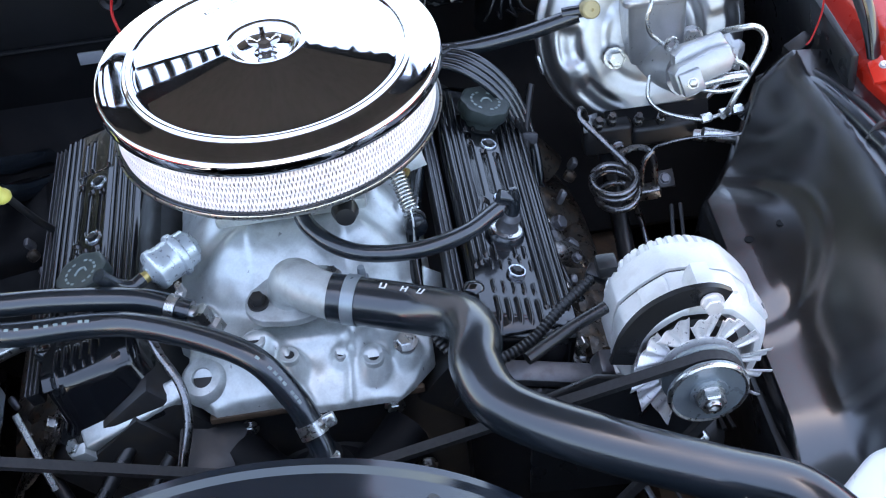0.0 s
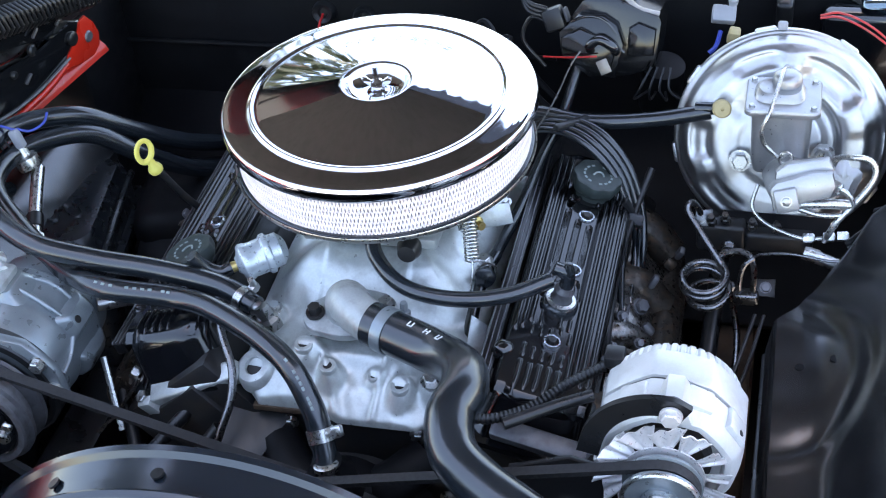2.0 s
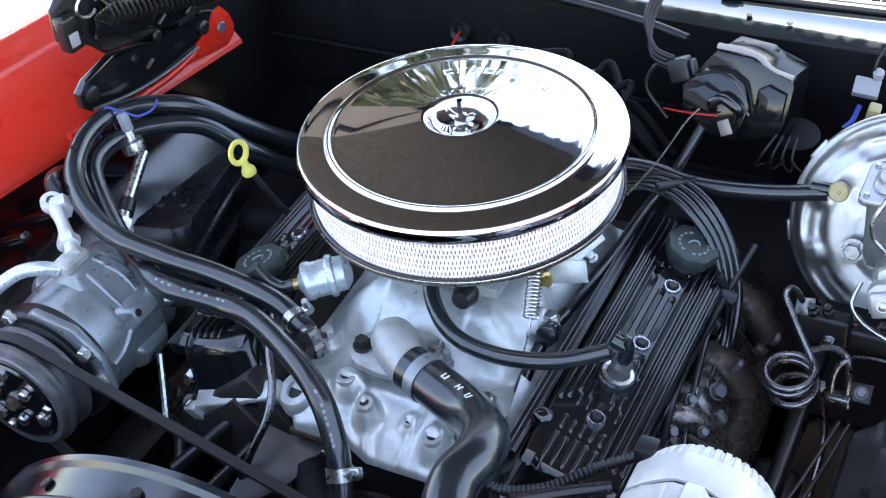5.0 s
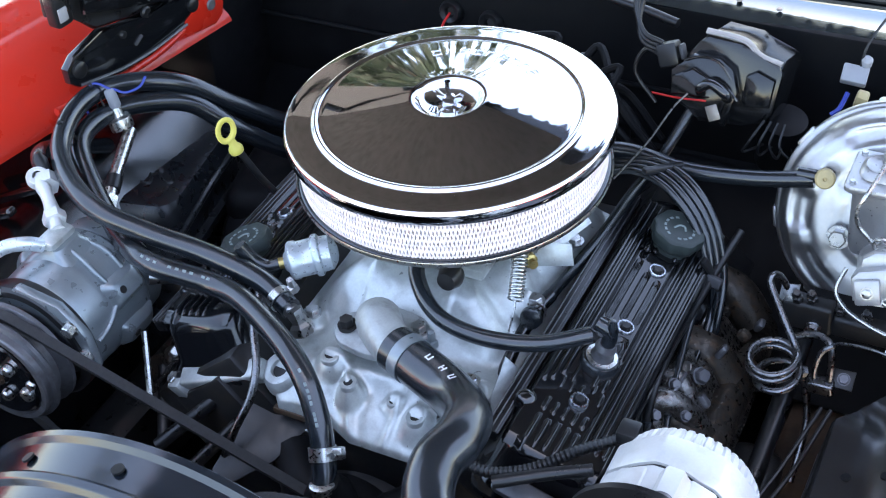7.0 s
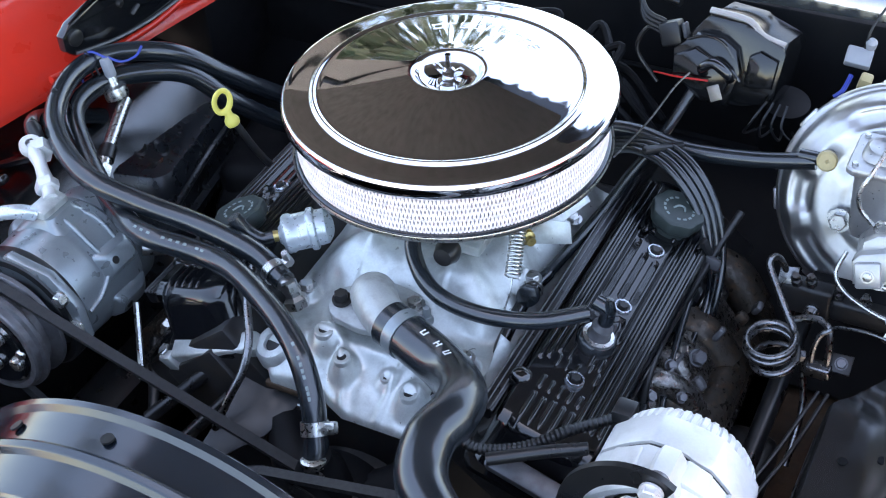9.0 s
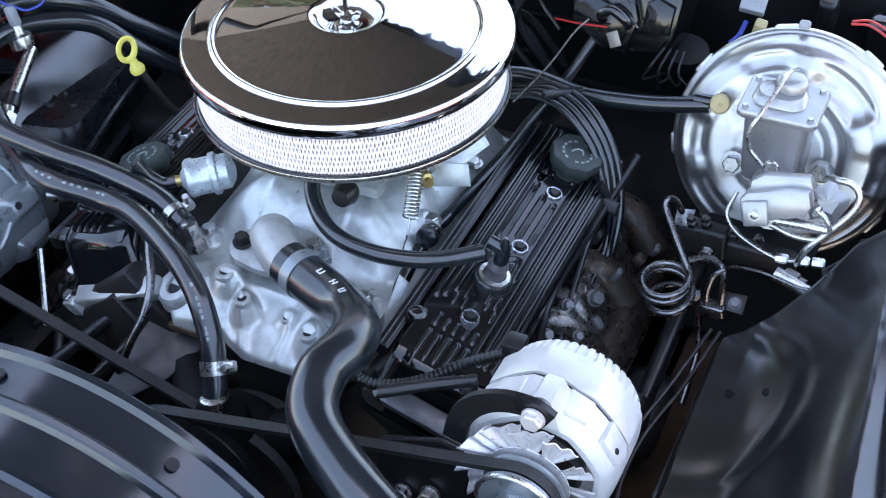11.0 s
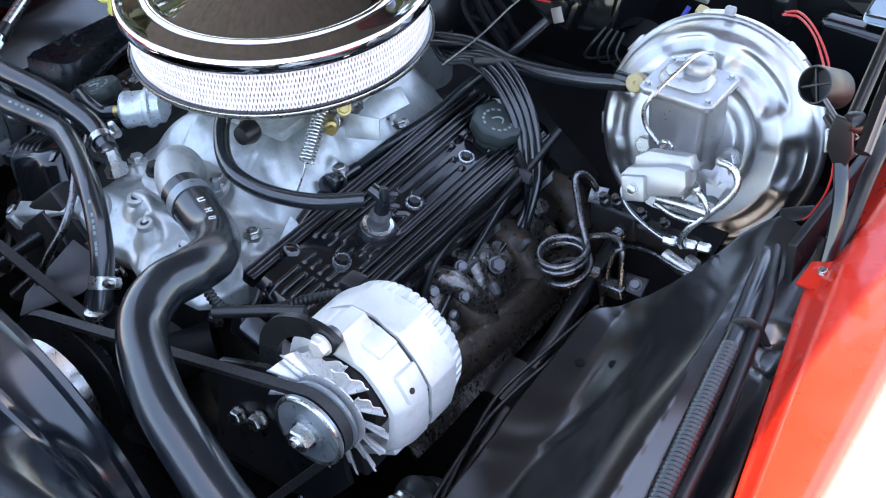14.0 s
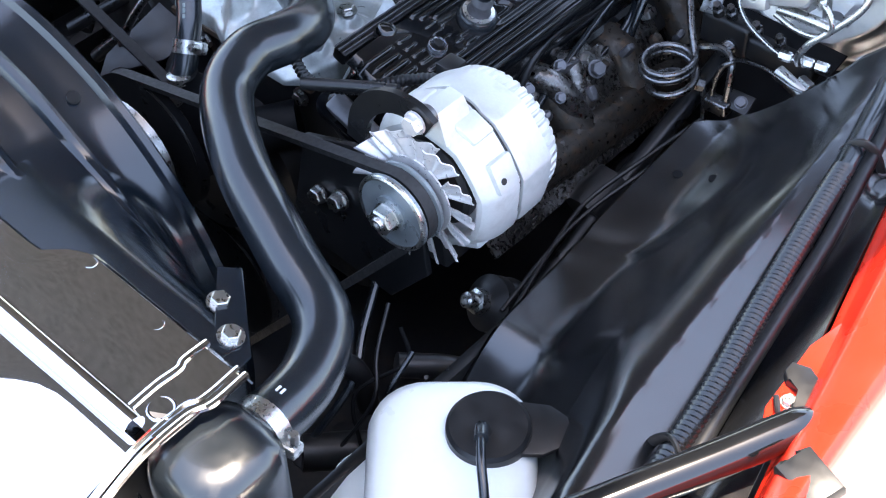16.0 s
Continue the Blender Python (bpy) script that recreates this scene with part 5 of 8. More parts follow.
    for i, q in ((50, 0.0155), (62, 0.0155)):
        t = lb[i]
        o = spline(pa, 10)[i + 2]
        c = (t + o) / 2
        d = o - t
        ring = [c + d * 0.5 * 1.65 * math.cos(x) + Vector((0.0, 0.0, 1)) * 0.017 * math.sin(x) for x in [2 * math.pi * k / 20 for k in range(20)]]
        tie = thing("cable_tie", c, "black plastic tie round the heater hoses", "cable tie", "hose ties")
        part("loop", tube(B(), ring, 0.0015, 6, 1, closed=True), MATTE, tie)

    p = thing("breather_hose", (0.1, -0.17, 0.87), "black breather hose from carburettor to valve cover", "hose")
    part("tube", tube(B(), [(0.010, -0.110, 0.900), (0.016, -0.128, 0.884), (0.042, -0.154, 0.874), (0.076, -0.171, 0.872), (0.122, -0.173, 0.870), (0.169, -0.155, 0.866), (0.207, -0.124, 0.864)], 0.0088, 16, 10), RUBBER, p)
    v = thing("vacuum_hose", (0.25, 0.165, 0.88), "black vacuum hose to the brake booster", "hose")
    part("tube", tube(B(), [(0.03, 0.13, 0.872), (0.125, 0.172, 0.872), (0.204, 0.164, 0.870), (0.281, 0.165, 0.877), (0.350, 0.170, 0.890)], 0.0095, 14, 8), RUBBER, v)
    c = thing("throttle_cable", (0.13, 0, 0.82), "black sleeved throttle cable with ribbed boot", "cable")
    part("sleeve", loom(B(), [(0.128, -0.040, 0.822), (0.137, 0.003, 0.829), (0.145, 0.077, 0.829), (0.154, 0.138, 0.841), (0.165, 0.20, 0.85), (0.17, 0.30, 0.86)], 0.0068), RUBBER, c)
    part("sleeve", tube(B(), [(0.118, -0.165, 0.785), (0.117, -0.110, 0.806), (0.122, -0.065, 0.818), (0.128, -0.040, 0.822)], 0.0075, 12), RUBBER, c)
    part("collar", lathe(B(), [(0, 0), (0.0115, 0), (0.0125, 0.004), (0.0115, 0.010), (0.006, 0.012), (0, 0.012)], 20, axis((0.124, -0.080, 0.824), (0.1, -0.9, 0.3))), RUBBER, c)
    part("ring", lathe(B(), [(0.008, 0), (0.0105, 0), (0.0105, 0.003), (0.008, 0.003)], 20, axis((0.1255, -0.070, 0.823), (0.1, -0.9, 0.25))), ZINC, c)
    lw = thing("wire_loom", (0.2, -0.28, 0.83), "black corrugated wire loom to the alternator", "wire loom", "wire looms")
    part("sleeve", loom(B(), [(0.118, -0.262, 0.868), (0.128, -0.285, 0.850), (0.148, -0.297, 0.836), (0.172, -0.300, 0.830), (0.211, -0.286, 0.836), (0.247, -0.260, 0.849), (0.281, -0.232, 0.853)], 0.0060, 0.0046, 20), MATTE, lw, smooth=22)
    part("plug", rbox(B(), (0.022, 0.016, 0.014), axis((0.288, -0.227, 0.853), (0.4, 0.6, 0.3)), 0.003), MATTE, lw)
    part("wire", tube(B(), [(0.281, -0.230, 0.856), (0.287, -0.222, 0.858), (0.292, -0.214, 0.856)], 0.0022, 6), REDWIRE, lw, "red wire end")
    # spark plug leads
    for k in range(4):
        o = k / 3
        a0 = V(0.097, 0.171, 0.859).lerp(V(0.108, 0.147, 0.860), o)
        pts = [V(0.02, 0.20, 0.885) + V(0.01 * k, -0.004 * k, 0.004 * k), a0, V(0.173, 0.161, 0.875).lerp(V(0.158, 0.133, 0.876), o), V(0.221, 0.137, 0.876).lerp(V(0.201, 0.118, 0.874), o), V(0.259, 0.117, 0.842).lerp(V(0.243, 0.101, 0.840), o), V(0.279, 0.094, 0.785).lerp(V(0.262, 0.080, 0.794), o), V(0.281, 0.063, 0.726).lerp(V(0.268, 0.060, 0.740), o), V(0.270, 0.10 - 0.105 * k, 0.690)]
        if k == 3:
            pts[-2:] = [V(0.262, 0.03, 0.765), V(0.270, -0.04, 0.745), V(0.285, -0.13, 0.720)]
        ld = thing("plug_lead", a0, "black spark plug lead looping over the valve cover", "ignition lead", "spark plug leads")
        part("lead", tube(B(), pts, 0.0044, 10, 8), RUBBER, ld)
        e = pts[-1]
        part("boot", lathe(B(), [(0, 0), (0.0075, 0), (0.0082, 0.02), (0.0065, 0.045), (0.0045, 0.05), (0, 0.05)], 14, axis(e + V(0.02, 0, -0.03), V(-0.4, 0, 0.8))), RUBBER, ld)
    sp = thing("lead_separator", (0.19, 0.165, 0.87), "black plastic separator clipped on the plug leads", "clip", "lead separators")
    part("bar", rbox(B(), (0.010, 0.062, 0.008), axis((0.190, 0.146, 0.880), (0.1, 0.2, 1)) @ Matrix.Rotation(-0.65, 4, "Z"), 0.003), MATTE, sp)
    sp2 = thing("lead_separator", (0.265, 0.08, 0.79), "black plastic separator clipped on the plug leads", "clip", "lead separators")
    part("bar", rbox(B(), (0.010, 0.050, 0.008), axis((0.268, 0.082, 0.797), (0.9, -0.2, 0.3), (0.1, 1, 0.2)), 0.003), MATTE, sp2)


# ---- fuel filter, dipstick, ignition ----
def build_small_engine_parts():
    f = thing("fuel_filter", (-0.13, -0.115, 0.855), "bright plated fuel filter can with black hose", "fuel filter")
    m = axis((-0.150, -0.127, 0.850), (0.80, 0.55, 0.10))
    part("can", lathe(B(), [(0, -0.002), (0.009, -0.002), (0.012, 0.001), (0.0195, 0.003), (0.0220, 0.006), (0.0220, 0.012), (0.0205, 0.014), (0.0205, 0.030), (0.0235, 0.032), (0.0240, 0.035), (0.0235, 0.038), (0.0200, 0.040), (0.0195, 0.050), (0.012, 0.056), (0.006, 0.058), (0, 0.058)], 40, m), FILTER, f)
    part("nipple", lathe(B(), [(0, -0.02), (0.006, -0.02), (0.007, -0.012), (0.006, 0.0)], 14, m), BRASS, f)
    part("hose", tube(B(), [m @ V(0, 0, -0.008), m @ V(0, 0, -0.022), m @ V(-0.006, -0.010, -0.035), m @ V(-0.012, -0.03, -0.045)], 0.0078, 12), RUBBER, f)
    line = thing("fuel_line", (-0.12, -0.22, 0.76), "bent bare steel fuel line beside the manifold", "fuel line")
    part("pipe", tube(B(), [(-0.160, -0.165, 0.845), (-0.148, -0.205, 0.822), (-0.128, -0.238, 0.800), (-0.125, -0.262, 0.775), (-0.135, -0.285, 0.745), (-0.150, -0.30, 0.70), (-0.15, -0.31, 0.66)], 0.0046, 12), LINE, line)
    d = thing("dipstick", (-0.30, 0.02, 0.8), "yellow ring-handled dipstick in a dark tube", "dipstick")
    base = V(-0.309, 0.020, 0.866)
    ring_m = axis(base + V(-0.008, -0.004, 0.026), V(0.75, -0.60, 0.25))
    ring = [ring_m @ V(0.0095 * math.cos(x), 0.0135 * math.sin(x), 0) for x in [2 * math.pi * k / 28 for k in range(28)]]
    part("handle", tube(B(), ring, 0.0030, 10, 1, closed=True, flat=1.3), YELLOW, d, "yellow plastic ring handle")
    part("collar", lathe(B(), [(0, 0), (0.0085, 0), (0.0095, 0.004), (0.0085, 0.008), (0.0055, 0.012), (0.005, 0.020), (0, 0.020)], 18, axis(base + V(0, 0, -0.006), V(-0.25, -0.15, 1))), YELLOW, d, "yellow plastic collar")
    part("tube", tube(B(), [base, (-0.290, 0.030, 0.82), (-0.262, 0.05, 0.75), (-0.255, 0.05, 0.65)], 0.0045, 10), GRIME, d)
    dist = thing("distributor", (0, 0.22, 0.85), "black distributor cap behind the air cleaner", "distributor")
    part("cap", lathe(B(), [(0.072, 0.0), (0.074, 0.02), (0.066, 0.045), (0.05, 0.058), (0, 0.06)], 36, Matrix.Translation((0.0, 0.245, 0.845))), MATTE, dist)
    part("shaft", lathe(B(), [(0.04, -0.1), (0.045, 0.0)], 24, Matrix.Translation((0.0, 0.245, 0.845))), CAST, dist)
    for k in range(8):
        a = radians(k * 45 + 10)
        c = V(0.055 * math.cos(a), 0.245 + 0.055 * math.sin(a), 0.89)
        part("tower", lathe(B(), [(0.010, 0), (0.0085, 0.02), (0, 0.021)], 14, axis(c, (0.15 * math.cos(a), 0.15 * math.sin(a), 1))), MATTE, dist)
        o = V(0.085 + 0.012 * (k % 3), 0.24 + 0.014 * (k % 4 - 1), 0.885) if math.cos(a) > 0 else V(-0.10, 0.26 + 0.015 * (k % 3), 0.90)
        part("lead", tube(B(), [c + V(0, 0, 0.014), c + V(0.12 * math.cos(a) * 0.3, 0.01, 0.030), o, o + V(0.05 if o.x > 0 else -0.05, -0.01, -0.05)], 0.0050, 8, 6), FIREW, dist)
    for s in (1, -1):
        ex = thing("exhaust_manifold", (s * 0.3, 0, 0.68), "rusty cast iron exhaust manifold below the head", "exhaust manifold", "exhaust manifolds")
        part("log", tube(B(), [(s * 0.300, -0.20, 0.690), (s * 0.310, -0.08, 0.675), (s * 0.310, 0.08, 0.660), (s * 0.300, 0.20, 0.62)], 0.023, 18, 8, flat=1.2), IRON, ex)
        for y in (-0.17, -0.06, 0.05, 0.16):
            part("runner", tube(B(), [(s * 0.235, y, 0.720), (s * 0.275, y, 0.712), (s * 0.305, y * 0.95, 0.680)], 0.024, 14, 5), IRON, ex)
        for y in (-0.20, -0.115, -0.005, 0.105):
            part("bolt", hexhead(B(), 0.008, 0.010, axis((s * 0.272, y, 0.730), (s * 0.8, 0, 0.5))), STEEL, ex)
        rg = random.Random(7)
        for k in range(12):
            y = -0.21 + 0.030 * k
            part("casting_lump", rbox(B(), (rg.uniform(0.008, 0.020), rg.uniform(0.006, 0.016), rg.uniform(0.008, 0.022)), axis((s * rg.uniform(0.266, 0.325), y, rg.uniform(0.685, 0.745)), (s * rg.uniform(0.2, 1), rg.uniform(-0.6, 0.6), 0.8)), 0.005), IRON if k % 2 else GREYST, ex)
        # lumpy cast upper side with pockets and bosses
        def lump(u, v):
            y = -0.225 + 0.34 * v
            x = 0.262 + 0.072 * u
            z = 0.727 - 0.085 * u ** 1.4
            h = 0.015 * noise.noise((x * 20, y * 15, 3.1)) + 0.003 * noise.noise((x * 60, y * 45, 8.0))
            return (s * (x + 0.4 * h), y, z + h)
        part("upper_casting", sheet(B(), 34, 110, lump, 0.004), LUMP, ex, "dull grey cast surface with lumps")
        for y, dz in ((-0.19, 0.02), (-0.13, 0.03), (-0.03, 0.02)):
            part("lug", rbox(B(), (0.030, 0.026, 0.030), axis((s * 0.288, y, 0.700 + dz * 0.4), (s * 0.6, -0.3, 0.7)), 0.008), IRON, ex)
        if s == 1:
            # bolted flange of the front runner
            part("runner", tube(B(), [(0.250, -0.078, 0.742), (0.272, -0.072, 0.746), (0.290, -0.062, 0.728), (0.300, -0.050, 0.690)], 0.0165, 16, 6, rad=lambda u: 1.15 - 0.3 * math.sin(3.1 * u)), LUMP, ex)
            part("runner", tube(B(), [(0.248, -0.030, 0.734), (0.268, -0.030, 0.738), (0.284, -0.036, 0.718), (0.296, -0.044, 0.685)], 0.0130, 16, 6), LUMP, ex)
            part("flange", prism(B(), [(-0.060, -0.014), (0.050, -0.016), (0.058, -0.004), (0.052, 0.012), (0.020, 0.016), (-0.020, 0.010), (-0.055, 0.016)], 0.010, axis((0.262, -0.045, 0.730), (0.75, 0, 0.65), (0, 1, 0)), 0.003), LUMP, ex)
            part("strap", rbox(B(), (0.004, 0.050, 0.014), axis((0.276, -0.052, 0.748), (0.3, 0.2, 1)), 0.0012), GREYST, ex)
            for p, r in (((0.287, -0.006, 0.728), 0.0105), ((0.272, -0.052, 0.752), 0.0075), ((0.294, -0.078, 0.738), 0.0065), ((0.266, -0.096, 0.745), 0.0075)):
                part("bolt", hexhead(B(), r * 0.8, r, axis(p, (0.65, -0.35, 0.65)), 1.2), GREYST, ex)
    fl = thing("front_spark_lead", (0.262, 0, 0.78), "black spark plug lead running forward below the valve cover", "spark plug lead", "spark plug leads")
    part("lead", tube(B(), [(0.285, 0.130, 0.830), (0.270, 0.085, 0.797), (0.262, 0.022, 0.780), (0.263, -0.040, 0.789), (0.263, -0.080, 0.780), (0.262, -0.104, 0.752), (0.260, -0.112, 0.725)], 0.0046, 12), MATTE, fl)
    part("boot", tube(B(), [(0.262, -0.106, 0.747), (0.260, -0.113, 0.722), (0.256, -0.118, 0.700)], 0.0072, 12, 4), RUBBER, fl)
    part("clip", rbox(B(), (0.020, 0.007, 0.013), axis((0.272, 0.075, 0.795), (0.2, 0.3, 1)), 0.002), DARKGREY, fl)
    sh = thing("spark_shield", (0.36, -0.06, 0.62), "dark oily steering shaft and joint beside the exhaust", "steering shaft")
    part("shaft", tube(B(), [(0.372, 0.36, 0.80), (0.372, 0.10, 0.715), (0.360, -0.20, 0.58)], 0.011, 12, 4), SATIN, sh)
    part("joint", lathe(B(), [(0, 0), (0.026, 0), (0.028, 0.02), (0.022, 0.05), (0, 0.05)], 18, axis((0.352, -0.10, 0.625), (0.05, 0.9, 0.4))), GRIME, sh)
    part("cover", rbox(B(), (0.065, 0.11, 0.05), axis((0.355, -0.035, 0.60), (0.2, -0.2, 1)), 0.02, 3), GRIME, sh)


# ---- alternator and belts ----
def build_alternator():
    alt = thing("alternator", (0.353, -0.30, 0.78), "bare aluminium alternator with bladed fan and steel pulley", "alternator")
    c = V(0.353, 0, 0.844)
    m = axis(c, (0, -1, 0), (1, 0, 0))   # z runs to the front of the car, from y = 0
    def shape(a, r, h):
        """Eight soft flats with corners at the through bolts; close fins on the rear end."""
        if r < 0.050:
            return r
        q = (a - radians(14)) % (math.pi / 4) - math.pi / 8
        flat = math.cos(math.pi / 8) / math.cos(q)
        k = min(max((h - 0.256) / 0.006, 0.0), 1.0)
        fin = 0.020 * (1 if math.sin(a * 44) > -0.2 else -1) if h < 0.263 else 0.0
        return r * (1 - 0.55 * k * (1 - flat)) * (1 + fin)

    def seam(bm, amount):
        """Jog the joint between the two cases towards the front where the bolts pass."""
        for v in bm.verts:
            l = m.inverted() @ v.co
            a = math.atan2(l.y, l.x)
            fade = min(max((l.z - 0.270) / 0.02, 0.0), 1.0) * min(max((0.330 - l.z) / 0.02, 0.0), 1.0)
            v.co = m @ V(l.x, l.y, l.z + amount * (0.5 + 0.5 * math.tanh(6 * math.sin(a * 2 + 0.5))) * fade)
        return bm
    rear = [(0.0, 0.240), (0.040, 0.240), (0.052, 0.241), (0.0590, 0.244), (0.0625, 0.249), (0.0650, 0.258), (0.0668, 0.2625), (0.0712, 0.2640), (0.0720, 0.2660), (0.0722, 0.285), (0.0722, 0.2945), (0.0712, 0.2970), (0.0660, 0.2976)]
    part("rear_case", seam(lathe(B(), rear, 264, m, wave=shape), 0.004), ALTERN, alt, smooth=25)
    part("stator", seam(lathe(B(), [(0.0660, 0.2970), (0.0685, 0.2976), (0.0685, 0.3024), (0.0660, 0.3030)], 96, m, wave=shape), 0.004), GRIME, alt, "dark laminated seam between the cases")
    front = [(0.0660, 0.3022), (0.0716, 0.3024), (0.0724, 0.3034), (0.0722, 0.318), (0.0712, 0.326), (0.0690, 0.334), (0.0655, 0.3405), (0.0615, 0.3435), (0.0560, 0.3440), (0.0545, 0.3420), (0.0540, 0.330), (0.030, 0.326), (0.0, 0.326)]
    part("front_case", seam(lathe(B(), front, 128, m, wave=shape), 0.004), ALTERN, alt, smooth=30)
    # dark disc gives the gap behind the fan its shade
    part("fan_shade_disc", lathe(B(), [(0.0, 0.3420), (0.038, 0.3420), (0.042, 0.338), (0.042, 0.326)], 48, m), GRIME, alt, "dark disc painted for the shade behind the fan")
    for k, w in ((28, 0.030), (66, 0.026), (118, 0.028), (208, 0.030), (298, 0.030)):
        a = radians(k)
        pad = part("pad", rbox(B(), (0.008, w, 0.026), m @ Matrix.Rotation(a, 4, "Z") @ Matrix.Translation((0.0690, 0, 0.3185)), 0.003), ALTERN, alt)
        if k in (28, 208):
            # dark disc in place of the bolt hole's shade
            part("hole", lathe(B(), [(0, 0.0006), (0.0030, 0.0006), (0.0030, -0.002)], 14, m @ Matrix.Rotation(a, 4, "Z") @ axis((0.0730, -0.004, 0.324), (1, 0, 0))), GRIME, pad, "small dark bolt hole")
    ear = m @ Matrix.Translation((0.006, 0.080, 0.0))
    part("ear", prism(B(), [(-0.016, -0.024), (0.018, -0.024), (0.012, -0.004), (0.008, 0.008), (-0.007, 0.009), (-0.012, 0.000)], 0.034, ear @ Matrix.Translation((0, 0, 0.312)), 0.004), ALTERN, alt)
    part("spacer", lathe(B(), [(0.0, 0.346), (0.0095, 0.346), (0.0095, 0.362), (0, 0.362)], 20, ear @ Matrix.Translation((0, 0.004, 0))), GREYST, alt, "dull steel spacer")
    part("bolt", hexhead(B(), 0.0092, 0.009, ear @ Matrix.Translation((0, 0.006, 0.3625)), 1.15), FANST, alt)
    # lower ear in dark paint, standing in for the shade under the fan
    part("ear", prism(B(), [(-0.02, -0.02), (0.02, -0.02), (0.016, 0.014), (-0.016, 0.014)], 0.045, m @ Matrix.Translation((0.0, -0.070, 0.300)), 0.004), GRIME, alt)
    fan = part("fan", lathe(B(), [(0.012, 0.3560), (0.036, 0.3560), (0.038, 0.3570), (0.038, 0.3585), (0.012, 0.3585)], 48, m), FANST, alt, "bright pressed steel fan")
    rf = random.Random(3)
    for k in range(13):
        root = m @ Matrix.Rotation(2 * math.pi * (k + rf.uniform(-0.06, 0.06)) / 13 + 0.1, 4, "Z") @ Matrix.Translation((0, 0, 0.3565))
        lean = rf.uniform(0.8, 1.15)

        def petal(u, v):
            # u out along the blade, v across it: pressed flutes, one corner bent forward into a point
            r = 0.033 + 0.028 * u + 0.003 * u * (v ** 2) - 0.004 * u * (1 - v) ** 2
            y = (0.0045 + 0.0125 * u) * (2 * v - 1)
            z = lean * (0.0120 * u ** 0.8 * v * v - 0.007 * u * (1 - v) ** 2) + 0.0017 * math.sin(v * 15 + 0.6) * min(u * 2.2, 1.0)
            return root @ V(r, y, z)
        part("blade", sheet(B(), 7, 24, petal, 0.0012), FANST, fan, smooth=28)
    pul = part("pulley", lathe(B(), [(0.008, 0.361), (0.030, 0.361), (0.0375, 0.366), (0.0375, 0.3690), (0.0255, 0.3745), (0.0255, 0.3785), (0.0370, 0.3850), (0.0370, 0.3885), (0.0345, 0.3905), (0.031, 0.3895), (0.020, 0.3885), (0.008, 0.3885)], 64, m), COMPR, alt, "worn steel belt pulley")
    part("rim", lathe(B(), [(0.0330, 0.3902), (0.0350, 0.3912), (0.0368, 0.3900), (0.0372, 0.3880), (0.0345, 0.3885)], 64, m), ZINC, pul, "bright worn pulley rim")
    part("washer", lathe(B(), [(0.006, 0.3885), (0.0175, 0.3885), (0.0175, 0.3915), (0.006, 0.3915)], 28, m), COMPR, pul)
    part("nut", hexhead(B(), 0.0125, 0.014, m @ Matrix.Translation((0, 0, 0.391)), 1.1), ZINC, pul)
    part("shaft_end", lathe(B(), [(0.0035, 0.403), (0.0035, 0.408), (0.006, 0.4085), (0.0070, 0.406), (0.0070, 0.39)], 16, m), STEEL, pul)
    part("plug", rbox(B(), (0.020, 0.014, 0.022), m @ Matrix.Translation((-0.060, 0.035, 0.245)), 0.003), MATTE, alt)

    br = thing("alternator_bracket", (0.28, -0.34, 0.88), "black slotted alternator adjusting bracket", "bracket")
    arc = [V(0.372, -0.3585, 0.928), V(0.357, -0.3585, 0.936), V(0.332, -0.3580, 0.934), V(0.308, -0.3570, 0.920), V(0.291, -0.3560, 0.896), V(0.282, -0.3540, 0.862)]
    bm = B()
    ln = spline(arc, 8)
    rings = []
    for i, p in enumerate(ln):
        t = (ln[min(i + 1, len(ln) - 1)] - ln[max(i - 1, 0)]).normalized()
        o = t.cross(V(0, 1, 0))
        rings.append([p + o * 0.0105 + V(0, -0.003, 0), p - o * 0.0105 + V(0, -0.003, 0), p - o * 0.0105 + V(0, 0.003, 0), p + o * 0.0105 + V(0, 0.003, 0)])
    loft(bm, rings)
    part("arc", bm, SATIN, br)
    lo = thing("lower_bracket", (0.25, -0.32, 0.76), "black lower accessory bracket with two hex bolts", "bracket")
    part("plate", prism(B(), [(-0.07, -0.07), (0.06, -0.08), (0.10, -0.03), (0.08, 0.04), (0.0, 0.06), (-0.06, 0.04)], 0.008, axis((0.262, -0.345, 0.775), (0, -1, 0.15), (1, 0, 0)), 0.002), SATIN, lo)
    part("bolt", hexhead(B(), 0.0085, 0.012, axis((0.256, -0.356, 0.774), (0, -1, 0.15)), 1.2), ZINC, lo)
    part("bolt", hexhead(B(), 0.0085, 0.010, axis((0.228, -0.356, 0.764), (0, -1, 0.15)), 1.1), ZINC, lo)
    part("stud", tube(B(), [(0.20, -0.34, 0.87), (0.245, -0.315, 0.875), (0.28, -0.30, 0.88)], 0.006, 10), SATIN, lo)
    sb = thing("silver_brace", (0.2, -0.27, 0.80), "dull steel brace in front of the driver cylinder head", "bracket")
    part("bar", rbox(B(), (0.12, 0.022, 0.020), axis((0.228, -0.282, 0.782), (0.1, -0.5, 1), (1, -0.2, 0)), 0.004), GREYST, sb)
    part("end", rbox(B(), (0.03, 0.026, 0.03), axis((0.285, -0.288, 0.788), (0.3, -0.4, 1)), 0.006), GREYST, sb)

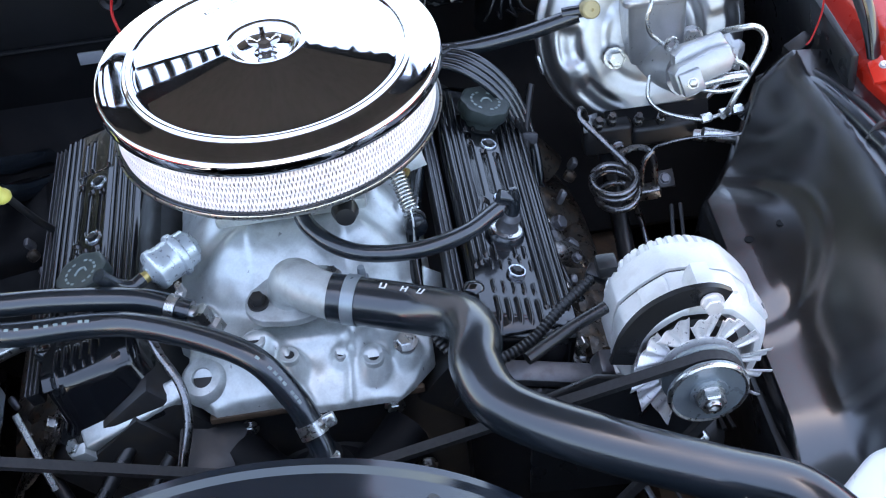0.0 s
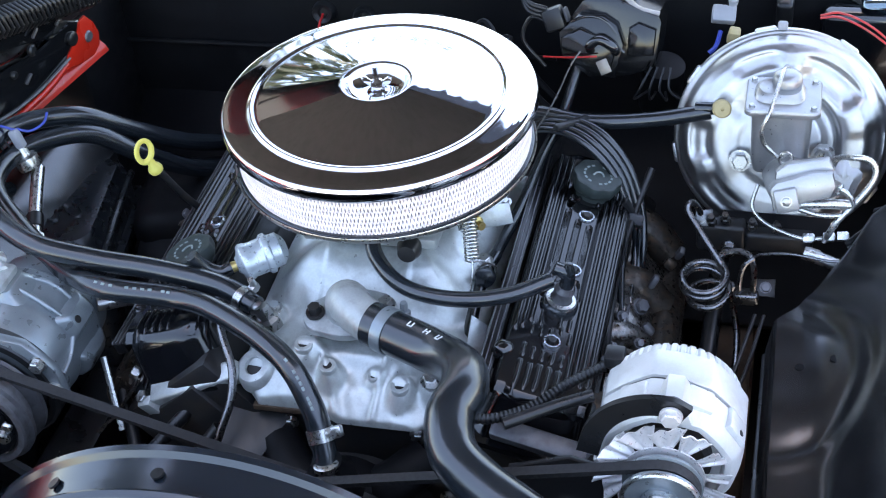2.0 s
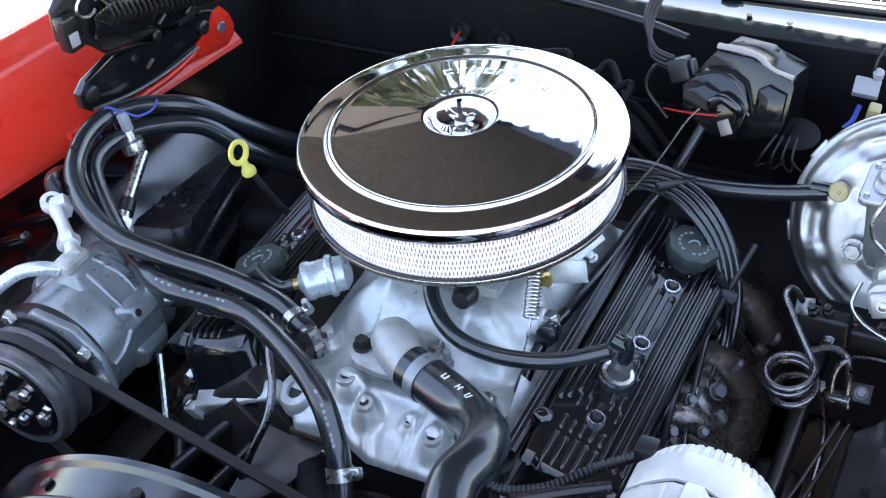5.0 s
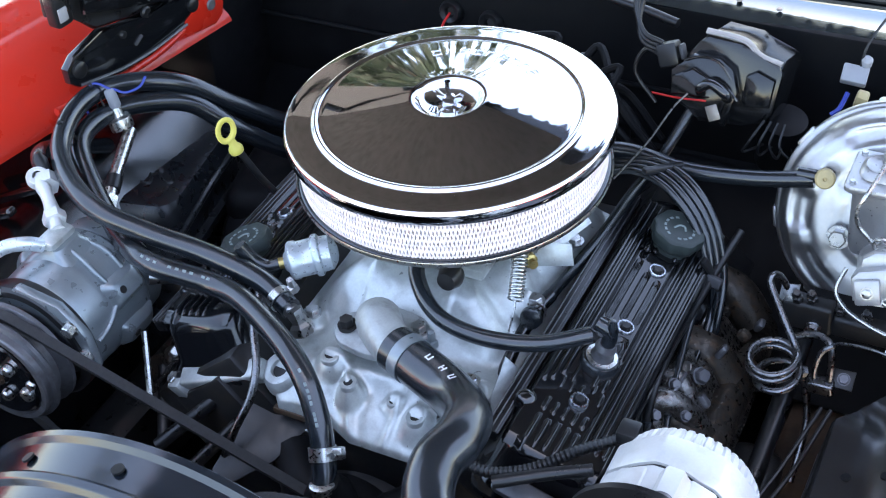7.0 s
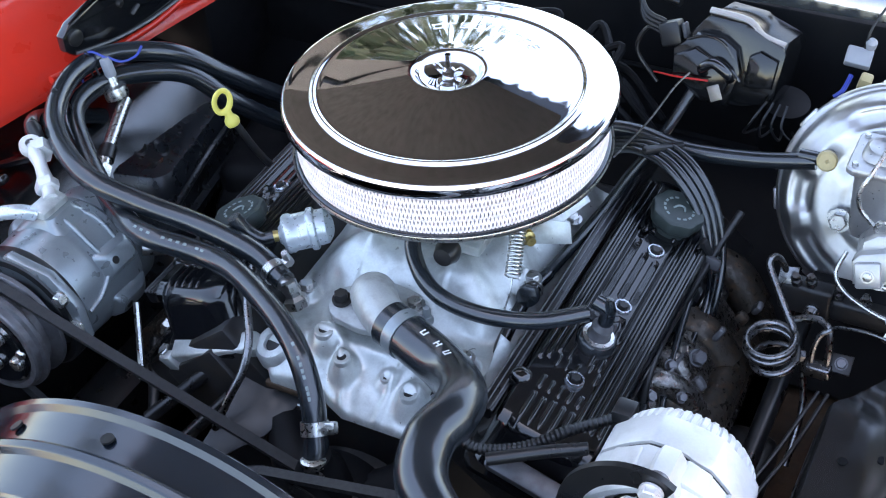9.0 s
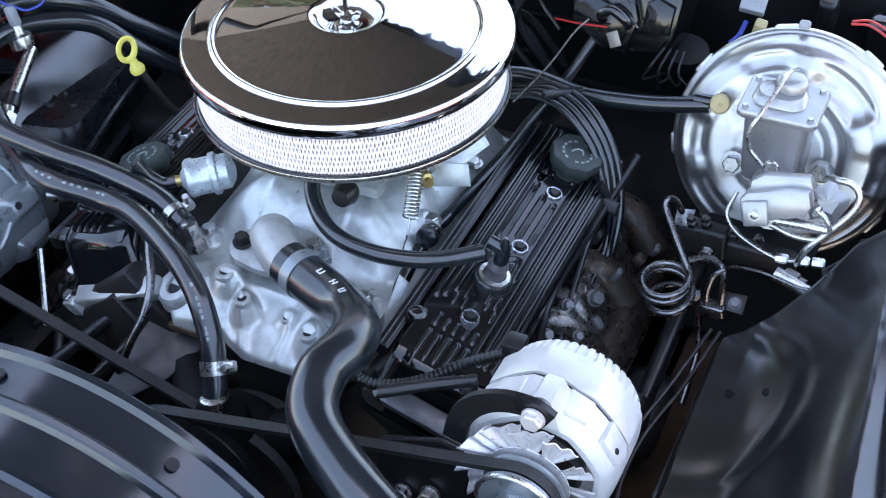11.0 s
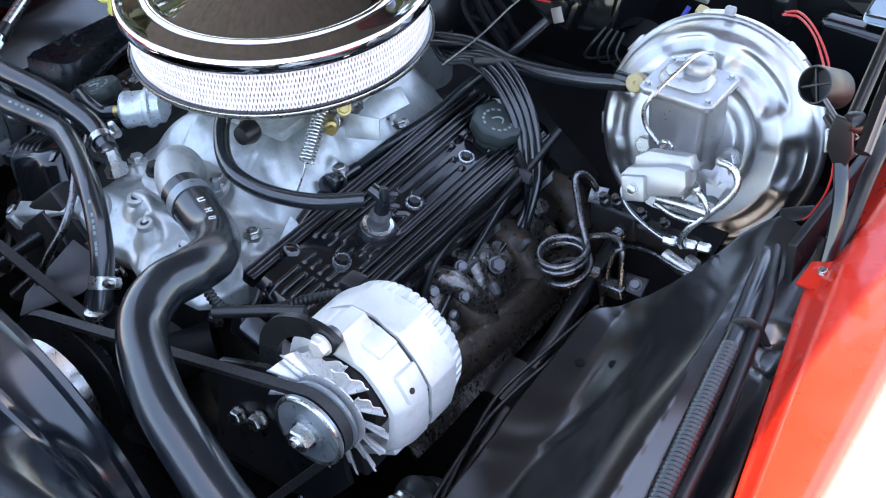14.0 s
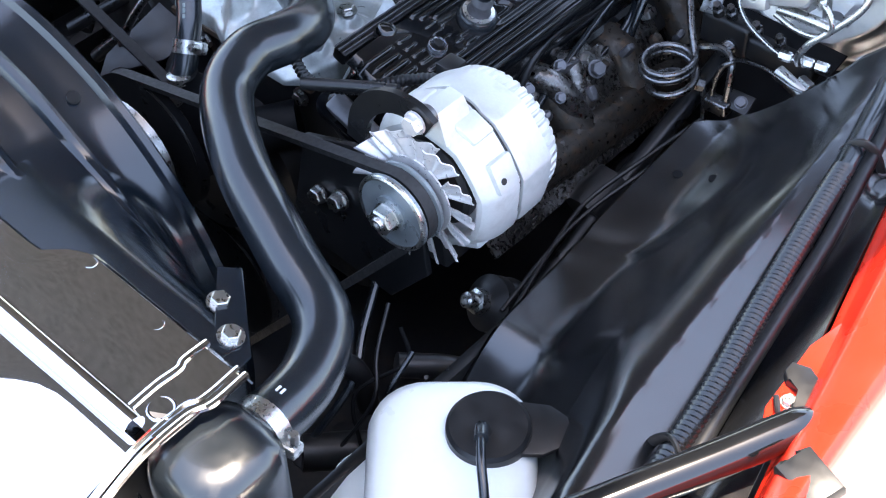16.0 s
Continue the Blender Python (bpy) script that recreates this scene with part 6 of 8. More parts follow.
    # belts: closed loops in a plane across the engine
    def belt(name, label, wheels, y, w):
        pts = []
        n = len(wheels)
        for i in range(n):
            (xa, za, ra), (xb, zb, rb) = wheels[i], wheels[(i + 1) % n]
            (xp, zp, rp) = wheels[i - 1]
            def tang(x0, z0, r0, x1, z1, r1):
                d = math.hypot(x1 - x0, z1 - z0)
                th = math.atan2(z1 - z0, x1 - x0)
                return th + math.acos(max(-1, min(1, (r0 - r1) / d)))
            a1 = tang(xp, zp, rp, xa, za, ra)
            a2 = tang(xa, za, ra, xb, zb, rb)
            while a2 > a1:
                a2 -= 2 * math.pi
            for k in range(15):
                a = a1 + (a2 - a1) * k / 14
                pts.append(V(xa + ra * math.cos(a), y, za + ra * math.sin(a)))
        bm = B()
        rings = []
        cnt = len(pts)
        cen = sum(pts, Vector()) / cnt
        for i, p in enumerate(pts):
            t = (pts[(i + 1) % cnt] - pts[i - 1]).normalized()
            o = t.cross(V(0, 1, 0)).normalized()
            if o.dot(p - cen) < 0:
                o = -o
            rings.append([bm.verts.new(q) for q in (p + o * 0.003 + V(0, -w / 2, 0), p + o * 0.003 + V(0, w / 2, 0), p - o * 0.005 + V(0, w / 2 * 0.6, 0), p - o * 0.005 + V(0, -w / 2 * 0.6, 0))])
        for i in range(cnt):
            a, b = rings[i], rings[(i + 1) % cnt]
            for k in range(4):
                bm.faces.new((a[k], a[(k + 1) % 4], b[(k + 1) % 4], b[k]))
        th = thing(name, pts[0], label, "drive belt", "drive belts")
        part("band", bm, BELT, th)
    belt("drive_belt", "black rubber drive belt round the alternator pulley", [(0.0, 0.712, 0.076), (0.353, 0.844, 0.033), (0.0, 0.47, 0.084)], -0.3765, 0.011)
    belt("drive_belt", "black rubber drive belt round the compressor clutch", [(-0.395, 0.784, 0.066), (0.0, 0.640, 0.076), (0.0, 0.47, 0.084)], -0.320, 0.012)


# ---- air conditioning ----
def build_compressor():
    c = thing("ac_compressor", (-0.37, -0.25, 0.74), "dull silver air conditioning compressor with black clutch plate", "compressor")
    m = axis((-0.395, 0, 0.784), (0, -1, 0), (1, 0, 0))
    part("body", lathe(B(), [(0.058, 0.168), (0.071, 0.169), (0.0735, 0.172), (0.0740, 0.190), (0.0730, 0.194), (0.0722, 0.225), (0.0728, 0.228), (0.0722, 0.231), (0.0710, 0.258), (0.068, 0.266), (0.050, 0.270), (0, 0.270)], 64, m), COMPR, c)
    part("rear_head", lathe(B(), [(0, 0.128), (0.045, 0.128), (0.060, 0.133), (0.0665, 0.140), (0.0680, 0.162), (0.0670, 0.165), (0.055, 0.166)], 56, m), COMPR, c)
    part("seam", lathe(B(), [(0.062, 0.164), (0.0645, 0.165), (0.0645, 0.169), (0.062, 0.170)], 56, m), GRIME, c, "dark joint behind the rear head")
    on = lambda deg, r, y: (-0.395 + r * math.cos(radians(deg)), y, 0.784 + r * math.sin(radians(deg)))
    for deg in (26, 150, -20):
        ml = axis(on(deg, 0.072, -0.198), (math.cos(radians(deg)), 0, math.sin(radians(deg))), (0, 1, 0))
        lug = part("lug", loft(B(), [[ml @ V(x, y, z) for x, y in round_rect(w, l, 0.006, 4)] for w, l, z in ((0.060, 0.040, -0.010), (0.054, 0.034, 0.002), (0.042, 0.026, 0.008), (0.038, 0.022, 0.010))]), COMPR, c)
        # dark disc supplies the shade of a drilled hole
        part("hole", lathe(B(), [(0, 0.0005), (0.0045, 0.0005), (0.0048, -0.001)], 16, ml @ Matrix.Translation((-0.010, 0.0, 0.0104))), GRIME, lug, "drilled hole")
    for pts in ([on(92, 0.076, -0.206), on(70, 0.0755, -0.212), on(50, 0.0750, -0.216), on(30, 0.0745, -0.214)], [on(22, 0.0745, -0.214), on(8, 0.0735, -0.240), on(2, 0.0715, -0.262)], [on(95, 0.0745, -0.186), on(60, 0.0745, -0.184), on(30, 0.0745, -0.186)]):
        part("rib", tube(B(), pts, 0.0032, 10, 6), COMPR, c)
    part("saddle", loft(B(), [[V(-0.400 + x, -0.205 + y, z) for x, y in round_rect(w, l, 0.010, 4)] for w, l, z in ((0.072, 0.066, 0.846), (0.052, 0.052, 0.856), (0.034, 0.044, 0.862), (0.028, 0.042, 0.866))]), COMPR, c)
    part("coil_housing", lathe(B(), [(0.054, 0.266), (0.074, 0.268), (0.0765, 0.272), (0.0765, 0.288), (0.073, 0.292), (0.066, 0.293)], 56, m), MATTE, c, "black coil housing band")
    part("pulley", lathe(B(), [(0.03, 0.300), (0.062, 0.300), (0.069, 0.304), (0.069, 0.309), (0.058, 0.316), (0.058, 0.324), (0.069, 0.331), (0.069, 0.336), (0.064, 0.338), (0.064, 0.345), (0.062, 0.347), (0.056, 0.347), (0.055, 0.342), (0.03, 0.342)], 64, m), GREYST, c, "worn dark steel clutch pulley")
    hub = part("clutch_plate", lathe(B(), [(0, 0.350), (0.010, 0.350), (0.012, 0.346), (0.034, 0.346), (0.050, 0.349), (0.053, 0.347), (0.053, 0.341)], 48, m), GLOSS, c, "black clutch plate with pale rivets")
    for k in range(3):
        a = radians(100 + 120 * k)
        part("rivet", lathe(B(), [(0, 0.3545), (0.006, 0.354), (0.0085, 0.352), (0.009, 0.347)], 18, m @ Matrix.Rotation(a, 4, "Z") @ Matrix.Translation((0.039, 0, 0))), ZINC, hub, "pale steel rivet")
        part("rivet", lathe(B(), [(0, 0.3545), (0.005, 0.354), (0.007, 0.352), (0.0075, 0.347)], 18, m @ Matrix.Rotation(a + radians(60), 4, "Z") @ Matrix.Translation((0.026, 0, 0))), ZINC, hub, "pale steel rivet")
        part("rivet", lathe(B(), [(0, 0.3525), (0.0045, 0.352), (0.006, 0.350), (0.006, 0.347)], 18, m @ Matrix.Rotation(a + radians(25), 4, "Z") @ Matrix.Translation((0.047, 0, 0))), ZINC, hub, "pale steel rivet")
    part("nut", hexhead(B(), 0.008, 0.008, m @ Matrix.Translation((0, 0, 0.349)), 1.2), RUST, hub)
    br = part("front_bracket", prism(B(), [(-0.085, -0.012), (-0.055, 0.045), (0.0, 0.080), (0.055, 0.070), (0.085, 0.035), (0.088, -0.01), (0.066, -0.01), (0.060, 0.02), (0.03, 0.05), (-0.02, 0.056), (-0.055, 0.02), (-0.064, -0.02)], 0.012, m @ Matrix.Translation((0, 0, 0.278)), 0.003), COMPR, c, "grey steel front bracket")
    for x, y in ((-0.066, 0.030), (-0.030, 0.066), (0.068, 0.045), (0.078, 0.008)):
        part("bolt", hexhead(B(), 0.008, 0.010, m @ Matrix.Translation((x, y, 0.290)), 1.2), ZINC, br)
    # fittings and hoses
    man = thing("ac_fitting", (-0.46, -0.17, 0.87), "pale aluminium hose fitting block on the compressor", "fitting")
    part("block", rbox(B(), (0.024, 0.042, 0.022), axis((-0.405, -0.205, 0.866), (0.2, 0, 1)), 0.005), CAST, man)
    part("pipe", tube(B(), [(-0.404, -0.200, 0.874), (-0.424, -0.182, 0.880), (-0.448, -0.162, 0.886), (-0.472, -0.146, 0.890)], 0.0078, 14, rad=lambda u: 1.15 - 0.2 * abs(math.sin(u * 8))), ALTERN, man)
    part("nut", lathe(B(), [(0, 0), (0.014, 0), (0.015, 0.004), (0.015, 0.016), (0.010, 0.020), (0, 0.020)], 6, axis((-0.458, -0.148, 0.884), (-0.6, 0.6, 0.1))), ALTERN, man)
    part("nut", lathe(B(), [(0, 0), (0.013, 0), (0.014, 0.004), (0.014, 0.012), (0.010, 0.015), (0, 0.015)], 6, axis((-0.415, -0.190, 0.876), (-0.7, 0.6, 0.1))), ALTERN, man)
    part("port", lathe(B(), [(0.006, 0.004), (0.0115, 0.004), (0.0135, 0.001), (0.0135, -0.006), (0.006, -0.008)], 24, axis((-0.472, -0.146, 0.894), (0.35, -0.25, 0.9))), ALTERN, man)
    part("port_cap", lathe(B(), [(0, 0), (0.008, 0), (0.009, 0.014), (0.005, 0.022), (0, 0.024)], 14, axis((-0.476, -0.130, 0.890), (-0.5, 0.3, 0.7))), MATTE, man)
    part("pipe", tube(B(), [(-0.408, -0.224, 0.870), (-0.418, -0.238, 0.880), (-0.440, -0.254, 0.878), (-0.466, -0.280, 0.858), (-0.480, -0.300, 0.832)], 0.0082, 14), FILTER, man)
    part("ferrule", lathe(B(), [(0.011, 0), (0.0140, 0), (0.0140, 0.035), (0.011, 0.037)], 20, axis((-0.473, -0.286, 0.850), (-0.2, -0.55, -0.8))), ALTERN, man)
    part("hose", tube(B(), [(-0.480, -0.300, 0.832), (-0.50, -0.33, 0.80), (-0.51, -0.37, 0.73), (-0.5, -0.40, 0.65)], 0.0145, 16), RUBBER, man)
    part("hose", tube(B(), [(-0.468, -0.138, 0.886), (-0.51, -0.10, 0.885), (-0.55, -0.03, 0.84), (-0.56, 0.06, 0.78)], 0.0105, 14), RUBBER, man)
    bl = thing("brace_rod", (-0.3, -0.2, 0.72), "bare steel rods braced under the compressor", "brace")
    part("rod", tube(B(), [(-0.300, -0.215, 0.77), (-0.275, -0.26, 0.70)], 0.004, 8, 1), STEEL, bl)
    part("rod", tube(B(), [(-0.325, -0.16, 0.80), (-0.285, -0.135, 0.79), (-0.26, -0.15, 0.76)], 0.010, 10), STEEL, bl)

    ev = thing("evaporator_case", (-0.46, 0.15, 0.62), "dark grey evaporator housing with pressed ovals and round blower cover", "evaporator")
    me = Matrix.Translation((-0.528, 0.105, 0.630)) @ Matrix.Rotation(0.20, 4, "Z") @ Matrix.Rotation(-0.04, 4, "X")
    part("case", loft(B(), [[me @ V(x, y, z) for x, y in round_rect(w, l, 0.025, 5)] for w, l, z in ((0.160, 0.230, -0.16), (0.152, 0.220, 0.06), (0.146, 0.212, 0.085), (0.132, 0.196, 0.097), (0.110, 0.170, 0.100))]), EVAP, ev)
    part("flange", loft(B(), [[me @ V(x, y, z) for x, y in round_rect(w, l, 0.02, 5)] for w, l, z in ((0.176, 0.246, 0.02), (0.178, 0.248, 0.026), (0.176, 0.246, 0.032))]), EVAP, ev, "moulded seam flange")
    for x, y, a in ((-0.520, 0.072, -0.7), (-0.492, 0.084, -0.7)):
        part("oval", lathe(B(), [(0, 0.001), (0.006, 0.0015), (0.0085, 0.005), (0.0105, 0.006), (0.0135, 0.0)], 28, Matrix.Translation((x, y, 0.7285)) @ Matrix.Rotation(a, 4, "Z") @ Matrix.Diagonal((1.9, 0.85, 1, 1))), EVAP, ev, "pressed oval")
    part("rib", tube(B(), [me @ V(0.078, -0.11, 0.06), me @ V(0.080, 0.0, 0.074), me @ V(0.076, 0.10, 0.07)], 0.005, 8, 6), EVAP, ev)
    part("blower_cover", lathe(B(), [(0, 0.035), (0.04, 0.034), (0.065, 0.026), (0.075, 0.010), (0.078, 0.0)], 36, axis((-0.360, 0.12, 0.630), (0.15, -0.75, 0.65))), FIREW, ev)
    part("blower_case", rbox(B(), (0.14, 0.16, 0.22), Matrix.Translation((-0.375, 0.19, 0.60)) @ Matrix.Rotation(0.2, 4, "Z"), 0.03, 4), FIREW, ev)
    ac = thing("ac_line", (-0.47, 0, 0.84), "bright air conditioning line with pressure switch and blue wires", "pipe")
    part("pipe", tube(B(), [(-0.478, 0.025, 0.848), (-0.462, -0.020, 0.838), (-0.440, -0.075, 0.826), (-0.425, -0.11, 0.80)], 0.0082, 12), ZINC, ac)
    part("switch", lathe(B(), [(0, 0), (0.0145, 0), (0.0155, 0.006), (0.0150, 0.014), (0.008, 0.017), (0.007, 0.034), (0, 0.036)], 20, axis((-0.484, 0.020, 0.852), (-0.35, 0.15, 0.95))), ZINC, ac)
    part("plug", rbox(B(), (0.012, 0.012, 0.026), axis((-0.493, 0.024, 0.893), (-0.3, 0.1, 1)), 0.003), GREYPL, ac)
    part("sleeve", lathe(B(), [(0.008, 0), (0.0105, 0.002), (0.0105, 0.022), (0.008, 0.024)], 18, axis((-0.451, -0.048, 0.832), (0.35, -0.85, -0.2))), MATTE, ac)
    part("nut", lathe(B(), [(0, 0), (0.012, 0), (0.0125, 0.002), (0.0125, 0.022), (0.010, 0.026), (0, 0.026)], 6, axis((-0.439, -0.078, 0.826), (0.3, -0.85, -0.35))), ZINC, ac)
    for k in range(2):
        part("wire", tube(B(), [(-0.493, 0.026 + 0.004 * k, 0.905), (-0.515 - 0.01 * k, 0.02, 0.912), (-0.520, 0.005 + 0.01 * k, 0.895), (-0.505, -0.01, 0.865)] if k == 0 else [(-0.493, 0.028, 0.905), (-0.478, 0.034, 0.899), (-0.466, 0.048, 0.902), (-0.464, 0.060, 0.910)], 0.0016, 6), BLUEWIRE, ac, "blue wire")
    part("bracket", prism(B(), [(-0.02, -0.008), (0.012, -0.012), (0.016, 0.010), (-0.015, 0.010)], 0.004, axis((-0.468, -0.055, 0.815), (-0.3, -0.3, 1)), 0.001), SATIN, ac)


build_hoses()
build_small_engine_parts()
build_alternator()
build_compressor()


# ---- radiator, shroud and washer bottle ----
def build_front():
    sh = thing("fan_shroud", (0, -0.54, 0.66), "glossy black plastic fan shroud with stepped rings", "fan shroud")
    xc, zc = -0.045, 0.655
    # section from the rear lip forward: (y, radius), with a bead at each step
    sec = [(-0.474, 0.2735), (-0.474, 0.2895), (-0.477, 0.2930), (-0.483, 0.2920), (-0.487, 0.2865), (-0.505, 0.2835), (-0.522, 0.2815), (-0.525, 0.2895), (-0.529, 0.2920), (-0.534, 0.2895), (-0.538, 0.2835), (-0.558, 0.2805), (-0.578, 0.2785), (-0.582, 0.2855), (-0.587, 0.2870), (-0.592, 0.2825), (-0.615, 0.2795), (-0.640, 0.2775)]
    ease = lambda q: min(max(q, 0.0), 1.0) ** 2 * (3 - 2 * min(max(q, 0.0), 1.0))

    def f(u, v):
        a = radians(-25 + 230 * u)
        k = v * (len(sec) - 1)
        i = min(int(k), len(sec) - 2)
        q = k - i
        y = sec[i][0] * (1 - q) + sec[i + 1][0] * q
        r = sec[i][1] * (1 - q) + sec[i + 1][1] * q
        # grows from a round opening into the corners of the radiator
        square = min((0.440 if math.cos(a) > 0 else 0.350) / max(abs(math.cos(a)), 0.01), 0.234 / max(abs(math.sin(a)), 0.01))
        r += (max(r, square) - r) * ease((-0.500 - y) / 0.095)
        return (xc + r * math.cos(a), y, zc + r * math.sin(a))

    part("shell", sheet(B(), 160, 68, f, 0.003), SHROUD, sh, smooth=30)
    for x, y, z in ((0.351, -0.571, 0.887), (0.383, -0.589, 0.889)):
        part("bolt", hexhead(B(), 0.0075, 0.007, axis((x, y, z), (0.2, 0.1, 1)), 1.4), ZINC, sh)
    part("corner", prism(B(), [(-0.050, 0.034), (0.018, -0.030), (0.034, -0.022), (0.030, -0.004), (-0.036, 0.048)], 0.004, axis((0.374, -0.585, 0.884), (0.15, 0.1, 1)), 0.002), SHROUD, sh)
    for a in (118, 60, 95):
        # dark discs set on the shell act as the holes' shade
        part("hole", lathe(B(), [(0, 0.0012), (0.006, 0.0012), (0.006, -0.001)], 16, axis((xc + 0.2865 * math.cos(radians(a)), -0.505, zc + 0.2865 * math.sin(radians(a))), (math.cos(radians(a)), 0, math.sin(radians(a))))), MATTE, sh, "round hole")

    rad = thing("radiator", (0, -0.66, 0.66), "black radiator with side tank and hose neck", "radiator")
    part("core", rbox(B(), (0.78, 0.06, 0.46), Matrix.Translation((-0.005, -0.655, 0.655)), 0.006), SATIN, rad)
    part("side_tank", loft(B(), [[V(0.445 + x, -0.662 + y, z) for x, y in round_rect(w, l, 0.03, 6)] for w, l, z in ((0.085, 0.085, 0.45), (0.085, 0.085, 0.868), (0.080, 0.080, 0.882), (0.065, 0.065, 0.890), (0.04, 0.04, 0.893))]), RUBBER, rad)
    part("side_tank", loft(B(), [[V(-0.455 + x, -0.662 + y, z) for x, y in round_rect(w, l, 0.03, 6)] for w, l, z in ((0.085, 0.085, 0.45), (0.085, 0.085, 0.868), (0.080, 0.080, 0.882), (0.065, 0.065, 0.890), (0.04, 0.04, 0.893))]), RUBBER, rad)
    part("neck", tube(B(), [(0.438, -0.612, 0.855), (0.441, -0.64, 0.858), (0.446, -0.67, 0.856)], 0.0215, 22), RUBBER, rad)

    sup = thing("radiator_support", (0, -0.7, 0.90), "mirror chrome sheet metal panel over the radiator", "radiator panel")
    # the panel is crowned: highest over the middle of the car
    crown = lambda x: 0.080 * (0.362 - math.sqrt(x * x + 0.022))
    part("top_panel", sheet(B(), 60, 24, lambda u, v: (-0.46 + 0.888 * u, -0.690 + (1 - v) * (0.054 + 0.026 * ease((-0.46 + 0.888 * u - 0.232) / 0.03)), 0.9105 + crown(-0.46 + 0.888 * u) + 0.0006 * math.sin(math.pi * min(v * 1.1, 1)) - (0.012 * max(0, (0.06 - v) / 0.06))), 0.0015), CHROME, sup)
    part("front_lip", tube(B(), [(x, -0.692 - 0.002 * math.cos(x * 3), 0.912 + crown(x)) for x in [-0.46 + 0.0721 * k for k in range(13)]], 0.009, 12, 3), CHROME, sup, "rolled bright lip")
    part("lower_panel", sheet(B(), 60, 20, lambda u, v: (-0.46 + 0.875 * u, -0.698 - 0.16 * v, 0.905 + crown(-0.46 + 0.875 * u) - 0.11 * max(v - 0.25 * ease((0.80 - 0.875 * u) / 0.06), 0.0) ** 2), 0.002), CHROME, sup)
    for k in range(2):
        part("end_rib", tube(B(), [(0.419 + 0.008 * k, -0.612, 0.9035), (0.421 + 0.008 * k, -0.645, 0.9045), (0.416 + 0.008 * k, -0.662, 0.9045), (0.417 + 0.008 * k, -0.705, 0.9025), (0.424 + 0.008 * k, -0.755, 0.893), (0.430 + 0.008 * k, -0.82, 0.866)], 0.0030, 8, 6), CHROME, sup)
    for x, y in ((0.272, -0.622), (0.350, -0.626)):
        # black disc carries the hole's shade, with a chrome ring as bright edge
        h = part("hole", lathe(B(), [(0, 0.0006), (0.0046, 0.0006), (0.0048, 0.0)], 18, axis((x, y, 0.9114 + crown(x)), (0.06, 0, 1))), FIREW, sup, "drilled hole with bright edge")
        part("edge", tube(B(), [(x + 0.0052 * math.cos(a), y + 0.0052 * math.sin(a), 0.9116 + crown(x)) for a in [2 * math.pi * k / 16 for k in range(16)]], 0.0008, 6, 1, closed=True), CHROME, h)
    part("end_bead", tube(B(), [(0.387, -0.612, 0.9060), (0.388, -0.634, 0.9078), (0.391, -0.642, 0.9078), (0.390, -0.660, 0.9078), (0.391, -0.685, 0.9070)], 0.0034, 8, 6), CHROME, sup)
    part("stop_ring", tube(B(), [(0.407 + 0.0095 * math.cos(a), -0.671 + 0.0095 * math.sin(a), 0.9055) for a in [2 * math.pi * k / 20 for k in range(20)]], 0.0018, 8, 1, closed=True), CHROME, sup)
    part("stop_pad", lathe(B(), [(0, 0.001), (0.0082, 0.001), (0.0084, -0.002)], 20, axis((0.407, -0.671, 0.9055), (0.06, 0, 1))), DARKGREY, sup)
    grid_end = thing("front_loom", (0.43, -0.74, 0.86), "black corrugated wire loom in front of the radiator", "wire loom", "wire looms")
    part("sleeve", loom(B(), [(0.36, -0.80, 0.872), (0.425, -0.735, 0.872), (0.47, -0.71, 0.84)], 0.007), MATTE, grid_end)

    jug = thing("washer_bottle", (0.532, -0.512, 0.60), "translucent white plastic washer bottle with black cap", "bottle")
    mj = Matrix.Translation((0.532, -0.512, -0.197)) @ Matrix.Rotation(radians(41), 4, "Z") @ Matrix.Scale(1.12, 4)
    rings = []
    for w, l, r, z in ((0.110, 0.15, 0.03, 0.60), (0.116, 0.160, 0.035, 0.63), (0.120, 0.164, 0.035, 0.806), (0.120, 0.164, 0.036, 0.852), (0.114, 0.158, 0.04, 0.867), (0.100, 0.144, 0.042, 0.874), (0.07, 0.11, 0.034, 0.877), (0.04, 0.07, 0.02, 0.878)):
        rings.append([mj @ V(x - (0.0 if z < 0.8 else 0.004), y, z) for x, y in round_rect(w, l, r, 8)])
    part("tank", loft(B(), rings), JUG, jug)
    part("shoulder", loft(B(), [[mj @ V(-0.062 + x, 0.0 + y, z) for x, y in round_rect(w, l, 0.03, 6)] for w, l, z in ((0.07, 0.13, 0.60), (0.07, 0.13, 0.79), (0.06, 0.12, 0.812), (0.035, 0.09, 0.820))]), JUG, jug)
    mc = axis((0.530, -0.473, 0.781), (0.03, -0.05, 1)) @ Matrix.Scale(1.12, 4)
    cap = part("cap", lathe(B(), [(0.026, 0), (0.0295, 0.002), (0.0300, 0.006), (0.0295, 0.011), (0.027, 0.0135), (0.006, 0.0145), (0, 0.0145)], 48, mc), MATTE, jug, "matt black screw cap with hose nipple")
    part("tab", prism(B(), [(0.018, -0.021), (0.036, -0.022), (0.050, -0.016), (0.057, -0.004), (0.055, 0.008), (0.044, 0.018), (0.018, 0.023)], 0.005, mc @ Matrix.Rotation(0.75, 4, "Z") @ Matrix.Translation((0, 0, 0.003)), 0.0015), MATTE, cap)
    part("nipple", tube(B(), [mc @ V(0.002, -0.006, 0.012), mc @ V(0.004, -0.012, 0.028), mc @ V(0.012, -0.022, 0.034)], 0.0055, 12), RUBBER, cap)
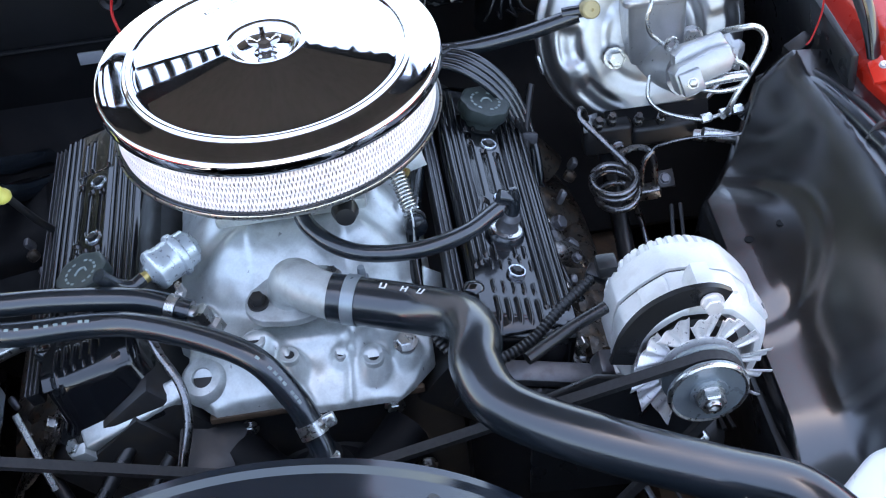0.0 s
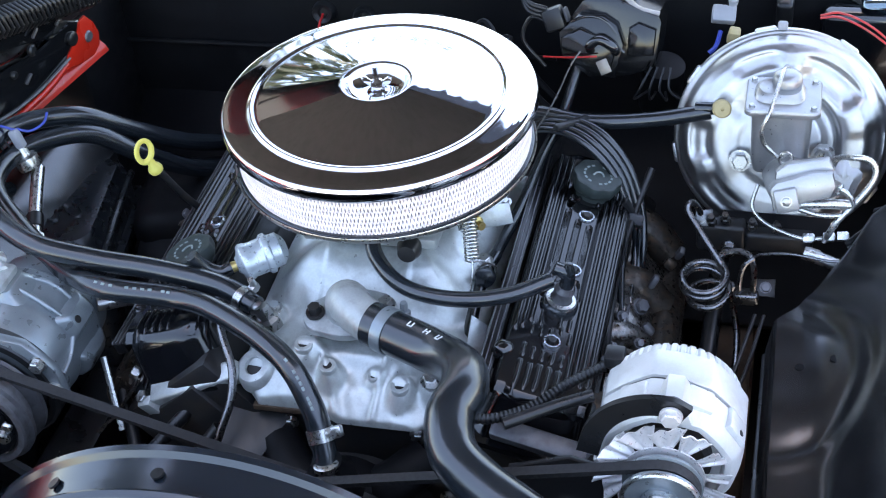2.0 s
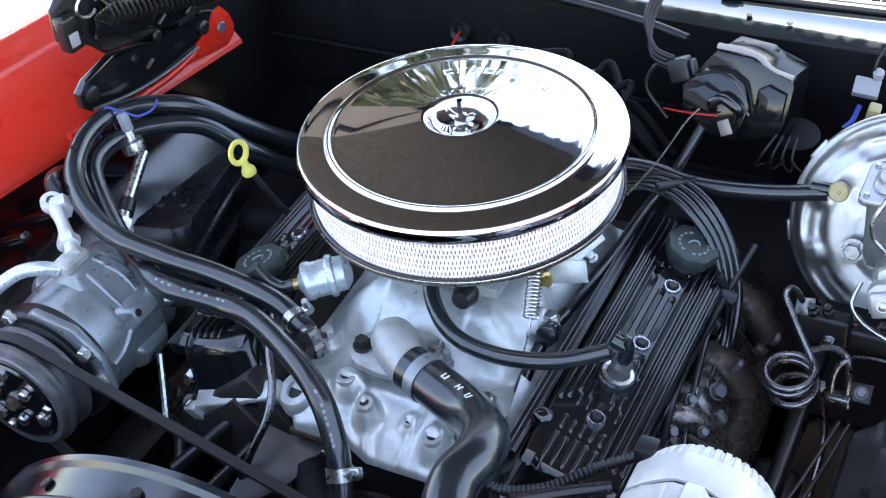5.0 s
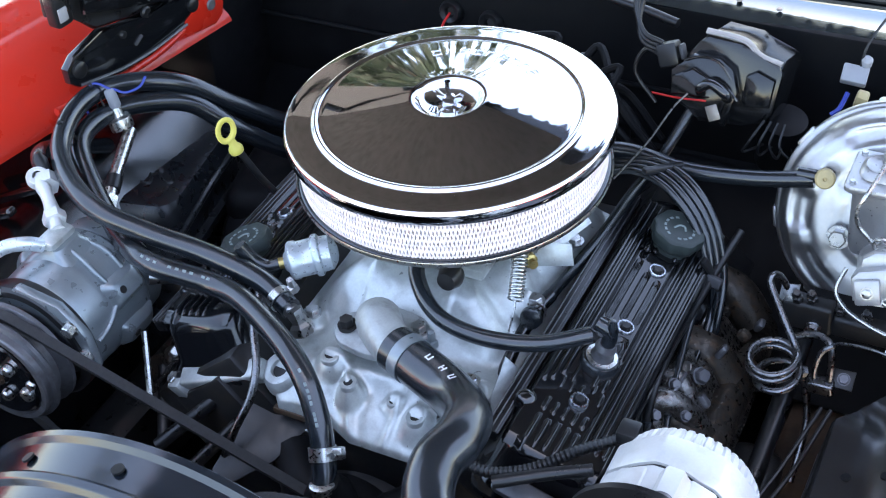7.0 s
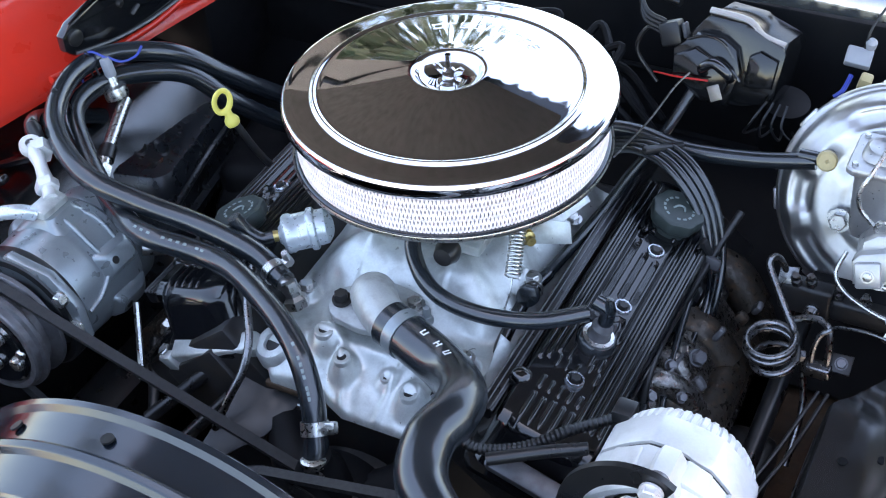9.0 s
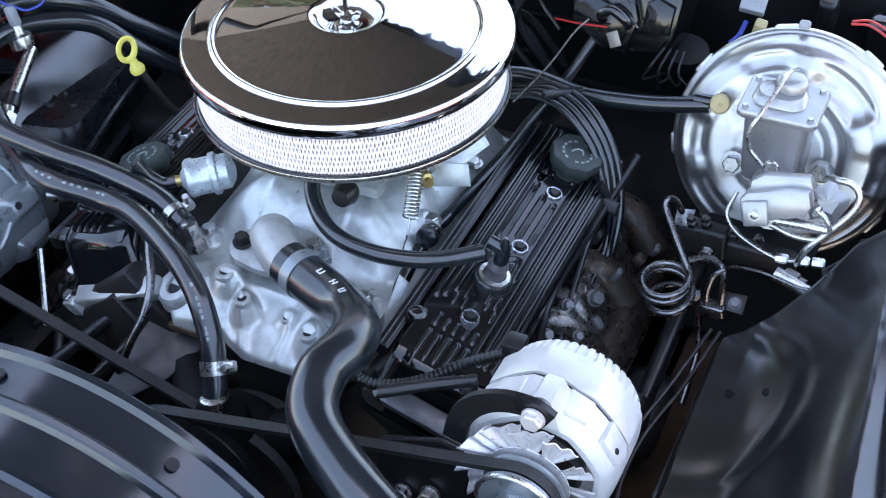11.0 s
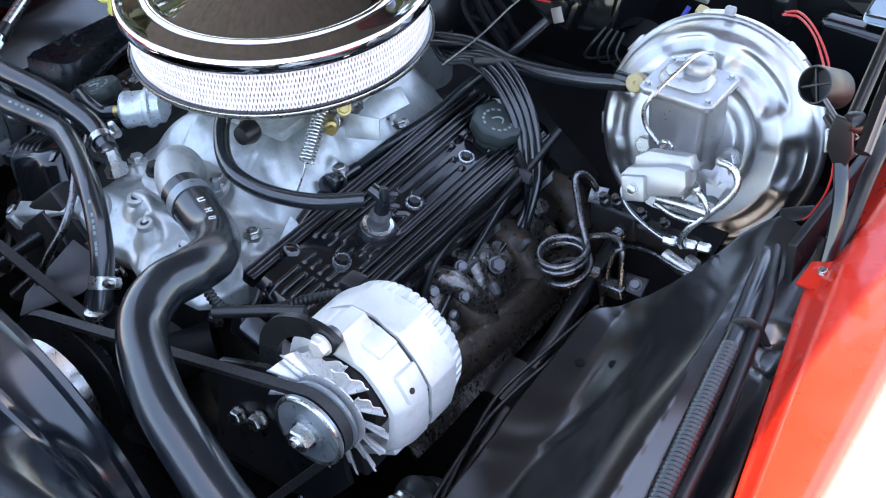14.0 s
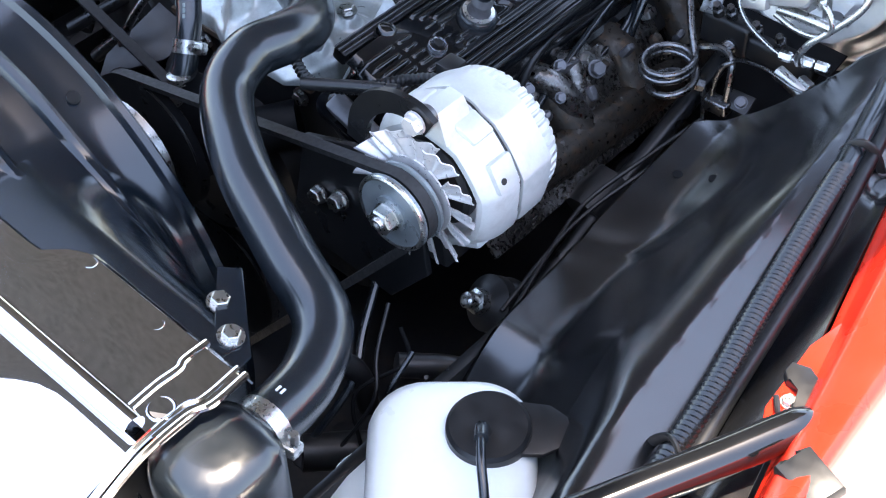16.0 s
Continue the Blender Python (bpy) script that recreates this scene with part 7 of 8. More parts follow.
    part("hose", tube(B(), [mc @ V(0.010, -0.020, 0.033), mc @ V(0.024, -0.036, 0.034), mc @ V(0.044, -0.056, 0.022), mc @ V(0.058, -0.075, -0.01), mc @ V(0.062, -0.085, -0.06)], 0.0038, 10), RUBBER, cap, "thin black washer hose")

    rod = thing("support_tube", (0.70, -0.46, 0.9), "glossy black brace tube across the fender front", "brace")
    part("tube", tube(B(), [(0.640, -0.590, 0.885), (0.676, -0.520, 0.893), (0.712, -0.450, 0.899), (0.735, -0.402, 0.902), (0.742, -0.385, 0.898)], 0.0135, 16, 8, rad=lambda u: 1.0 if u < 0.75 else 1.0 - 1.5 * (u - 0.75)), GLOSS, rod)
    sn = thing("mount_sensor", (0.37, -0.30, 0.66), "black canister with plated hex nipple low beside the block", "canister")
    ms = axis((0.378, -0.285, 0.660), (-0.25, -0.75, 0.6))
    part("body", lathe(B(), [(0, -0.03), (0.026, -0.03), (0.028, -0.02), (0.025, -0.012), (0.028, -0.006), (0.028, 0.006), (0.018, 0.012), (0.012, 0.014)], 28, ms), GRIME, sn)
    part("nut", lathe(B(), [(0.013, 0.012), (0.013, 0.024), (0.009, 0.026)], 6, ms), ZINC, sn)
    part("tip", lathe(B(), [(0.008, 0.024), (0.008, 0.036), (0.005, 0.038), (0.004, 0.034), (0, 0.034)], 16, ms), ZINC, sn)
    for a, b, r in (((0.42, -0.34, 0.60), (0.36, -0.40, 0.66), 0.012), ((0.34, -0.42, 0.60), (0.31, -0.47, 0.70), 0.011), ((0.40, -0.42, 0.55), (0.33, -0.50, 0.60), 0.018), ((0.40, -0.40, 0.62), (0.42, -0.33, 0.64), 0.014), ((0.30, -0.42, 0.52), (0.40, -0.55, 0.56), 0.014)):
        lw = thing("lower_hose", a, "dark grimy hose low beside the radiator", "hose", "lower hoses")
        mid = (Vector(a) + Vector(b)) / 2 + V(0.01, 0.015, 0.012)
        part("tube", tube(B(), [a, mid, b], r, 12), GRIME, lw)


# ---- brake booster and master cylinder ----
def build_brakes():
    bo = thing("brake_booster", (0.43, 0.25, 0.8), "bright plated round brake booster with pressed recesses", "brake booster")
    n = Vector((0.03, -0.93, 0.37)).normalized()
    C = V(0.434, 0.196, 0.842)
    M = axis(C, n, (1, 0, 0.05))

    # front shell as a polar grid with three pressed pockets
    bm = B()
    prof = [(0.0, 0.040), (0.030, 0.040), (0.050, 0.038), (0.058, 0.036), (0.075, 0.037), (0.095, 0.036), (0.108, 0.030), (0.117, 0.020), (0.121, 0.008), (0.1225, 0.0), (0.128, -0.002), (0.1295, -0.006), (0.1295, -0.012), (0.126, -0.014), (0.124, -0.03), (0.118, -0.055), (0.10, -0.075), (0.0, -0.08)]
    fine = []
    for (r0, h0), (r1, h1) in zip(prof, prof[1:]):
        k = max(int(abs(r1 - r0) / 0.0022), 1)
        fine += [(r0 + (r1 - r0) * i / k, h0 + (h1 - h0) * i / k) for i in range(k)]
    fine.append(prof[-1])
    N = 180
    rings = []
    for r, h in fine:
        if r < 1e-6:
            rings.append([bm.verts.new(M @ V(0, 0, h))])
            continue
        row = []
        for i in range(N):
            a = 2 * math.pi * i / N
            d = 0.0
            if h > 0.005:
                for ac, rc, wa, wr, dep in ((179, 0.097, 13, 0.012, 0.008), (180, 0.066, 32, 0.015, -0.003), (108, 0.100, 15, 0.009, 0.006), (54, 0.092, 22, 0.015, 0.011), (18, 0.088, 12, 0.016, -0.003), (8, 0.056, 62, 0.009, 0.012), (-2, 0.107, 13, 0.011, 0.008), (-42, 0.106, 18, 0.010, 0.008), (222, 0.098, 16, 0.012, 0.007)):
                    da = (math.degrees(a) - ac + 180) % 360 - 180
                    d += dep * math.exp(-(da / wa) ** 6 - ((r - rc) / wr) ** 6)
            row.append(bm.verts.new(M @ V(r * math.cos(a), r * math.sin(a), h - d)))
        rings.append(row)
    for a, b in zip(rings, rings[1:]):
        for i in range(N):
            j = (i + 1) % N
            if len(a) == 1:
                bm.faces.new((a[0], b[i], b[j]))
            elif len(b) == 1:
                bm.faces.new((a[i], b[0], a[j]))
            else:
                bm.faces.new((a[i], b[i], b[j], a[j]))
    part("shell", bm, BOOST, bo, smooth=60)
    for k in range(8):
        a = radians(10 + 45 * k)
        part("crimp", rbox(B(), (0.010, 0.026, 0.014), M @ Matrix.Rotation(a, 4, "Z") @ Matrix.Translation((0.127, 0, -0.010)), 0.003), BOOST, bo)
    part("mount", rbox(B(), (0.012, 0.010, 0.010), axis((0.425, 0.245, 0.966), (0, 0.2, 1)), 0.003), GREYPL, bo, "pale plastic stud cap")
    gr = part("check_valve", lathe(B(), [(0, 0.013), (0.0015, 0.013), (0.0022, 0.015), (0.0090, 0.015), (0.0108, 0.013), (0.0112, 0.004), (0.0105, 0.0), (0.010, -0.006)], 28, axis((0.362, 0.165, 0.899), (0.15, -0.85, 0.45))), TANPL, bo, "tan plastic vacuum check valve")
    part("spigot", lathe(B(), [(0.0075, 0), (0.0075, 0.03), (0, 0.03)], 14, axis((0.362, 0.168, 0.896), (-1, 0.1, -0.1))), RUBBER, gr)

    mc = thing("master_cylinder", (0.43, 0.09, 0.86), "silver painted brake master cylinder with wire bail", "master cylinder")
    # the reservoir stands over the bore; its cover is level
    R = Matrix.Translation((0.4325, 0.144, 0.933))
    part("reservoir", loft(B(), [[R @ V(x, y, z) for x, y in round_rect(w, l, 0.008, 4)] for w, l, z in ((0.058, 0.050, -0.090), (0.064, 0.058, -0.074), (0.068, 0.060, -0.006))]), SILVER, mc)
    lid = part("cover", loft(B(), [[R @ V(x, y, z) for x, y in round_rect(w, l, 0.008, 5)] for w, l, z in ((0.081, 0.069, -0.006), (0.084, 0.072, -0.004), (0.084, 0.072, 0.001), (0.081, 0.069, 0.003))]), SILVER, mc)
    part("cover_dome", loft(B(), [[R @ V(x - 0.004, y + 0.003, z) for x, y in round_rect(w, l, 0.016, 6)] for w, l, z in ((0.058, 0.046, 0.002), (0.054, 0.042, 0.008), (0.046, 0.034, 0.0115), (0.038, 0.027, 0.0095), (0.030, 0.020, 0.0088))]), SILVER, lid)
    part("cover_button", lathe(B(), [(0.017, 0.009), (0.0165, 0.017), (0.014, 0.0205), (0.008, 0.0225), (0, 0.023)], 28, R @ Matrix.Translation((0.003, 0.016, 0))), SILVER, lid)
    for x, y in ((-0.034, -0.027), (0.034, -0.027), (-0.034, 0.027), (0.034, 0.027)):
        part("screw", hexhead(B(), 0.0034, 0.004, R @ Matrix.Translation((x, y, 0.0025))), STEEL, lid)
    part("bail", tube(B(), [(0.434, 0.192, 0.944), (0.430, 0.160, 0.957), (0.425, 0.126, 0.953), (0.419, 0.094, 0.944), (0.412, 0.086, 0.927), (0.415, 0.085, 0.909), (0.424, 0.085, 0.898), (0.433, 0.085, 0.890), (0.439, 0.085, 0.896)], 0.0024, 8, 8), ZINC, mc, "bright wire bail")
    part("bail_loop", tube(B(), [(0.440 + 0.0065 * math.cos(a), 0.084, 0.890 + 0.0080 * math.sin(a)) for a in [2 * math.pi * k / 16 for k in range(16)]], 0.0024, 8, 1, closed=True), ZINC, mc)
    part("bore", tube(B(), [(0.434, 0.20, 0.828), (0.442, 0.12, 0.842), (0.452, 0.055, 0.868)], 0.027, 22, 6), SILVER, mc)
    mb = axis((0.462, 0.022, 0.894), n, (1, 0.1, 0.24))
    part("bore_end", prism(B(), [(-0.036, -0.016), (0.026, -0.012), (0.034, -0.002), (0.033, 0.014), (0.014, 0.018), (-0.028, 0.015), (-0.036, 0.008)], 0.030, mb @ Matrix.Translation((0, 0, -0.026)), 0.004), SILVER, mc)
    part("shoulder", prism(B(), [(-0.030, 0.010), (0.036, 0.012), (0.032, 0.026), (-0.012, 0.030), (-0.026, 0.024)], 0.020, mb @ Matrix.Translation((0, 0, -0.030)), 0.004), SILVER, mc)
    port = part("port_boss", rbox(B(), (0.025, 0.026, 0.014), axis((0.444, 0.014, 0.886), n, (1, 0.1, 0.24)), 0.0025), SILVER, mc)
    part("bolt", hexhead(B(), 0.0050, 0.0035, axis((0.4442, 0.0075, 0.8885), n), 1.3), STEEL, port)
    part("outlet_nut", lathe(B(), [(0, 0), (0.0070, 0), (0.0070, 0.012), (0.0045, 0.014), (0, 0.014)], 6, axis((0.490, 0.044, 0.889), (0.7, -0.5, -0.1))), ZINC, mc)
    part("stud_nut", hexhead(B(), 0.010, 0.012, axis((0.482, 0.150, 0.851), n), 1.35), STEEL, mc)
    part("stud_nut", hexhead(B(), 0.010, 0.012, axis((0.388, 0.142, 0.842), n), 1.3), STEEL, mc)
    part("foil", lathe(B(), [(0, 0.004), (0.010, 0.006), (0.016, 0.003), (0.021, 0.0)], 18, axis((0.503, 0.075, 0.872), (0.2, -0.9, 0.4)), wave=lambda a, r, h: r * (1 + 0.16 * math.sin(a * 5) + 0.07 * math.sin(a * 11))), SILVER, mc)
    # pipes from the cylinder
    part("outlet_rod", tube(B(), [(0.460, 0.032, 0.868), (0.489, 0.034, 0.869), (0.513, 0.036, 0.868)], 0.0058, 12, 4), ZINC, mc, "bright steel outlet tube")
    for pts, r in (([(0.492, 0.120, 0.866), (0.502, 0.080, 0.900), (0.512, 0.056, 0.917), (0.524, 0.054, 0.918), (0.533, 0.052, 0.912), (0.536, 0.048, 0.901), (0.530, 0.043, 0.887), (0.515, 0.035, 0.868), (0.500, 0.027, 0.850), (0.492, 0.026, 0.832), (0.489, 0.036, 0.815)], 0.0036),
                   ([(0.496, 0.038, 0.888), (0.505, 0.036, 0.886), (0.512, 0.034, 0.879), (0.515, 0.033, 0.869), (0.505, 0.030, 0.858), (0.482, 0.029, 0.856), (0.458, 0.030, 0.862)], 0.0028),
                   ([(0.412, 0.070, 0.862), (0.407, 0.055, 0.843), (0.419, 0.048, 0.828), (0.442, 0.044, 0.817), (0.468, 0.042, 0.810), (0.489, 0.044, 0.812)], 0.0022)):
        part("brake_pipe", tube(B(), pts, r, 10, 8), ZINC, mc, "bare steel brake pipe")
    for p in ((0.466, 0.042, 0.811), (0.488, 0.044, 0.813), (0.503, 0.046, 0.814)):
        part("pipe_nut", lathe(B(), [(0, 0), (0.0055, 0), (0.0055, 0.011), (0.004, 0.013), (0, 0.013)], 6, axis(p, (1, 0.1, 0.05))), ZINC, mc)
    pv = thing("proportioning_valve", (0.43, 0.03, 0.79), "dark brake valve block with fittings on a bracket", "valve block")
    part("bracket", prism(B(), [(-0.062, -0.014), (0.070, -0.016), (0.074, 0.014), (-0.052, 0.016)], 0.004, axis((0.425, 0.118, 0.764), (0.0, -0.55, 0.85), (1, 0, 0)), 0.001), FIREW, pv)
    part("body", rbox(B(), (0.060, 0.024, 0.040), Matrix.Translation((0.372, 0.112, 0.752)), 0.006, 3), GRIME, pv, "brown corroded valve body")
    part("body", rbox(B(), (0.080, 0.022, 0.028), Matrix.Translation((0.440, 0.108, 0.752)), 0.006, 3), GRIME, pv)
    for x, z in ((0.360, 0.772), (0.376, 0.776), (0.408, 0.770), (0.436, 0.768)):
        part("fitting", lathe(B(), [(0.0065, 0), (0.0065, 0.010), (0.0042, 0.012), (0.0042, 0.020), (0, 0.020)], 6, axis((x, 0.106, z), (0, -0.45, 0.9))), LINE, pv)
    part("fitting", lathe(B(), [(0.0085, 0), (0.0085, 0.004), (0.0070, 0.005), (0.0085, 0.007), (0.0070, 0.009), (0.0085, 0.011), (0.0070, 0.013), (0.0080, 0.015), (0, 0.016)], 16, axis((0.382, 0.100, 0.744), (0, -0.95, 0.1))), LINE, pv)
    part("fitting", lathe(B(), [(0.0070, 0), (0.0070, 0.016), (0.0045, 0.018), (0.0045, 0.026), (0, 0.026)], 6, axis((0.472, 0.090, 0.752), (1, -0.35, -0.05))), STEEL, pv)
    part("tab", prism(B(), [(-0.010, -0.010), (0.010, -0.008), (0.010, 0.012), (-0.010, 0.010)], 0.003, axis((0.350, 0.106, 0.778), (0.2, -0.8, 0.5)), 0.0006), LINE, pv)
    # coiled lines
    co = thing("brake_line_coil", (0.37, 0, 0.76), "coiled steel brake lines hanging beside the valve", "brake line", "brake lines")
    pts = [V(0.348, 0.111, 0.774), V(0.345, 0.106, 0.790), V(0.339, 0.097, 0.808), V(0.334, 0.088, 0.813), V(0.334, 0.082, 0.806), V(0.346, 0.068, 0.796), V(0.362, 0.050, 0.783)]
    for k in range(45):
        a = 0.75 - k * 0.42
        drop = 0.008 * k / 15 if k < 26 else 0.0139 + 0.034 * (k - 26) / 19
        pts.append(V(0.3590 + 0.30 * max(drop - 0.012, 0.0) + 0.0250 * math.cos(a), 0.016 + 0.3 * max(drop - 0.012, 0.0) + 0.030 * math.sin(a), 0.768 - drop))
    pts += [V(0.390, 0.05, 0.70), V(0.40, 0.03, 0.66), V(0.40, -0.02, 0.62)]
    part("line", tube(B(), pts, 0.0039, 10, 4), LINE, co)
    c2 = thing("brake_line", (0.42, 0, 0.75), "steel brake line clipped at the frame", "brake line", "brake lines")
    part("line", tube(B(), [(0.368, 0.052, 0.764), (0.385, 0.060, 0.768), (0.400, 0.060, 0.769), (0.411, 0.054, 0.764), (0.415, 0.048, 0.745), (0.415, 0.046, 0.715)], 0.0038, 8), LINE, c2)
    part("line", tube(B(), [(0.399, 0.045, 0.716), (0.399, 0.047, 0.738), (0.403, 0.050, 0.757), (0.4136, 0.0535, 0.767)], 0.0032, 8), LINE, c2)
    part("clip", rbox(B(), (0.030, 0.018, 0.016), Matrix.Translation((0.407, 0.046, 0.712)), 0.004, 3), LINE, c2)
    part("tab", prism(B(), [(-0.012, -0.010), (0.014, -0.010), (0.014, 0.012), (-0.012, 0.010)], 0.004, axis((0.426, 0.056, 0.718), (0.1, -0.6, 0.8)), 0.001), GRIME, c2)
    part("bolt", hexhead(B(), 0.006, 0.005, axis((0.429, 0.055, 0.7205), (0.1, -0.6, 0.8)), 1.2), GREYST, c2)
    part("nut", lathe(B(), [(0, 0), (0.007, 0), (0.007, 0.012), (0, 0.012)], 6, axis((0.390, 0.040, 0.732), (-0.7, -0.5, 0.3))), LINE, c2)
    c3 = thing("brake_line", (0.5, 0, 0.78), "thin steel line running across to the harness", "brake line", "brake lines")
    part("line", tube(B(), [(0.400, 0.048, 0.752), (0.4136, 0.0535, 0.768), (0.430, 0.048, 0.779), (0.460, 0.036, 0.791), (0.500, 0.022, 0.797), (0.533, 0.027, 0.800), (0.552, 0.048, 0.808), (0.560, 0.060, 0.82)], 0.0018, 8), LINE, c3)
    part("link", lathe(B(), [(0, 0), (0.0075, 0), (0.0075, 0.045), (0.0055, 0.050), (0.0055, 0.062), (0, 0.062)], 16, axis((0.468, 0.040, 0.792), (1, -0.15, -0.25))), STEEL, c3)


# ---- driver side wiring ----
def build_wiring():
    hn = thing("wire_loom", (0.63, -0.2, 0.85), "long black corrugated wire loom along the inner fender", "wire loom", "wire looms")
    part("sleeve", loom(B(), [(0.617, -0.118, 0.862), (0.630, -0.199, 0.861), (0.647, -0.295, 0.860), (0.660, -0.360, 0.860), (0.669, -0.415, 0.860), (0.675, -0.476, 0.858), (0.677, -0.54, 0.850)], 0.0114, 0.0050, 24, 0.86), SLEEVE, hn, smooth=20)
    part("tape", tube(B(), [(0.52, 0.055, 0.79), (0.548, 0.062, 0.815), (0.572, 0.046, 0.840), (0.588, 0.010, 0.856), (0.603, -0.051, 0.861), (0.617, -0.120, 0.862)], 0.0108, 14), RUBBER, hn, "black taped loom section")
    pp = thing("vent_tube", (0.65, -0.2, 0.85), "smooth black tube beside the wire loom", "tube")
    part("tube", tube(B(), [(0.545, 0.085, 0.82), (0.572, 0.072, 0.840), (0.590, 0.032, 0.858), (0.608, -0.020, 0.862), (0.618, -0.050, 0.863), (0.631, -0.112, 0.863), (0.648, -0.198, 0.861), (0.661, -0.288, 0.860), (0.673, -0.370, 0.860), (0.683, -0.430, 0.860), (0.690, -0.49, 0.856)], 0.0066, 12), MATTE, pp)
    for a, b in (((0.590, -0.101, 0.834), (0.638, -0.086, 0.846)), ((0.652, -0.443, 0.850), (0.694, -0.462, 0.852))):
        a, b = V(*a), V(*b)
        c = (a + b) / 2
        cl = thing("loom_clip", c, "dark steel strap holding the loom to the inner fender", "clip", "loom clips")
        part("strap", tube(B(), [a, a.lerp(b, 0.22) + V(0, 0, 0.020), a.lerp(b, 0.5) + V(0, 0, 0.0345), a.lerp(b, 0.78) + V(0, 0, 0.026), b + V(0, 0, 0.002)], 0.0020, 8, 6, flat=2.0), GRIME, cl)
        part("eye", lathe(B(), [(0.002, 0.002), (0.0065, 0.002), (0.0075, 0), (0.002, 0)], 18, axis(a, (-0.3, -0.2, 1))), GRIME, cl)
        part("screw", hexhead(B(), 0.0045, 0.004, axis(b, (0, 0, 1))), GREYST, cl)
    ho = thing("horn_relay_cup", (0.60, 0.1, 1.0), "dark grey ribbed cup on a bracket with red wires", "relay cup")
    mh = axis((0.576, 0.110, 0.998), (-0.25, -0.75, 0.45))
    part("cup", lathe(B(), [(0.0168, 0.0), (0.0182, 0.0), (0.0190, -0.004), (0.0190, -0.040), (0.016, -0.045), (0, -0.045)], 32, mh), MATTE, ho)
    part("inside", lathe(B(), [(0.0172, 0.0), (0.0165, -0.02), (0, -0.022)], 28, mh), MATTE, ho)
    for a in (0.4, 1.97):
        part("spoke", rbox(B(), (0.034, 0.0025, 0.004), mh @ Matrix.Rotation(a, 4, "Z") @ Matrix.Translation((0, 0, -0.004)), 0.001), MATTE, ho)
    part("bracket", tube(B(), [(0.595, 0.10, 0.975), (0.618, 0.085, 0.965), (0.634, 0.08, 0.955)], 0.004, 8), MATTE, ho)
    for k in range(2):
        part("wire", tube(B(), [(0.468, 0.290 - 0.006 * k, 0.955), (0.490, 0.275, 0.968 - 0.006 * k), (0.520, 0.245, 0.972 - 0.008 * k), (0.552, 0.205 - 0.01 * k, 0.966), (0.580, 0.15, 0.958)], 0.0014, 6), REDWIRE, ho, "red wire")
    part("wire", tube(B(), [(0.600, 0.10, 0.955), (0.612, 0.09, 0.935), (0.612, 0.085, 0.905), (0.602, 0.080, 0.875), (0.595, 0.078, 0.866)], 0.0012, 6), REDWIRE, ho, "red wire")
    part("connector", rbox(B(), (0.035, 0.018, 0.014), axis((0.588, 0.085, 0.862), (0, -0.4, 1)) @ Matrix.Rotation(0.5, 4, "Z"), 0.003), MATTE, ho)
    st = thing("hood_prop", (0.64, 0.1, 0.93), "dark steel arm rising beside the fender to the hood", "hood arm")
    part("arm", tube(B(), [(0.630, 0.060, 0.994), (0.627, 0.10, 1.016), (0.614, 0.30, 1.120), (0.604, 0.45, 1.198)], 0.0062, 10, 4, flat=0.8), SATIN, st)
    part("arm", tube(B(), [(0.657, 0.027, 1.000), (0.648, 0.115, 1.046), (0.636, 0.30, 1.140), (0.624, 0.45, 1.215)], 0.0075, 10, 4, flat=0.6), GLOSS, st, "black inner arm")
    part("lower", prism(B(), [(0.621, 1.014), (0.638, 1.013), (0.642, 0.979), (0.637, 0.963), (0.628, 0.958), (0.617, 0.978), (0.617, 0.996)], 0.006, axis((0, 0.053, 0), (0, -1, 0), (1, 0, 0)), 0.002), MATTE, st, "dull black link plate")
    part("link", tube(B(), [(0.632, 0.050, 0.966), (0.642, 0.034, 0.940), (0.647, 0.018, 0.905), (0.648, 0.005, 0.876)], 0.0070, 10, 5, flat=0.6), GLOSS, st)
    part("pivot", lathe(B(), [(0, 0.014), (0.008, 0.014), (0.010, 0.010), (0.010, 0.0)], 18, axis((0.640, 0.062, 1.006), (-0.6, -0.75, 0.2))), SATIN, st)
    part("edge", tube(B(), [(0.650, 0.012, 0.868), (0.650, 0.045, 0.902), (0.646, 0.095, 0.930), (0.641, 0.150, 0.940), (0.637, 0.205, 0.936)], 0.0072, 10, 6, flat=0.6), MATTE, st, "black rubber strip with a worn grey edge")
    part("catch", tube(B(), [(0.596, 0.088, 1.000), (0.618, 0.070, 0.995), (0.640, 0.060, 0.990)], 0.0024, 8), GREYST, st)
    # wiper motor on the firewall
    wm = thing("wiper_motor", (0.21, 0.35, 0.9), "glossy black moulded wiper motor cover on the firewall", "wiper motor")
    # local axes: x across the car, y up the firewall, z out of it, leaning back a little
    mw = axis((0.217, 0.273, 0.908), (0.0, -0.94, 0.34), (1, 0, -0.05)) @ Matrix.Scale(0.83, 4)

    def plate(name, poly, z0, z1, mat, bev, label="", owner=wm):
        return part(name, prism(B(), poly, z1 - z0, mw @ Matrix.Translation((0, 0, z0)), bev), mat, owner, label)
    base = [(-0.070, -0.020), (-0.030, -0.048), (0.030, -0.040), (0.070, -0.024), (0.073, 0.046), (0.066, 0.056), (0.034, 0.060), (0.012, 0.074), (-0.040, 0.076), (-0.048, 0.066), (-0.076, 0.024)]
    plate("cover", base, -0.120, 0.006, WMOTOR, 0.004)
    plate("hump", [(-0.072, -0.018), (-0.020, -0.040), (0.012, -0.042), (0.022, 0.010), (0.010, 0.040), (-0.012, 0.052), (-0.050, 0.050), (-0.078, 0.022)], 0.004, 0.026, WMOTOR, 0.006)
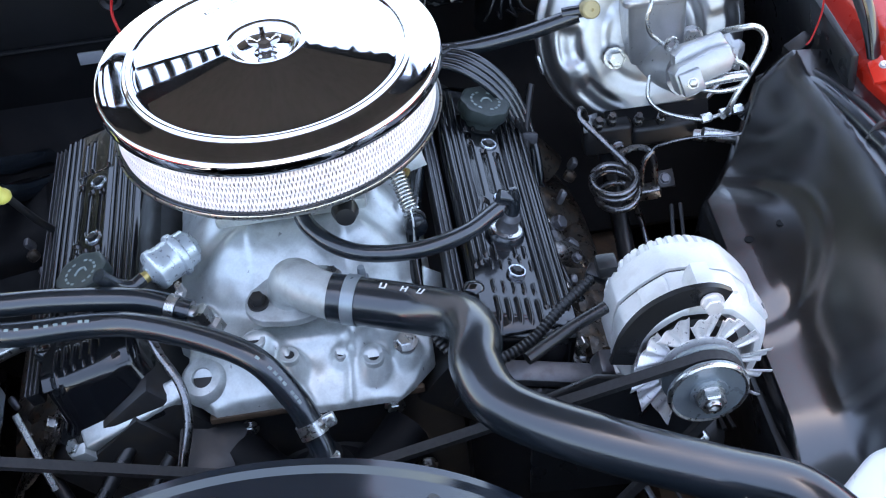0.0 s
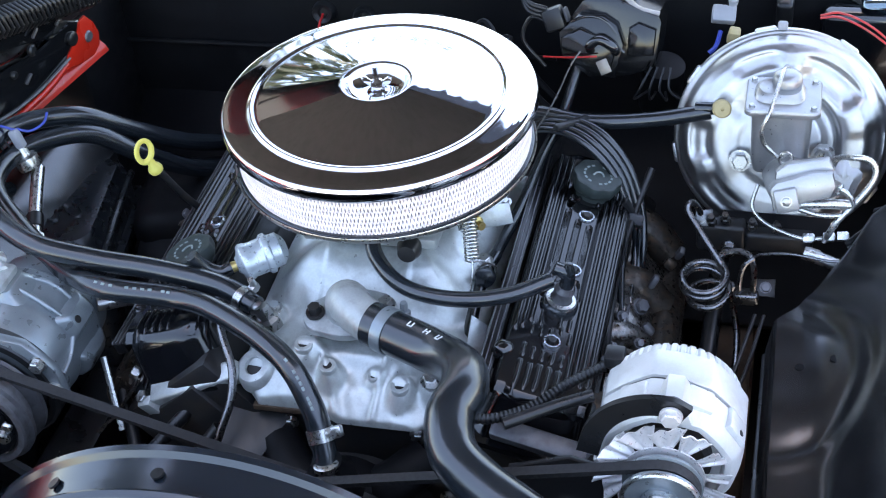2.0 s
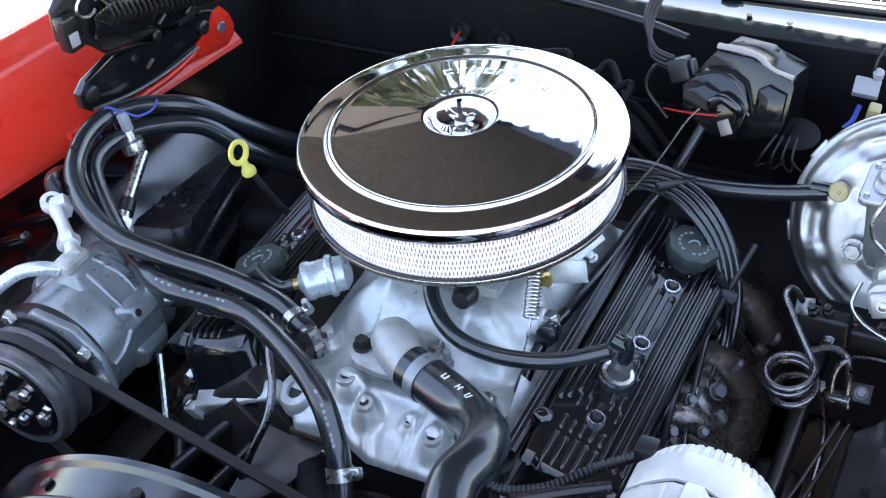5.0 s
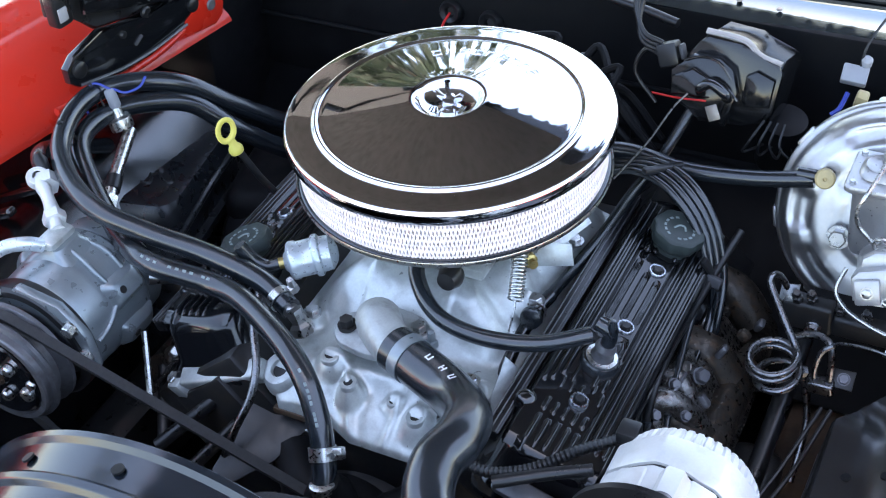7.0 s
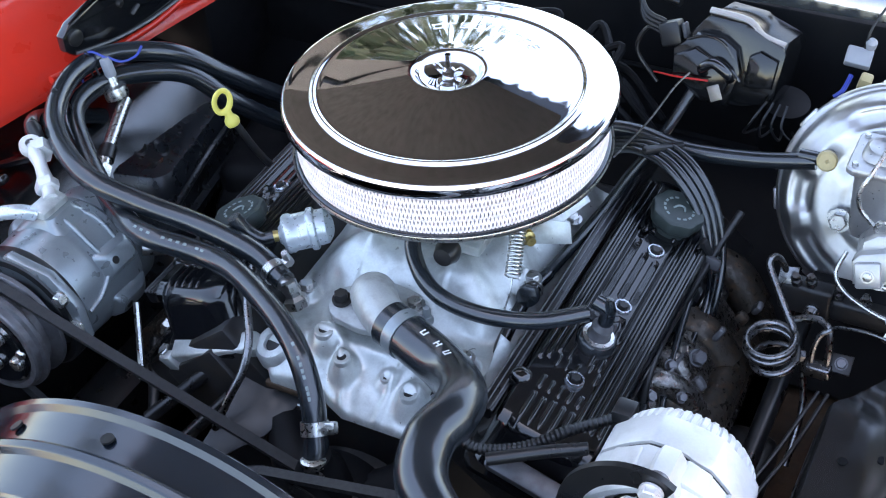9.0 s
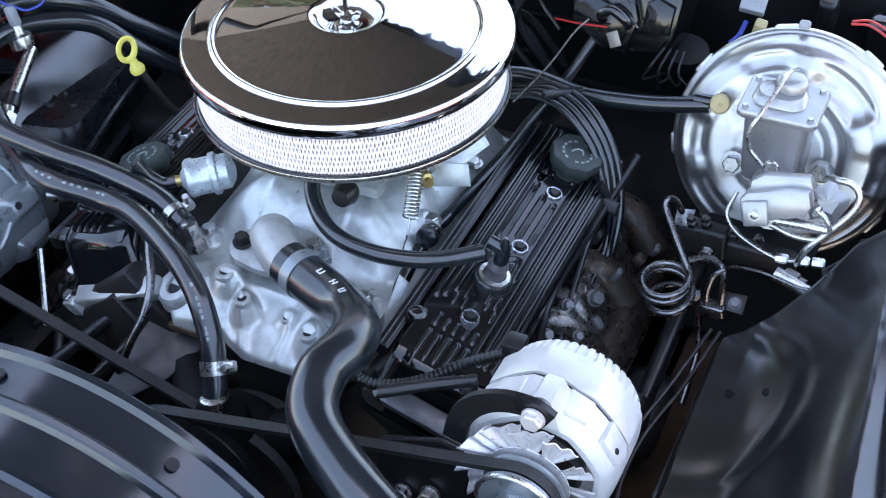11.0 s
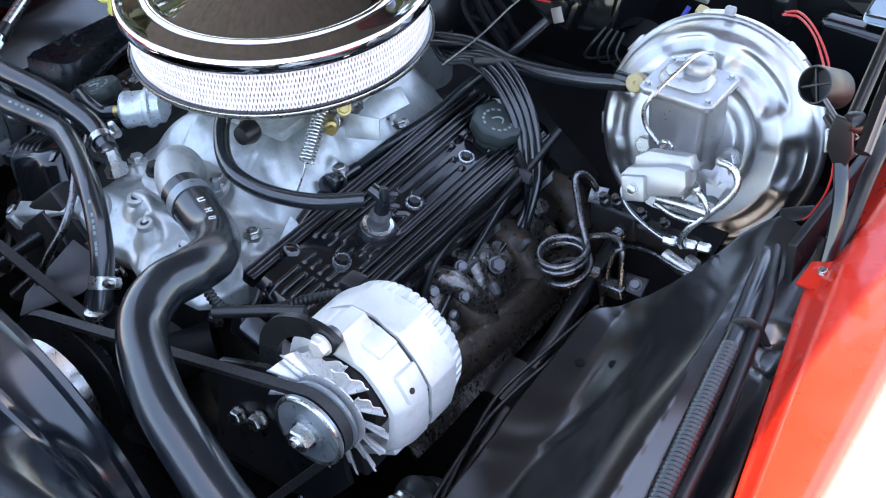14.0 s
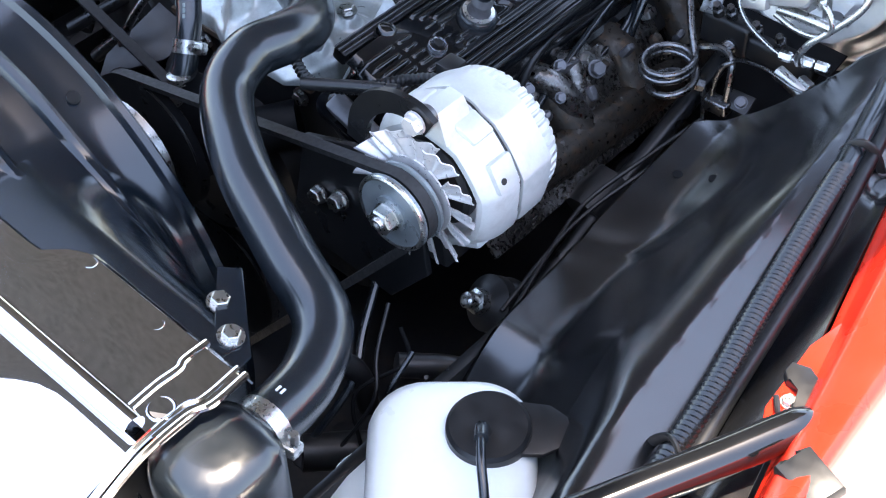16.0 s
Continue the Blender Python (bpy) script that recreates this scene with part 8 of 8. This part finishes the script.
    plate("step", [(-0.070, -0.012), (-0.022, -0.034), (0.004, -0.034), (0.012, 0.004), (-0.016, 0.022), (-0.044, 0.034), (-0.072, 0.016)], 0.025, 0.036, WMOTOR, 0.004)
    plate("gear_boss", [(0.026, -0.010), (0.066, -0.004), (0.067, 0.036), (0.040, 0.044), (0.026, 0.034)], 0.004, 0.016, WMOTOR, 0.005)
    part("handle", tube(B(), [mw @ V(-0.026, 0.002, 0.034), mw @ V(-0.026, 0.010, 0.044), mw @ V(-0.012, 0.020, 0.047), mw @ V(0.008, 0.010, 0.044), mw @ V(0.012, 0.002, 0.034)], 0.0062, 12, 6), GLOSS, wm, "raised black loop")
    for y, l in ((0.050, 0.05), (0.022, 0.06)):
        part("edge_rib", tube(B(), [mw @ V(-0.060, y - 0.010, 0.0275), mw @ V(-0.060 + l * 0.5, y, 0.0275), mw @ V(-0.060 + l, y - 0.004, 0.0275), mw @ V(-0.060 + l * 1.4, y - 0.022, 0.0275)], 0.0016, 8, 6), GLOSS, wm)
    part("tag", rbox(B(), (0.017, 0.022, 0.0016), mw @ Matrix.Translation((-0.004, -0.022, 0.0368)) @ Matrix.Rotation(0.5, 4, "Z"), 0.0006), FLANGE, wm, "small grey label")
    part("lip", tube(B(), [mw @ V(-0.044, 0.080, -0.002), mw @ V(0.010, 0.078, -0.002), mw @ V(0.036, 0.062, -0.002), mw @ V(0.068, 0.056, -0.002)], 0.0052, 8, 8, flat=0.6), FLANGE, wm, "dull metal top flange")
    part("plug", rbox(B(), (0.030, 0.034, 0.030), mw @ Matrix.Translation((-0.088, 0.038, 0.006)) @ Matrix.Rotation(0.4, 4, "Z"), 0.004), MATTE, wm)
    part("plug_collar", rbox(B(), (0.006, 0.022, 0.020), mw @ Matrix.Translation((-0.070, 0.046, 0.006)) @ Matrix.Rotation(0.4, 4, "Z"), 0.003), DARKGREY, wm, "grey plug collar")
    for k, o in enumerate(((-0.03, 0.01, 0.06), (-0.028, 0.02, 0.055), (-0.024, 0.0, 0.05))):
        s0 = mw @ V(-0.100, 0.040 + 0.006 * k, 0.010)
        part("wire", tube(B(), [s0, s0 + V(-0.025, 0.0, 0.012), s0 + V(-0.032 - 0.004 * k, 0.02, 0.045), s0 + V(-0.020, 0.05, 0.085)], 0.0030, 8), MATTE, wm)
    part("wire", tube(B(), [mw @ V(-0.098, 0.034, 0.010), mw @ V(-0.125, 0.036, 0.005), mw @ V(-0.135, 0.000, 0.0), mw @ V(-0.100, -0.040, -0.01)], 0.0026, 8), MATTE, wm)
    part("motor", lathe(B(), [(0, 0), (0.026, 0), (0.028, 0.005), (0.028, 0.07), (0, 0.075)], 28, axis((0.272, 0.325, 0.790), (0.1, -0.15, 1))), FIREW, wm)
    for k in range(4):
        part("wire", tube(B(), [(0.270 + 0.008 * k, 0.252, 0.896), (0.258 + 0.012 * k, 0.236, 0.874), (0.250 + 0.02 * k, 0.245, 0.852), (0.262 + 0.01 * k, 0.300, 0.83)], 0.0016, 6), MATTE, wm)
    cn = thing("firewall_connector", (0.35, 0.33, 0.93), "pale grey plug with blue and brown wires on the firewall", "connector")
    mcn = axis((0.352, 0.318, 0.935), (0.15, -0.6, 0.7))
    part("shell", rbox(B(), (0.029, 0.021, 0.016), mcn, 0.002), GREYPL, cn)
    part("cap", lathe(B(), [(0, 0.0), (0.006, 0), (0.0065, 0.008), (0.003, 0.012), (0, 0.012)], 14, axis((0.362, 0.325, 0.947), (0.1, -0.2, 1))), GREYPL, cn)
    part("plug", rbox(B(), (0.014, 0.014, 0.022), axis((0.366, 0.300, 0.916), (0.2, -0.3, 0.9)), 0.003), TANPL, cn)
    part("wire", tube(B(), [(0.350, 0.300, 0.922), (0.346, 0.285, 0.910), (0.338, 0.28, 0.902)], 0.003, 6), BLUEWIRE, cn, "blue wire")
    part("wire", tube(B(), [(0.356, 0.32, 0.94), (0.362, 0.335, 0.975), (0.385, 0.42, 1.00), (0.40, 0.52, 1.012)], 0.0016, 6), MATTE, cn, "thin black wire")
    pl = thing("firewall_stud", (0.42, 0.40, 0.93), "black rubber bump on the firewall", "stud")
    part("body", rbox(B(), (0.022, 0.030, 0.045), axis((0.425, 0.395, 0.900), (0, -0.3, 1)), 0.007, 3), MATTE, pl)
    gw = thing("ground_wire", (0.17, 0.2, 0.9), "grey wire rising from behind the air cleaner", "wire")
    part("wire", tube(B(), [(0.145, 0.10, 0.885), (0.165, 0.150, 0.905), (0.178, 0.20, 0.925), (0.186, 0.225, 0.93)], 0.0011, 8), LINE, gw)
    part("wire", tube(B(), [(0.135, 0.25, 0.905), (0.17, 0.235, 0.915), (0.205, 0.235, 0.918)], 0.0012, 8), REDWIRE, gw, "red wire")
    wc = thing("firewall_conduit", (0.0, 0.4, 0.92), "black cable run under the cowl edge", "cable")
    part("sleeve", tube(B(), [(-0.25, 0.398, 0.955), (-0.05, 0.392, 0.945), (0.06, 0.385, 0.935), (0.125, 0.37, 0.930)], 0.006, 10), MATTE, wc)
    fw = thing("front_cables", (0.36, -0.42, 0.66), "thin dark cables hanging low beside the alternator", "cable")
    rw = random.Random(5)
    for k in range(5):
        a = V(0.30 + 0.028 * k, -0.36 - 0.014 * k, 0.70)
        b = V(0.33 + 0.025 * k, -0.50 + 0.016 * k, 0.60)
        part("cable", tube(B(), [a, a.lerp(b, 0.35) + V(rw.uniform(-0.03, 0.03), rw.uniform(-0.02, 0.02), 0.01), a.lerp(b, 0.7) + V(rw.uniform(-0.03, 0.03), rw.uniform(-0.02, 0.02), 0.02), b], rw.choice((0.002, 0.0028, 0.004)), 8, 8), (RUBBER, MATTE, FIREW)[k % 3], fw)
    for k in range(5):
        part("bracket", rbox(B(), (rw.uniform(0.01, 0.03), rw.uniform(0.01, 0.02), 0.012), axis((rw.uniform(0.31, 0.42), rw.uniform(-0.52, -0.38), rw.uniform(0.58, 0.66)), (rw.uniform(-0.4, 0.4), -0.5, 1)), 0.003), GREYST, fw)
    edge = thing("frame_wires", (0.43, -0.1, 0.73), "two dark cables draped along the inner fender edge", "cable")
    for k in range(2):
        part("cable", tube(B(), [(0.430 - 0.01 * k, -0.01, 0.735), (0.415 - 0.012 * k, -0.09, 0.722), (0.395 - 0.01 * k, -0.15, 0.700), (0.392, -0.21, 0.690), (0.402 + 0.01 * k, -0.30, 0.680)], 0.0024, 8), MATTE, edge)


build_front()
build_brakes()
build_wiring()
